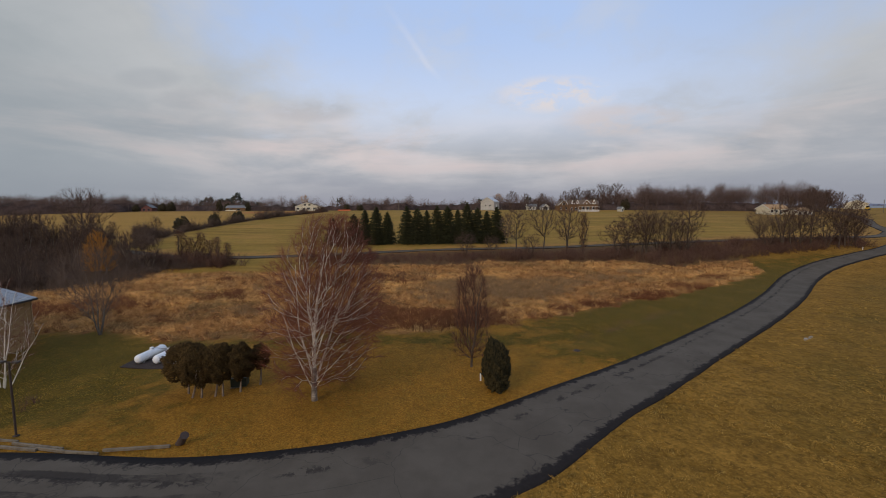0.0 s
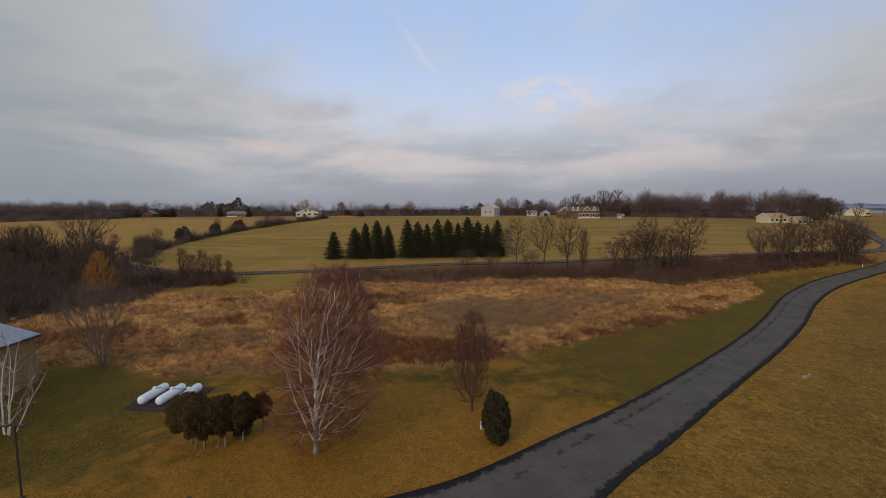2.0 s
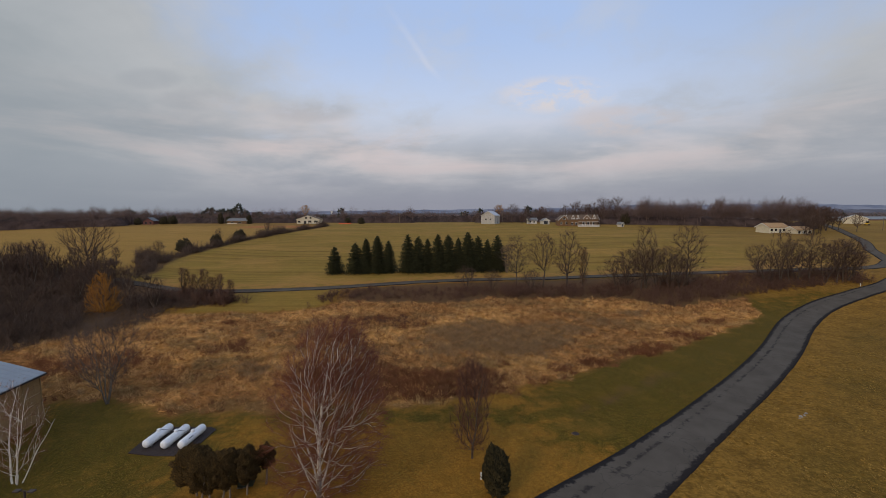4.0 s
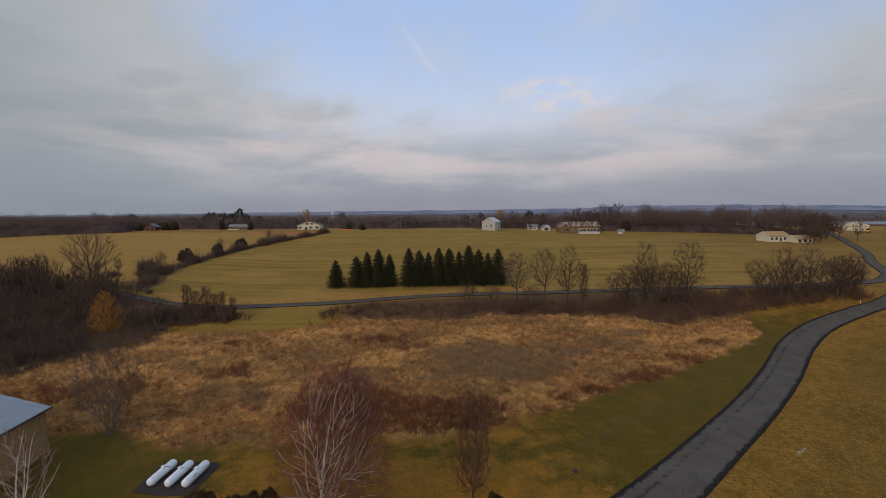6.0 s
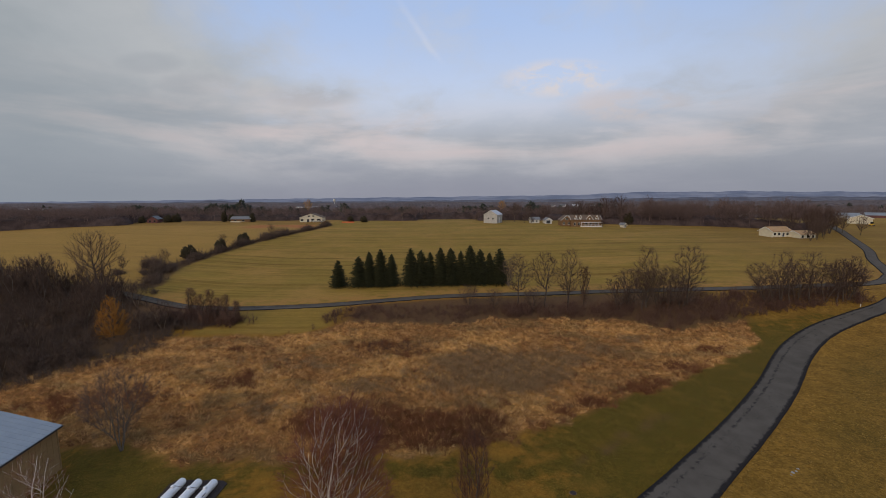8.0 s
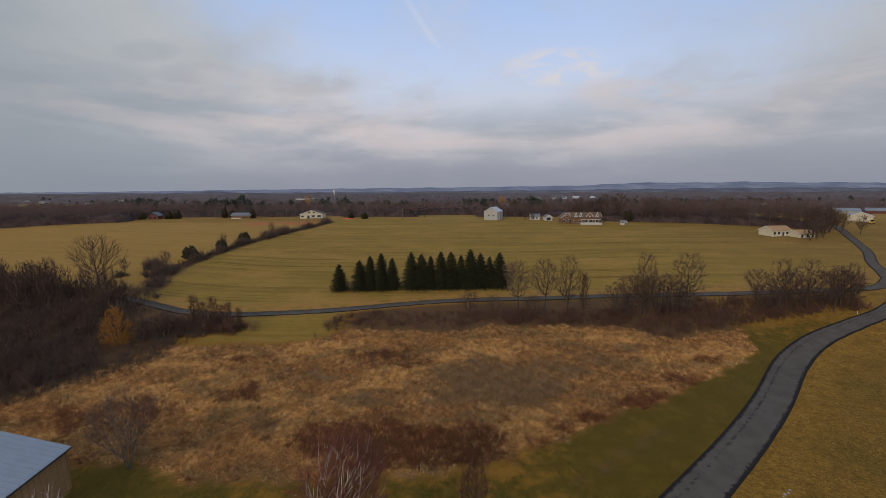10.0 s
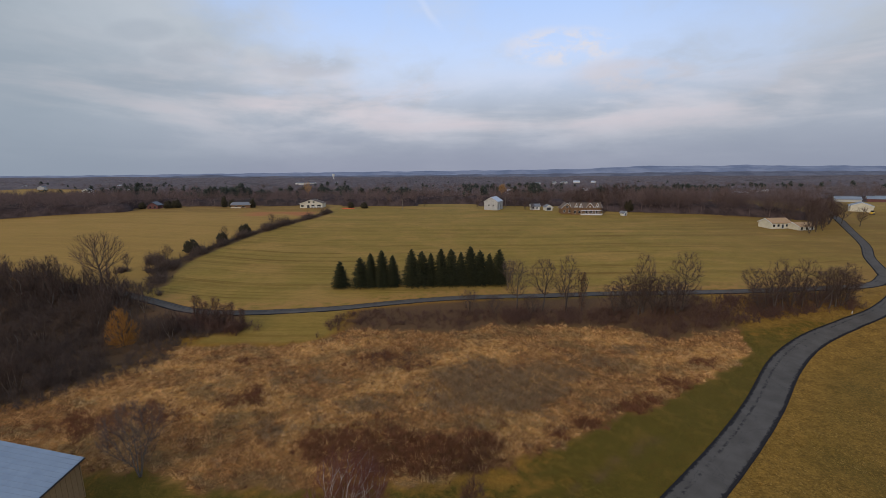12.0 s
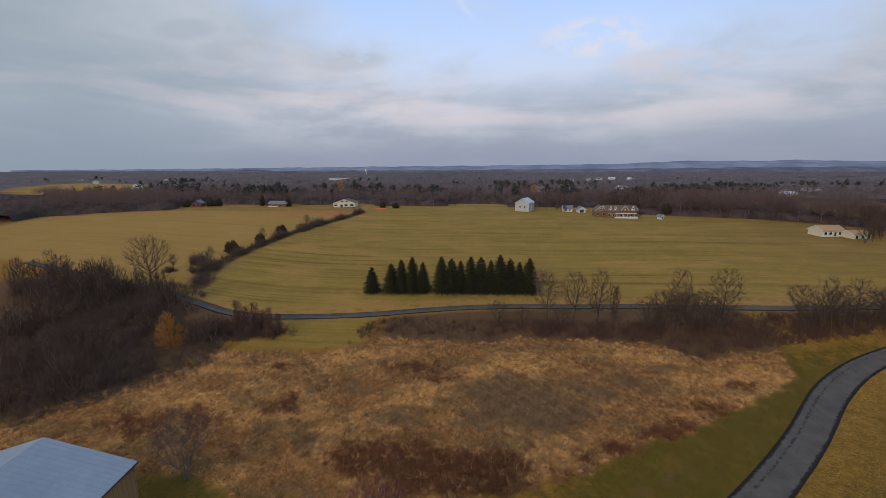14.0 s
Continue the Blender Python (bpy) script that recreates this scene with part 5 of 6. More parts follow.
while len(near_woods) < n + 350:
    x = rs.uniform(104, 256)
    y = along(x, RIGHT_EDGE) + 2 + abs(rs.normal(0, 24))
    if woods_at(x, y) > 0.5:
        near_woods.append((x, y, rs.uniform(0.7, 1.25) * (0.8 if x < 140 else 1.0)))
n = len(near_woods)
while len(near_woods) < n + 230:
    x = rs.uniform(-400, -266)
    y = along(x, LEFT_EDGE) + 3 + 70 * rs.random() ** 1.3
    near_woods.append((x, y, rs.uniform(0.6, 1.0)))
for _ in range(170):
    near_woods.append((-350 - 130 * rs.random() ** 1.5, rs.uniform(165, 345), rs.uniform(0.5, 0.85)))
near_woods = [q for q in near_woods if line_gap([q[0]], [q[1]], ROAD_LINE)[0] > 4]
front = [q[1] < 372 or (q[0] > 100 and q[1] - along(q[0], RIGHT_EDGE) < 22) for q in near_woods]
scatter("woods_edge", "leafless trees along the edge of the woods", "woods", WOODS_EDGE, [q for q, f in zip(near_woods, front) if f], TWIG_WOODS, 16)
scatter("woods", "leafless brown woods behind the hay field", "woods", WOODS_NEAR, [q for q, f in zip(near_woods, front) if not f], TWIG_WOODS, 6)
while len(far_woods) < 2500:
    y = 480 + 800 * rs.random() ** 1.4
    x = rs.uniform(-1.25, 1.25) * y
    if woods_at(x, y) < 0.5 or (250 < x < 560 and 280 < y < 560):
        continue
    far_woods.append((x, y, rs.uniform(0.8, 1.35)))
while len(tops) < 6500:
    y = 620 + 2300 * rs.random() ** 1.7
    x = rs.uniform(-1.2, 1.2) * y
    if woods_at(x, y) > 0.5 and not (250 < x < 560 and 280 < y < 560):
        tops.append((x, y, rs.uniform(0.8, 1.5)))
scatter("distant_treetops", "winter treetops rising from the far woods", "woods", TREETOPS, tops, TWIG_HAZED, 17)
scatter("distant_woods", "leafless woods reaching towards the horizon", "woods", WOODS_FAR, far_woods, TWIG_WOODS, 7)
pines = []
for cx, cy, k in ((-252, 450, 30), (-126, 640, 22), (-214, 700, 16), (-570, 700, 22), (300, 650, 34), (90, 480, 14), (484, 900, 24), (-420, 560, 8), (120, 620, 14), (190, 560, 10), (60, 700, 12), (-560, 700, 14), (-760, 900, 20), (-90, 640, 14), (330, 760, 16), (480, 900, 20), (-300, 800, 14), (30, 980, 20), (200, 1100, 24), (-900, 1150, 24), (700, 1000, 20)):
    for _ in range(k):
        pines.append((cx + rs.normal(0, 9 + cy * 0.03) * rs.choice((0.3, 1.0, 1.8)), cy + rs.normal(0, 16), rs.uniform(0.75, 1.35)))
for _ in range(150):
    cy = 430 + 1100 * rs.random() ** 1.2
    cx = rs.uniform(-1.2, 1.2) * cy
    if woods_at(cx, cy) > 0.5:
        pines.append((cx, cy, rs.uniform(0.7, 1.3)))
pine_kinds = []
for i in range(3):
    pine_kinds.append(leafy_crown([(0, 0, 9, 2.6, 2.6, 4.5), (1.2, 0.4, 11.5, 1.8, 1.8, 2.2), (-1.4, -0.3, 7, 1.9, 1.9, 2.4)], 80, 1.9, 50 + i, 0.3, 0.25))
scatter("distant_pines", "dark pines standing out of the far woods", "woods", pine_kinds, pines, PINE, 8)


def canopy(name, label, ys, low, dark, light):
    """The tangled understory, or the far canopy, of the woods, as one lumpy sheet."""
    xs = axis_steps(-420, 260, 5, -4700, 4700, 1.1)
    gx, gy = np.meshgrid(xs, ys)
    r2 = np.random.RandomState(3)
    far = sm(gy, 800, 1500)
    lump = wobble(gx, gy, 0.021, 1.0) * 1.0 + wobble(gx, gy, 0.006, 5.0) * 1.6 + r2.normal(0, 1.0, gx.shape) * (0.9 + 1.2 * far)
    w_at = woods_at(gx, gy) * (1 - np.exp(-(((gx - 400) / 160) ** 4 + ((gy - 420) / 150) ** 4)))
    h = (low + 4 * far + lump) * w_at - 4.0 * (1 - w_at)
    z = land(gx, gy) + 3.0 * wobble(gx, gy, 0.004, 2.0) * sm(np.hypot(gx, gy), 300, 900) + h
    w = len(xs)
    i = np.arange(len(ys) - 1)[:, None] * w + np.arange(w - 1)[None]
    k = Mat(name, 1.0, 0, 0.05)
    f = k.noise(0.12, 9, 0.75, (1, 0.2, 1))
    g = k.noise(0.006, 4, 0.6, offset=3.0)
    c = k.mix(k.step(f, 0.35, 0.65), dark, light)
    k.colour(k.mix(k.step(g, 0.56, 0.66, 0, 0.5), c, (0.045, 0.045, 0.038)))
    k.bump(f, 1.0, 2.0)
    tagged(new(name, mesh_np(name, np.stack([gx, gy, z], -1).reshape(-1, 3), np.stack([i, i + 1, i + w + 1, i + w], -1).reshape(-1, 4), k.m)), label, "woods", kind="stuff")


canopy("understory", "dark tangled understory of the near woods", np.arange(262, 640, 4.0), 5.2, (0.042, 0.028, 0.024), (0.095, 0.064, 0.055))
# paler and greyer than the understory: distance haze put into both tones
canopy("hazed_far_canopy", "distant brown winter tree canopy paled with haze", np.geomspace(636, 4700, 110), 4.5, (0.085, 0.066, 0.063), (0.175, 0.14, 0.134))


def hills():
    """Low hills on the horizon, with distance haze put into their blue-grey colours."""
    hill, ridge = Mat("haze_tinted_hills", 1.0, 0, 0.0), Mat("haze_tinted_ridge", 1.0, 0, 0.0)
    # haze is in the base colours: bluer and paler on the farther hills
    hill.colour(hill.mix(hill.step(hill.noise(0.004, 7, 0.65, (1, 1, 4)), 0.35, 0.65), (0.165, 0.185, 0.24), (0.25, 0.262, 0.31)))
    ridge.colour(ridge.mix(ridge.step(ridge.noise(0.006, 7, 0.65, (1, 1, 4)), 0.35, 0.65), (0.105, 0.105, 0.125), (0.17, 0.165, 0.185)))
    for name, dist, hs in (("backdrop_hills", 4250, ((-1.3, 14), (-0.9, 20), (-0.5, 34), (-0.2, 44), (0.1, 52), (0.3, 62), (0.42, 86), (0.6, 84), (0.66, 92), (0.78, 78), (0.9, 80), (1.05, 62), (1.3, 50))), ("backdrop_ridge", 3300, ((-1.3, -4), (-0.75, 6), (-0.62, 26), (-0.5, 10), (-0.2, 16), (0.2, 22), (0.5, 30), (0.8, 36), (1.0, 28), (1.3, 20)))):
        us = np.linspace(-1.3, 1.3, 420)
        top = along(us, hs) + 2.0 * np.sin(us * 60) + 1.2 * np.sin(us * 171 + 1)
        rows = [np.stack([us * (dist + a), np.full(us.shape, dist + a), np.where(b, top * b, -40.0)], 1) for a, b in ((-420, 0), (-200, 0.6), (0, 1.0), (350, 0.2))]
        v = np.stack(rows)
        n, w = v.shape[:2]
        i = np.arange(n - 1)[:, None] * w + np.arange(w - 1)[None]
        tagged(new(name, mesh_np(name, v.reshape(-1, 3), np.stack([i, i + 1, i + w + 1, i + w], -1).reshape(-1, 4), (hill if dist > 4000 else ridge).m, True)), "low wooded hills on the horizon tinted blue-grey with haze", "hills", kind="structure")


hills()


# ---- buildings and fittings ----
WHITE_SIDING = plain("white_siding", (0.66, 0.62, 0.55), (0.53, 0.5, 0.44), 0.6, 0.6)
CREAM_SIDING = plain("cream_siding", (0.66, 0.6, 0.46), (0.55, 0.49, 0.36), 0.6, 0.65)
GREY_SIDING = plain("weathered_grey_boards", (0.5, 0.47, 0.42), (0.36, 0.34, 0.31), 0.8, 0.75)
BROWN_SIDING = plain("brown_siding", (0.2, 0.11, 0.05), (0.15, 0.08, 0.036), 0.8, 0.75)
RED_SIDING = plain("red_brown_siding", (0.16, 0.06, 0.05), (0.11, 0.045, 0.04), 0.8, 0.75)
TAN_STEEL = plain("tan_ribbed_steel", (0.33, 0.22, 0.11), (0.27, 0.18, 0.09), 0.5, 0.55)
TRIM_WHITE = plain("white_trim", (0.75, 0.74, 0.7), (0.62, 0.61, 0.58), 2.0, 0.55)
TRIM_DARK = plain("dark_trim", (0.03, 0.032, 0.035), (0.05, 0.05, 0.052), 2.0, 0.5)
ROOF_GREY = plain("grey_shingles", (0.2, 0.2, 0.2), (0.14, 0.14, 0.145), 1.2, 0.85)
ROOF_METAL = plain("pale_metal_roof", (0.29, 0.32, 0.35), (0.23, 0.26, 0.29), 0.12, 0.55, 0.1)
ROOF_BARN = plain("galvanised_roof", (0.5, 0.51, 0.53), (0.4, 0.41, 0.43), 0.4, 0.5, 0.2)
ROOF_DULL = plain("weathered_metal_roof", (0.24, 0.26, 0.28), (0.17, 0.19, 0.21), 0.12, 0.7, 0.1)
ROOF_TAN = plain("tan_shingles", (0.44, 0.27, 0.13), (0.33, 0.2, 0.1), 1.2, 0.85)
ROOF_BROWN = plain("brown_shingles", (0.16, 0.11, 0.075), (0.11, 0.075, 0.05), 1.2, 0.85)
GLASS_DARK = Mat("window_glass", 0.08, 0, 0.6).colour((0.015, 0.018, 0.02)).m
TANK_WHITE = plain("white_tank_paint", (0.82, 0.83, 0.84), (0.7, 0.71, 0.72), 0.7, 0.4, spec=0.5)
GRAVEL = plain("dark_wet_gravel", (0.026, 0.018, 0.016), (0.055, 0.038, 0.032), 3.0, 0.9, bump=0.8, own=False)
EARTH = plain("bare_earth", (0.19, 0.115, 0.055), (0.1, 0.06, 0.03), 3.0, 0.95, bump=0.6, own=False)
CONCRETE = plain("concrete", (0.35, 0.34, 0.32), (0.25, 0.24, 0.23), 3.0, 0.85)
TIMBER = plain("weathered_timber", (0.22, 0.18, 0.13), (0.11, 0.085, 0.06), 1.5, 0.85, bump=0.4)
DARK_WOOD = plain("dark_wood", (0.05, 0.035, 0.03), (0.08, 0.055, 0.045), 2.0, 0.8)
BRONZE = plain("dark_bronze_paint", (0.04, 0.028, 0.024), (0.06, 0.042, 0.035), 2.0, 0.5)
BOX_GREEN = plain("dark_green_enamel", (0.022, 0.03, 0.02), (0.032, 0.04, 0.027), 2.0, 0.5)
ORANGE_NET = plain("orange_barrier_net", (0.75, 0.16, 0.06), (0.6, 0.12, 0.05), 2.0, 0.7)
YELLOW = plain("yellow_paint", (0.75, 0.45, 0.04), (0.6, 0.36, 0.03), 2.0, 0.5)
PIPE_GREY = plain("grey_pipe", (0.2, 0.2, 0.21), (0.14, 0.14, 0.15), 3.0, 0.5, 0.5)


def gable_walls(w, d, he, hr):
    bm = bmesh.new()
    x, y = w / 2, d / 2
    pts = [(-x, -1.5), (x, -1.5), (x, he), (0, hr), (-x, he)]
    lo = [bm.verts.new((a, -y, b)) for a, b in pts]
    hi = [bm.verts.new((a, y, b)) for a, b in pts]
    bm.faces.new(lo)
    bm.faces.new(hi[::-1])
    for i in range(5):
        bm.faces.new((lo[i - 1], hi[i - 1], hi[i], lo[i])[::-1])
    bmesh.ops.recalc_face_normals(bm, faces=bm.faces)
    return bm


def roof_slope(w, d, he, hr, side, over=0.5, thick=0.18):
    """One slope of a gable roof whose ridge runs along y."""
    bm = bmesh.new()
    x, y = w / 2, d / 2 + over
    rise = (hr - he) / x
    prof = [(0, hr + 0.03), (side * (x + over), he - over * rise + 0.03), (side * (x + over), he - over * rise + thick), (0, hr + thick)]
    lo = [bm.verts.new((a, -y, b)) for a, b in prof]
    hi = [bm.verts.new((a, y, b)) for a, b in prof]
    bm.faces.new(lo)
    bm.faces.new(hi[::-1])
    for i in range(4):
        bm.faces.new((lo[i - 1], lo[i], hi[i], hi[i - 1]))
    bmesh.ops.recalc_face_normals(bm, faces=bm.faces)
    return bm


def opening(ob, name, face, u, z, w, h, half_w, half_d, frame_mat, pane_mat=None):
    """A framed window or door set on a wall: face f, b (gables), l, r (eave sides)."""
    put = {"f": lambda a, o: (a, -half_d - o), "b": lambda a, o: (-a, half_d + o), "r": lambda a, o: (half_w + o, a), "l": lambda a, o: (-half_w - o, -a)}[face]
    fr = bmesh.new()
    for a0, a1, z0, z1 in ((u - w / 2 - 0.12, u - w / 2, z, z + h), (u + w / 2, u + w / 2 + 0.12, z, z + h), (u - w / 2 - 0.12, u + w / 2 + 0.12, z - 0.12, z), (u - w / 2 - 0.12, u + w / 2 + 0.12, z + h, z + h + 0.14)):
        p, q = put(a0, -0.05), put(a1, 0.07)
        box(fr, min(p[0], q[0]), max(p[0], q[0]), min(p[1], q[1]), max(p[1], q[1]), z0, z1)
    f = part(name, fr, frame_mat, ob)
    p, q = put(u - w / 2, -0.05), put(u + w / 2, 0.03)
    part("pane" if name == "window" else "door_leaf", boxed(min(p[0], q[0]), max(p[0], q[0]), min(p[1], q[1]), max(p[1], q[1]), z, z + h), pane_mat or GLASS_DARK, f)


def house(name, label, x, y, turn, w, d, he, hr, wall, roof, openings=(), trim=TRIM_WHITE, over=0.5, z=None, chimney=None, category="house"):
    ob = thing(name, pose(x, y, gz(x, y) if z is None else z, 0, 0, turn), label, category)
    part("wall", gable_walls(w, d, he, hr), wall, ob)
    for s in (-1, 1):
        part("roof_slope", roof_slope(w, d, he, hr, s, over), roof, ob)
    # barge boards along the gables
    x2, rise = w / 2 + over, (hr - he) / (w / 2)
    for yy in (-d / 2 - over - 0.06, d / 2 + over):
        for s in (-1, 1):
            bm = bmesh.new()
            a = [(0, hr - 0.22), (s * x2, he - over * rise - 0.22), (s * x2, he - over * rise + 0.2), (0, hr + 0.2)]
            lo = [bm.verts.new((p, yy, q)) for p, q in a]
            hi = [bm.verts.new((p, yy + 0.06, q)) for p, q in a]
            bm.faces.new(lo)
            bm.faces.new(hi[::-1])
            for i in range(4):
                bm.faces.new((lo[i - 1], lo[i], hi[i], hi[i - 1]))
            bmesh.ops.recalc_face_normals(bm, faces=bm.faces)
            part("barge_board", bm, trim, ob)
    for kind, face, u, zz, ww, hh in openings:
        opening(ob, kind, face, u, zz, ww, hh, w / 2, d / 2, trim, None if kind == "window" else TRIM_DARK)
    if chimney:
        cx, cy, cz = chimney
        part("chimney", boxed(cx - 0.4, cx + 0.4, cy - 0.4, cy + 0.4, he, cz, 0.04), RED_SIDING, ob)
    return ob


# metal building beside the lawn; its near eave runs towards the road
eave_x, eave_y = -58.1, 53.5
W, D = 29.0, 42.0
fwd = Vector((math.sin(radians(7.3)), -math.cos(radians(7.3)), 0))
side_v = Vector((-math.cos(radians(7.3)), -math.sin(radians(7.3)), 0))
mid = Vector((eave_x, eave_y, 0)) + fwd * (D / 2 - 0.5) + side_v * (W / 2 - 0.5)
shed = thing("metal_building", Matrix.Translation((mid.x, mid.y, 0.1)) @ Matrix.Rotation(radians(7.3), 4, "Z"), "large tan steel building with a pale blue-grey metal roof", "building")
W2, D2, HE, HR = W - 1.0, D - 1.0, 5.75, 10.3
part("wall", gable_walls(W2, D2, HE, HR), TAN_STEEL, shed)
for s in (-1, 1):
    part("roof_slope", roof_slope(W2, D2, HE, HR, s, 0.5, 0.16), ROOF_METAL, shed)
x2, rise = W2 / 2 + 0.5, (HR - HE) / (W2 / 2)
for s in (-1, 1):
    part("gutter", boxed(s * x2 - 0.09, s * x2 + 0.09, -D2 / 2 - 0.5, D2 / 2 + 0.5, HE - 0.5 * rise - 0.12, HE - 0.5 * rise + 0.08), TRIM_DARK, shed, "dark eave gutter")
    part("corner_trim", boxed(s * W2 / 2 - 0.08, s * W2 / 2 + 0.08, D2 / 2 - 0.1, D2 / 2 + 0.06, -1.3, HE), TAN_STEEL, shed)
rib = mesh_np("wall_rib", *(lambda b: (b[0], b[1]))(tubes([(W2 / 2 + 0.01, 0, -1.3, W2 / 2 + 0.01, 0, HE - 0.35, 0.045, 0.045)], 4)), TAN_STEEL)
for i in range(45):
    r = child("wall_rib", rib, shed)
    r.location = (0, -D2 / 2 + 0.5 + i * 0.9, 0)
seam_a, seam_b = (W2 / 2 + 0.48, HE - 0.5 * rise + 0.17), (0, HR + 0.17)
seam = mesh_np("roof_rib", *tubes([(seam_a[0], 0, seam_a[1], seam_b[0], 0, seam_b[1], 0.03, 0.03)], 4), ROOF_METAL)
for i in range(46):
    r = child("roof_rib", seam, shed)
    r.location = (0, -D2 / 2 - 0.3 + i * 0.91, 0)

# houses along the crest
house("gable_house", "cream two-storey house with a wide low gable and deck", -126.6, 352, 6, 18.8, 13, 3.8, 7.0, CREAM_SIDING, ROOF_BROWN, [("window", "f", -7.4, 1.2, 2.2, 1.4), ("window", "f", 1.5, 1.2, 2.6, 1.6), ("door", "f", -2.4, 0.2, 2.0, 2.4), ("window", "f", 6.5, 1.2, 3.0, 1.6), ("window", "f", -1.5, 4.5, 1.6, 1.2), ("window", "f", 2.2, 4.5, 1.6, 1.2)], CREAM_SIDING)
deck = thing("deck", pose(-120.6, 343.4, gz(-120.6, 343.4), 0, 0, 6), "white railed timber deck in front of the house", "deck")
part("platform", boxed(-4.5, 4.5, -1.4, 1.4, 0.6, 0.8), TIMBER, deck)
for i in range(5):
    part("post", boxed(-4.4 + i * 2.2 - 0.07, -4.4 + i * 2.2 + 0.07, -1.38, -1.24, -0.4, 1.8), TRIM_WHITE, deck)
part("rail", boxed(-4.5, 4.5, -1.4, -1.28, 1.7, 1.82), TRIM_WHITE, deck)
house("barn_house", "weathered pale grey barn with a metal gable roof", 27.3, 334, -24, 11.2, 13, 6.6, 10.0, GREY_SIDING, ROOF_BARN, [("window", "f", -1.6, 3.0, 1.1, 1.2), ("window", "f", 2.2, 3.0, 1.1, 1.2), ("door", "r", 0.5, 0.1, 1.6, 4.2)], GREY_SIDING, 0.35, category="barn")
part("door_panel", boxed(5.62, 5.7, -1.6, 0.2, 0, 4.6), TRIM_WHITE, bpy.data.objects["barn_house"], "white side door")

farm = house("farmhouse", "long brown farmhouse with white trim and porch", 92.5, 309, 90, 9.5, 21.5, 4.9, 8.0, BROWN_SIDING, ROOF_BROWN, [("window", "l", u, 0.9, 1.3, 1.6) for u in (-8.2, -5.2)] + [("window", "l", u, 0.9, 1.5, 1.8) for u in (0, 3.5, 7)], TRIM_WHITE, chimney=(1.5, -4, 9.3))
for u, ww, hh in ((-7.6, 2.0, 3.2), (-4.2, 2.0, 3.2), (2.4, 5.2, 3.4), (7.6, 2.2, 3.4)):
    bm = bmesh.new()
    x0 = -4.85
    lo = [bm.verts.new((x0, -u + a, b)) for a, b in ((-ww / 2, 4.4), (ww / 2, 4.4), (ww / 2, 5.2), (0, 4.6 + hh), (-ww / 2, 5.2))]
    hi = [bm.verts.new((-0.5, v.co.y, v.co.z)) for v in lo]
    bm.faces.new(lo)
    bm.faces.new(hi[::-1])
    for i in range(5):
        bm.faces.new((lo[i - 1], hi[i - 1], hi[i], lo[i]))
    bmesh.ops.recalc_face_normals(bm, faces=bm.faces)
    dorm = part("dormer", bm, BROWN_SIDING, farm)
    for s in (-1, 1):
        rb = rod(bmesh.new(), (x0 - 0.1, -u + s * (ww / 2 + 0.2), 4.95), (x0 - 0.1, -u, 4.75 + hh), 0.17, 6)
        part("rake_trim", rb, TRIM_WHITE, dorm)
    part("pane", boxed(x0 - 0.06, x0 + 0.04, -u - 0.4, -u + 0.4, 4.7, 5.9), TRIM_WHITE, dorm)
part("porch_roof", boxed(-7.4, -4.7, -10.9, 4.2, 2.9, 3.1), TRIM_WHITE, farm)
part("porch_floor", boxed(-7.3, -4.7, -10.8, 4.2, -0.5, 0.35), TRIM_WHITE, farm)
for i in range(7):
    part("porch_post", boxed(-7.3, -7.12, -10.7 + i * 2.45 - 0.1, -10.7 + i * 2.45 + 0.1, 0.3, 3.0), TRIM_WHITE, farm)
part("porch_rail", boxed(-7.32, -7.2, -10.8, 4.2, 1.1, 1.25), TRIM_WHITE, farm)
house("farmhouse_wing", "brown gabled cottage with white trim beside the farmhouse", 79.3, 312, 0, 8.0, 9, 4.2, 7.6, BROWN_SIDING, ROOF_BROWN, [("window", "f", -2, 1.0, 1.3, 1.6), ("window", "f", 1.8, 1.0, 1.3, 1.6), ("window", "f", 0, 4.4, 1.8, 1.2)])
house("garage", "small white garage with an open dark bay", 69.3, 327, 8, 5.4, 6, 2.6, 4.4, WHITE_SIDING, ROOF_GREY, [("door", "f", -0.3, 0.1, 3.2, 2.3)], category="garage")
house("outbuilding", "long low white outbuilding with small windows", 59.8, 331, 94, 6.0, 6.6, 2.9, 4.6, WHITE_SIDING, ROOF_GREY, [("window", "l", -1.7, 1.0, 1.2, 1.1), ("window", "l", 1.2, 1.0, 1.2, 1.1)], category="shed")
house("garden_shed", "small white garden shed by the wood edge", 117.5, 300, 30, 2.6, 3.4, 2.0, 3.2, WHITE_SIDING, ROOF_GREY, [("door", "f", 0, 0.1, 1.0, 1.7)], category="shed")

ranch = house("ranch_house", "cream ranch house with tan roof and low wing", 187.5, 251.5, 99, 9, 12.5, 3.3, 5.6, CREAM_SIDING, ROOF_TAN, [("window", "l", u, 1.0, 1.5, 1.4) for u in (-4.6, -1.8, 3.6)] + [("door", "l", 1.0, 0.1, 1.3, 2.2), ("window", "f", 0, 1.0, 1.4, 1.3)])
part("lower_wall", boxed(-4.45, -4.2, -6, 1, -2.2, 0.0), WHITE_SIDING, ranch)
part("lower_window", boxed(-4.55, -4.4, -4, -1, -1.7, -0.3), GLASS_DARK, ranch)
house("ranch_wing", "lower cream wing of the ranch house with a tan roof", 198.5, 246.5, 102, 8, 10.5, 3.0, 4.8, CREAM_SIDING, ROOF_TAN, [("window", "l", u, 0.9, 1.5, 1.6) for u in (-3.6, 0, 3.6)], z=gz(198, 246) - 0.9)
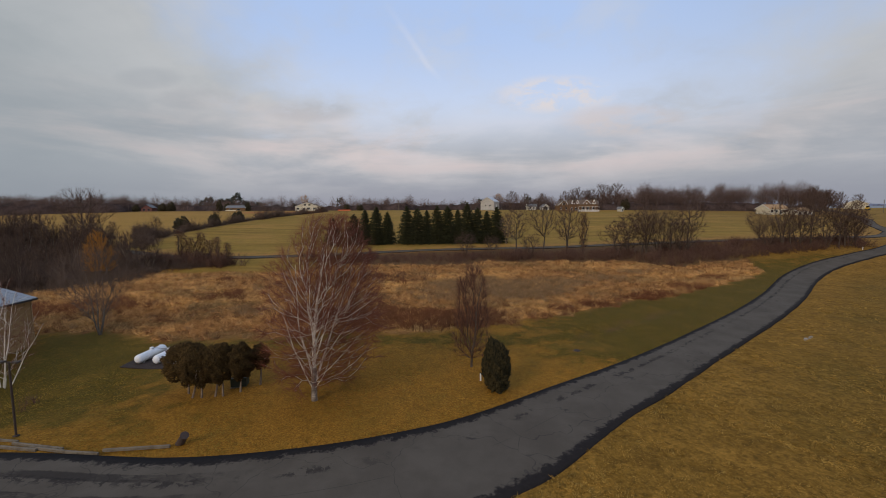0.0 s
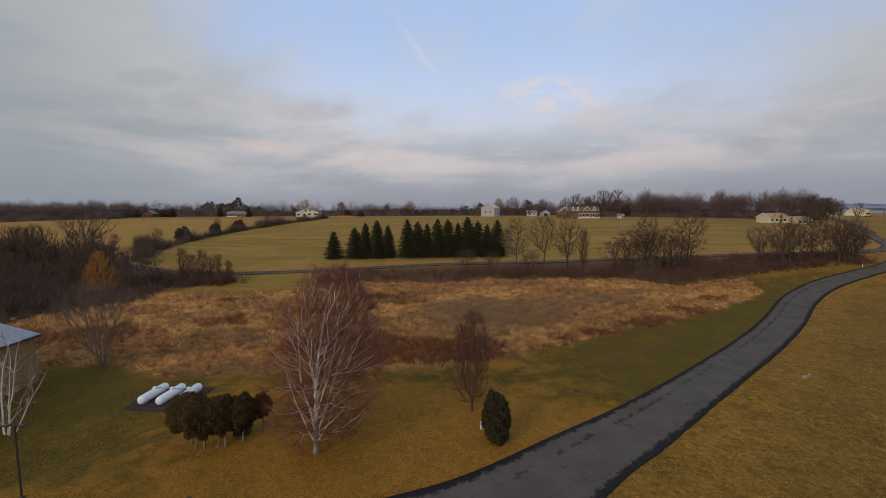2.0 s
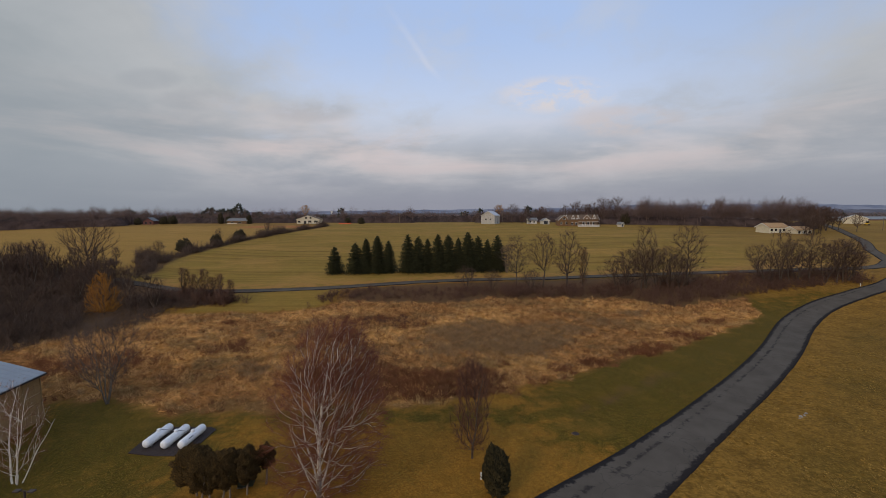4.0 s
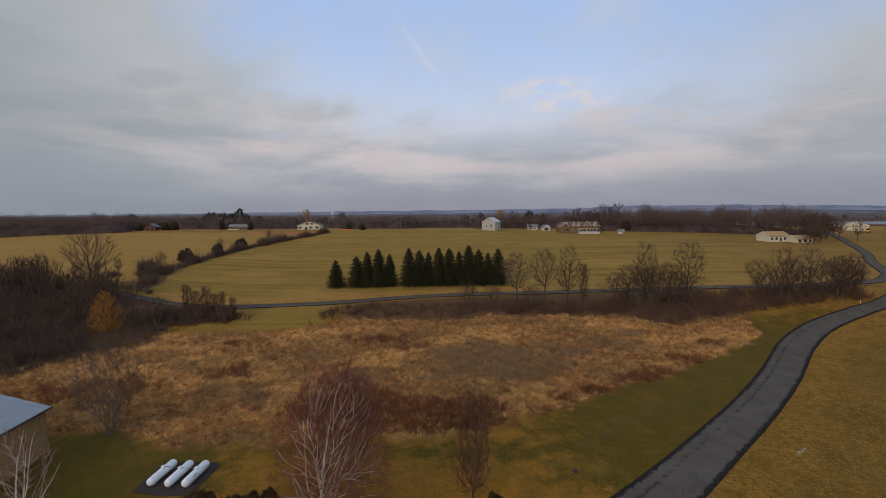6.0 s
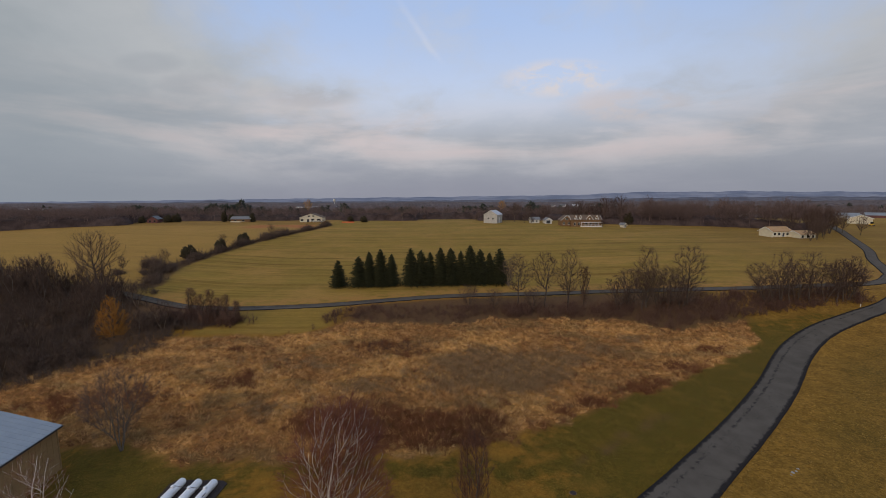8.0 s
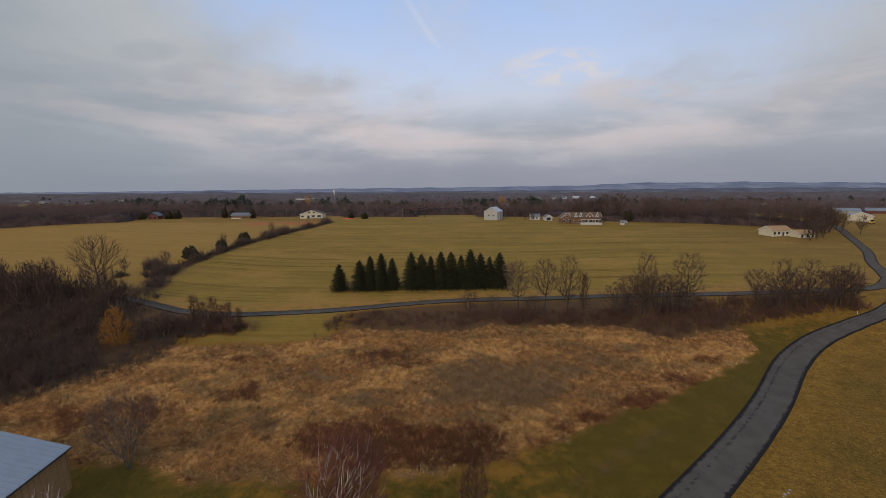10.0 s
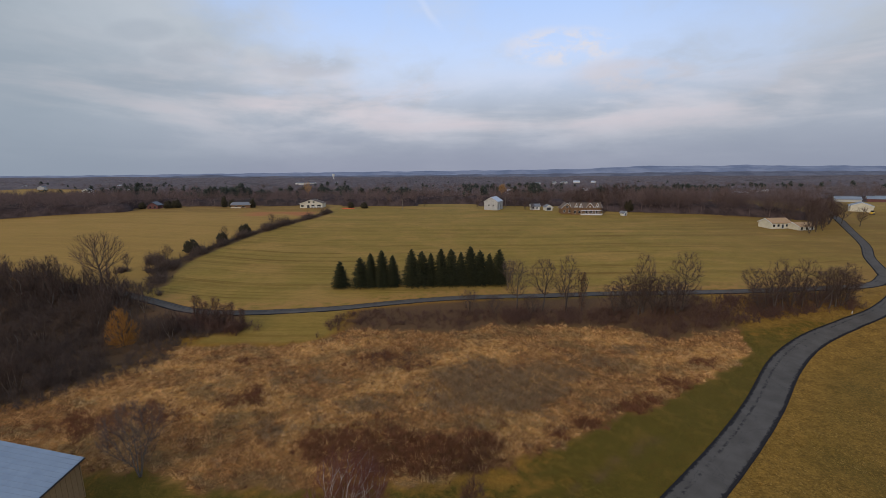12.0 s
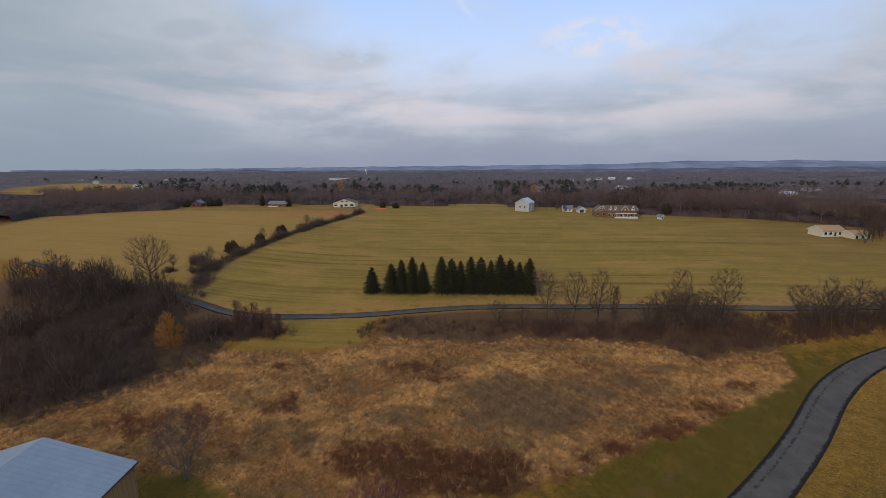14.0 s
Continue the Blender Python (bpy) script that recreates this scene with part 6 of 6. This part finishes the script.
house("low_house", "low house with a long grey roof and pale porch", -187, 349, 93, 9, 16, 2.9, 4.9, BROWN_SIDING, ROOF_GREY, [("window", "l", -4, 0.9, 2.0, 1.2), ("window", "l", 2.5, 0.9, 2.6, 1.2)], CREAM_SIDING)
part("porch_wall", boxed(-5.4, -5.2, -0.5, 8, -0.4, 1.1), CREAM_SIDING, bpy.data.objects["low_house"], "pale porch wall")
house("red_house", "small dark red house among cedars", -259, 341, 10, 8, 8, 3.4, 6.0, RED_SIDING, ROOF_GREY, [("window", "f", -1.8, 1.0, 1.2, 1.3), ("window", "f", 1.8, 1.0, 1.2, 1.3)], TRIM_DARK)
house("cream_barn", "large cream barn with a low gable front", 301, 322, -40, 13, 15, 3.8, 6.4, CREAM_SIDING, ROOF_DULL, (), TRIM_WHITE, category="barn")
for i, (x, y, turn, w, d) in enumerate(((402, 446, 62, 10, 20), (438, 446, 52, 12, 24), (500, 500, 60, 12, 26))):
    house("farm_shed", "long low farm shed with a pale metal roof", x, y, turn, w, d, 3.2, 5.8, RED_SIDING if i == 1 else GREY_SIDING, ROOF_DULL, (), TRIM_WHITE, category="shed")
tractor = thing("yellow_loader", pose(292, 303, gz(292, 303), 0, 0, 30), "small yellow loader parked before the cream barn", "vehicle")
part("body", boxed(-2, 1.2, -0.9, 0.9, 0.7, 1.7, 0.1), YELLOW, tractor)
part("cab", boxed(-0.8, 0.7, -0.8, 0.8, 1.7, 2.9, 0.1), GLASS_DARK, tractor)
for sx in (-1.3, 1.0):
    for sy in (-0.95, 0.95):
        part("wheel", rod(bmesh.new(), (sx, sy - 0.2, 0.55), (sx, sy + 0.2, 0.55), 0.55, 14), TRIM_DARK, tractor)
# scattered houses far off
for i, (x, y, turn, w, d, he, hr) in enumerate(((-1215, 1165, 20, 16, 20, 6, 10), (-1060, 1260, 60, 14, 18, 6, 10), (-1400, 1290, 40, 18, 24, 5, 9), (-1020, 1225, 10, 12, 16, 5, 8), (60, 720, 20, 30, 60, 6, 8), (130, 700, 70, 18, 30, 6, 9), (160, 830, 50, 20, 30, 5, 8), (95, 850, 30, 16, 26, 6, 9), (330, 720, 45, 14, 20, 6, 9), (420, 640, 15, 14, 18, 6, 9), (-560, 1500, 88, 30, 70, 7, 9), (-420, 1480, 88, 24, 60, 7, 9), (-260, 1600, 80, 20, 50, 6, 9), (270, 900, 20, 14, 22, 6, 9), (560, 800, 20, 16, 22, 6, 9), (-700, 900, 30, 12, 16, 5, 8), (330, 1330, 40, 12, 18, 10, 14), (385, 1390, 70, 12, 20, 10, 14), (290, 1290, 20, 10, 14, 10, 14), (430, 1360, 20, 10, 14, 10, 14), (230, 1240, 60, 10, 14, 10, 13), (-640, 780, 40, 12, 16, 9, 13), (-770, 830, 20, 14, 18, 9, 13))):
    house("distant_house", "white distant building among the woods", x, y, turn, w, d, he + 2, hr + 2, WHITE_SIDING if i % 3 else GREY_SIDING, ROOF_BARN if i % 2 else ROOF_GREY, (), TRIM_WHITE, category="building")
tower = thing("water_tower", pose(-700, 2300, gz(-700, 2300)), "pale water tower on the far horizon", "water tower")
part("tank", rod(bmesh.new(), (0, 0, 24), (0, 0, 38), 7, 16), WHITE_SIDING, tower)
part("stem", rod(bmesh.new(), (0, 0, -2), (0, 0, 25), 2.2, 12), WHITE_SIDING, tower)

# poles
for x, y, h, lab in ((-46, 331, 8.5, "grey wooden utility pole on the field edge"), (5.6, 402, 11, "grey wooden utility pole in front of the woods"), (38, 345, 9, "grey wooden utility pole beside the barn"), (262, 262, 8, "grey wooden utility pole beside the road")):
    p = thing("utility_pole", pose(x, y, gz(x, y), 0, 0, 20), lab, "utility pole", "utility poles")
    part("pole", rod(bmesh.new(), (0, 0, -0.5), (0, 0, h), 0.17, 8, 0.12), TIMBER, p)
    part("crossarm", boxed(-1.1, 1.1, -0.06, 0.06, h - 0.8, h - 0.65), TIMBER, p)
lamp = thing("lamp_post", pose(-34.7, 29.9, gz(-34.7, 29.9)), "dark bronze twin-head lamp post by the road", "lamp post")
part("pole", rod(bmesh.new(), (0, 0, -0.3), (0, 0, 6.1), 0.075, 8), BRONZE, lamp)
part("base", boxed(-0.16, 0.16, -0.16, 0.16, -0.3, 0.15, 0.03), BRONZE, lamp)
for s in (-1, 1):
    part("arm", rod(bmesh.new(), (0, 0, 6.0), (s * 0.45, 0.05, 6.05), 0.035, 6), BRONZE, lamp)
    part("lamp_head", boxed(min(s * 0.35, s * 0.85), max(s * 0.35, s * 0.85), -0.18, 0.2, 6.0, 6.14, 0.03), BRONZE, lamp)
post = thing("marker_post", pose(119.7, 124.6, gz(119.7, 124.6)), "short white marker post beside the road", "post")
part("stake", boxed(-0.06, 0.06, -0.06, 0.06, -0.3, 0.95, 0.015), TRIM_WHITE, post)
stake = thing("utility_stake", pose(2.45, 40.6, gz(2.45, 40.6)), "short white plastic utility stake beside the bush", "post")
part("stake", rod(bmesh.new(), (0, 0, -0.2), (0, 0, 0.85), 0.08, 8), TRIM_WHITE, stake)

# landscape timbers at the road's edge, with a leaning post
for i, (x, y, turn, ln, zz) in enumerate(((-36.2, 29.3, -6, 5.2, 0.12), (-31.4, 28.4, -8, 4.6, 0.12), (-29.6, 27.9, -9, 4.4, 0.1), (-27.2, 27.6, -4, 2.6, 0.1), (-33.5, 28.2, -6, 5.0, 0.1), (-23.6, 28.2, 8, 4.6, 0.14))):
    t = thing("landscape_timber", pose(x, y, gz(x, y) + zz, 0, 0, turn), "weathered squared timber lying along the road edge", "timber", "landscape timbers")
    part("timber", boxed(-ln / 2, ln / 2, -0.09, 0.09, -0.14, 0.08, 0.02), TIMBER, t)
barrel = thing("leaning_post", pose(-20.7, 28.9, gz(-20.7, 28.9) + 0.3, 20, 38, 0), "short dark wooden post leaning at the road edge", "post")
part("shaft", rod(bmesh.new(), (0, 0, -0.6), (0, 0, 0.75), 0.3, 12, 0.27), DARK_WOOD, barrel)
part("cap", rod(bmesh.new(), (0, 0, 0.75), (0, 0, 0.82), 0.31, 12), DARK_WOOD, barrel)

# gas tanks on their gravel pad
bm = bmesh.new()
ring = [(-39.6, 45.7), (-35.9, 45.2), (-32.5, 45.1), (-32.0, 46.0), (-31.9, 51.0), (-32.8, 51.6), (-39.4, 51.7), (-39.9, 50.7)]
top = [bm.verts.new((x, y, gz(x, y) + 0.07)) for x, y in ring]
bot = [bm.verts.new((x, y, gz(x, y) - 0.2)) for x, y in ring]
bm.faces.new(top)
for i in range(len(ring)):
    bm.faces.new((top[i - 1], bot[i - 1], bot[i], top[i]))
bmesh.ops.recalc_face_normals(bm, faces=bm.faces)
pad = thing("gravel_pad", pose(0, 0, 0), "dark gravel pad under the gas tanks", "gravel pad", kind="structure")
part("pad", bm, GRAVEL, pad)


def tank_shell(length, r):
    bm = bmesh.new()
    prof = [(-length / 2 + r * 0.75 * (1 - math.cos(a)), r * math.sin(a)) for a in np.linspace(0, math.pi / 2, 8)]
    prof += [(-p, q) for p, q in prof[::-1]]
    rings = [[bm.verts.new((q * math.cos(a), p, q * math.sin(a))) for a in np.arange(24) * 2 * math.pi / 24] for p, q in prof[1:-1]]
    for a, b in zip(rings, rings[1:]):
        for i in range(24):
            bm.faces.new((a[i - 1], a[i], b[i], b[i - 1]))
    for ring, p in ((rings[0], prof[0][0]), (rings[-1], prof[-1][0])):
        tip = bm.verts.new((0, p, 0))
        for i in range(24):
            bm.faces.new((ring[i - 1], ring[i], tip))
    bmesh.ops.recalc_face_normals(bm, faces=bm.faces)
    return bm


tank = thing("gas_tank", pose(-38.0, 48.7, gz(-38.0, 48.7) + 0.62, 0, 0, -1.5), "white horizontal gas tank on a dark gravel pad", "gas tank", "gas tanks")
part("shell", tank_shell(4.6, 0.53), TANK_WHITE, tank, smooth=True)
dome = part("dome", rod(bmesh.new(), (0, 0.15, 0.45), (0, 0.15, 0.72), 0.24, 14, 0.22), TANK_WHITE, tank)
part("dome_lid", rod(bmesh.new(), (0, 0.15, 0.72), (0, 0.15, 0.8), 0.25, 14, 0.12), TANK_WHITE, dome)
for yy in (-1.5, 1.5):
    part("saddle", boxed(-0.35, 0.35, yy - 0.12, yy + 0.12, -0.66, -0.42, 0.02), CONCRETE, tank)
part("lifting_lug", boxed(-0.04, 0.04, 1.4, 1.6, 0.48, 0.64), TANK_WHITE, tank)
copy_thing(tank, pose(-35.65, 48.55, gz(-35.65, 48.55) + 0.62, 0, 0, -1.5))
last = copy_thing(tank, pose(-33.45, 48.5, gz(-33.45, 48.5) + 0.62, 0, 0, -1.5))
part("label_bar", boxed(0.36, 0.44, -1.2, -0.4, 0.26, 0.36), TRIM_DARK, last, "dark lettering bar on the side")
pipe = thing("gas_pipe", pose(-38.0, 48.85, gz(-38.0, 48.7) + 1.19), "thin grey pipe linking the gas tanks", "pipe")
part("pipe_run", rod(rod(bmesh.new(), (0.1, 0.05, 0.12), (2.2, -0.1, 0.02), 0.035, 6), (2.2, -0.1, 0.05), (4.3, -0.15, 0.0), 0.035, 6), PIPE_GREY, pipe)
cab = thing("transformer_box", pose(-21.9, 39.6, gz(-21.9, 39.6), 0, 0, 10), "low dark green utility box under the evergreens", "utility box")
part("case", boxed(-0.75, 0.75, -0.5, 0.5, 0.1, 1.0, 0.04), BOX_GREEN, cab)
part("plinth", boxed(-0.8, 0.8, -0.55, 0.55, -0.2, 0.05), TIMBER, cab)

# litter and stones on the bank, a bare patch on the lawn
for i, (x, y, s) in enumerate(((46.2, 54.6, 0.28), (46.9, 54.9, 0.2), (45.6, 54.1, 0.16), (47.5, 55.4, 0.22))):
    st = thing("pale_stone", pose(x, y, gz(x, y) + s * 0.3, i * 20, 10, i * 50), "pale broken stone in the rough grass", "stone", "pale stones")
    bm = bmesh.new()
    bmesh.ops.create_icosphere(bm, subdivisions=1, radius=s)
    for v in bm.verts:
        v.co *= 0.8 + 0.35 * noise.random()
        v.co.z *= 0.6
    part("stone", bm, CONCRETE, st)
net = thing("orange_fence", pose(-92, 337, gz(-92, 337), 0, 0, 2), "bright orange safety netting at the field corner", "fence")
for i in range(4):
    part("net", boxed(-5 + i * 2.6, -5 + i * 2.6 + 2.4, -0.03, 0.03, 0.1, 0.95), ORANGE_NET, net)
for i in range(5):
    part("stake", boxed(-5.1 + i * 2.6 - 0.04, -5.1 + i * 2.6 + 0.04, -0.05, 0.05, -0.3, 1.05), TIMBER, net)

# drain inlet in the lawn swale
drain = thing("drain_inlet", pose(14.8, 49.7, gz(14.8, 49.7) + 0.02), "small open drain inlet with a bare earth rim in the lawn", "drain")
bm = bmesh.new()
outer = [bm.verts.new((math.cos(a) * 0.75, math.sin(a) * 0.6, -0.05)) for a in np.arange(16) * math.pi / 8]
inner = [bm.verts.new((math.cos(a) * 0.42, math.sin(a) * 0.34, 0.05)) for a in np.arange(16) * math.pi / 8]
well = [bm.verts.new((math.cos(a) * 0.36, math.sin(a) * 0.29, -0.1)) for a in np.arange(16) * math.pi / 8]
for i in range(16):
    bm.faces.new((outer[i - 1], outer[i], inner[i], inner[i - 1]))
    bm.faces.new((inner[i - 1], inner[i], well[i], well[i - 1]))
part("rim", bm, EARTH, drain, "bare earth and stone rim")
# solid disc in place of the hole; its dark colour stands for shade inside
part("hole_disc", rod(bmesh.new(), (0, 0, -0.12), (0, 0, 0.07), 0.4, 16), GRAVEL, drain, "dark disc standing in for the shaded opening")


# ---- grass ----
def sown(count, x0, x1, y0, y1, keep, seed):
    r = np.random.RandomState(seed)
    out = np.empty((0, 2))
    while len(out) < count:
        x, y = r.uniform(x0, x1, count * 2), r.uniform(y0, y1, count * 2)
        ok = r.random_sample(count * 2) < keep(x, y)
        out = np.concatenate([out, np.c_[x, y][ok]])
    return out[:count], r


def grass_material(name, dark, light, patches=None):
    """Blade colours that differ from tuft to tuft and, less, from blade to blade."""
    k = Mat(name, 0.9, 0, 0.1)
    f = k.math("ADD", k.math("MULTIPLY", k.attr("tone"), 0.7), k.math("MULTIPLY", k.island(), 0.3))
    c = k.mix(f, dark, light)
    if patches:
        tan = wet_patches(k)
        c = k.mix(tan, k.mix(f, *patches), c)
        c = k.mix(k.step(k.noise(0.09, 6, 0.65, (1, 2.0, 1), 41.0), 0.5, 0.62, 0, 0.6), c, k.mix(f, (0.16, 0.095, 0.04), (0.46, 0.3, 0.13)))
    k.colour(c)
    return k.m


STRAW = grass_material("straw_meadow_grass", (0.36, 0.165, 0.05), (1.0, 0.58, 0.22), ((0.22, 0.095, 0.034), (0.74, 0.39, 0.145)))
STALK = grass_material("grey_stalks", (0.15, 0.085, 0.04), (0.46, 0.28, 0.135))
RUSSET = grass_material("russet_stalks", (0.095, 0.034, 0.015), (0.29, 0.12, 0.052))
BANK_GRASS = grass_material("bank_grass", (0.12, 0.068, 0.013), (0.52, 0.31, 0.075))
LAWN_GRASS = grass_material("lawn_blades", (0.08, 0.052, 0.007), (0.36, 0.235, 0.045))


def tufts(name, label, places, r, blades, length, width, mat, spread=0.22, upright=0.9):
    """Bent grass in bunches that all lean one way."""
    n = len(places)
    k = np.repeat(np.arange(n), blades)
    bend = r.normal(0, 0.8, (n, 2))
    size = r.uniform(0.6, 1.4, n)
    p = places[k] + r.normal(0, spread, (len(k), 2)) * size[k][:, None]
    d = np.c_[bend[k] + r.normal(0, 0.55, (len(k), 2)), np.full(len(k), upright)]
    me = mesh_np(name, *spikes(np.c_[p, land(p[:, 0], p[:, 1]) - 0.03], d, length * size[k] * r.uniform(0.6, 1.2, len(k)), width), mat)
    tone = np.repeat(np.clip(0.5 + 0.5 * wobble(places[:, 0], places[:, 1], 0.9, 7.0) * 0.4 + r.normal(0, 0.3, n), 0, 1)[k], 4)
    at = me.attributes.new("tone", "FLOAT", "POINT")
    at.data.foreach_set("value", tone.astype(np.float32))
    tagged(new(name, me), label, "grass", kind="stuff")


def meadow(x, y):
    return sm(zones(x, y)["wet"], 0.76, 0.97)


p, r = sown(14000, -100, 88, 53, 126, lambda x, y: meadow(x, y) * (1 - 0.85 * russet_at(x, y)) * (1 - 0.75 * grey_at(x, y)), 1)
tufts("meadow_grass", "tangled straw-coloured grass of the wet meadow", p, r, 9, 0.9, 0.036, STRAW)
p, r = sown(3000, -60, 60, 60, 112, lambda x, y: meadow(x, y) * grey_at(x, y) * (1 - 0.8 * russet_at(x, y)), 7)
tufts("grey_stalks", "grey-brown dead stalks among the meadow straw", p, r, 14, 1.0, 0.03, STALK, 0.3, 1.3)
p, r = sown(3600, -95, 88, 53, 126, lambda x, y: zones(x, y)["wet"] * np.clip(russet_at(x, y) + 0.02, 0, 1), 2)
tufts("russet_weeds", "dead russet weed stalks in the wet meadow", p, r, 12, 1.0, 0.035, RUSSET, 0.35, 1.4)
p, r = sown(11500, 2, 85, 18, 80, lambda x, y: zones(x, y)["bank"] * sm(line_gap(x, y, ROAD_LINE), 0.1, 0.8) * np.exp(-((y - 20) / 34)), 3)
tufts("bank_grass", "short dry grass of the roadside bank", p, r, 8, 0.22, 0.03, BANK_GRASS, 0.15, 0.7)
p, r = sown(8000, -48, 40, 26, 62, lambda x, y: (1 - zones(x, y)["wet"]) * (1 - zones(x, y)["bank"]) * sm(line_gap(x, y, ROAD_LINE), 0.1, 0.5) * np.exp(-((y - 26) / 30)), 4)
tufts("lawn_grass", "short winter lawn blades, straw and green", p, r, 5, 0.14, 0.022, LAWN_GRASS, 0.2, 0.7)
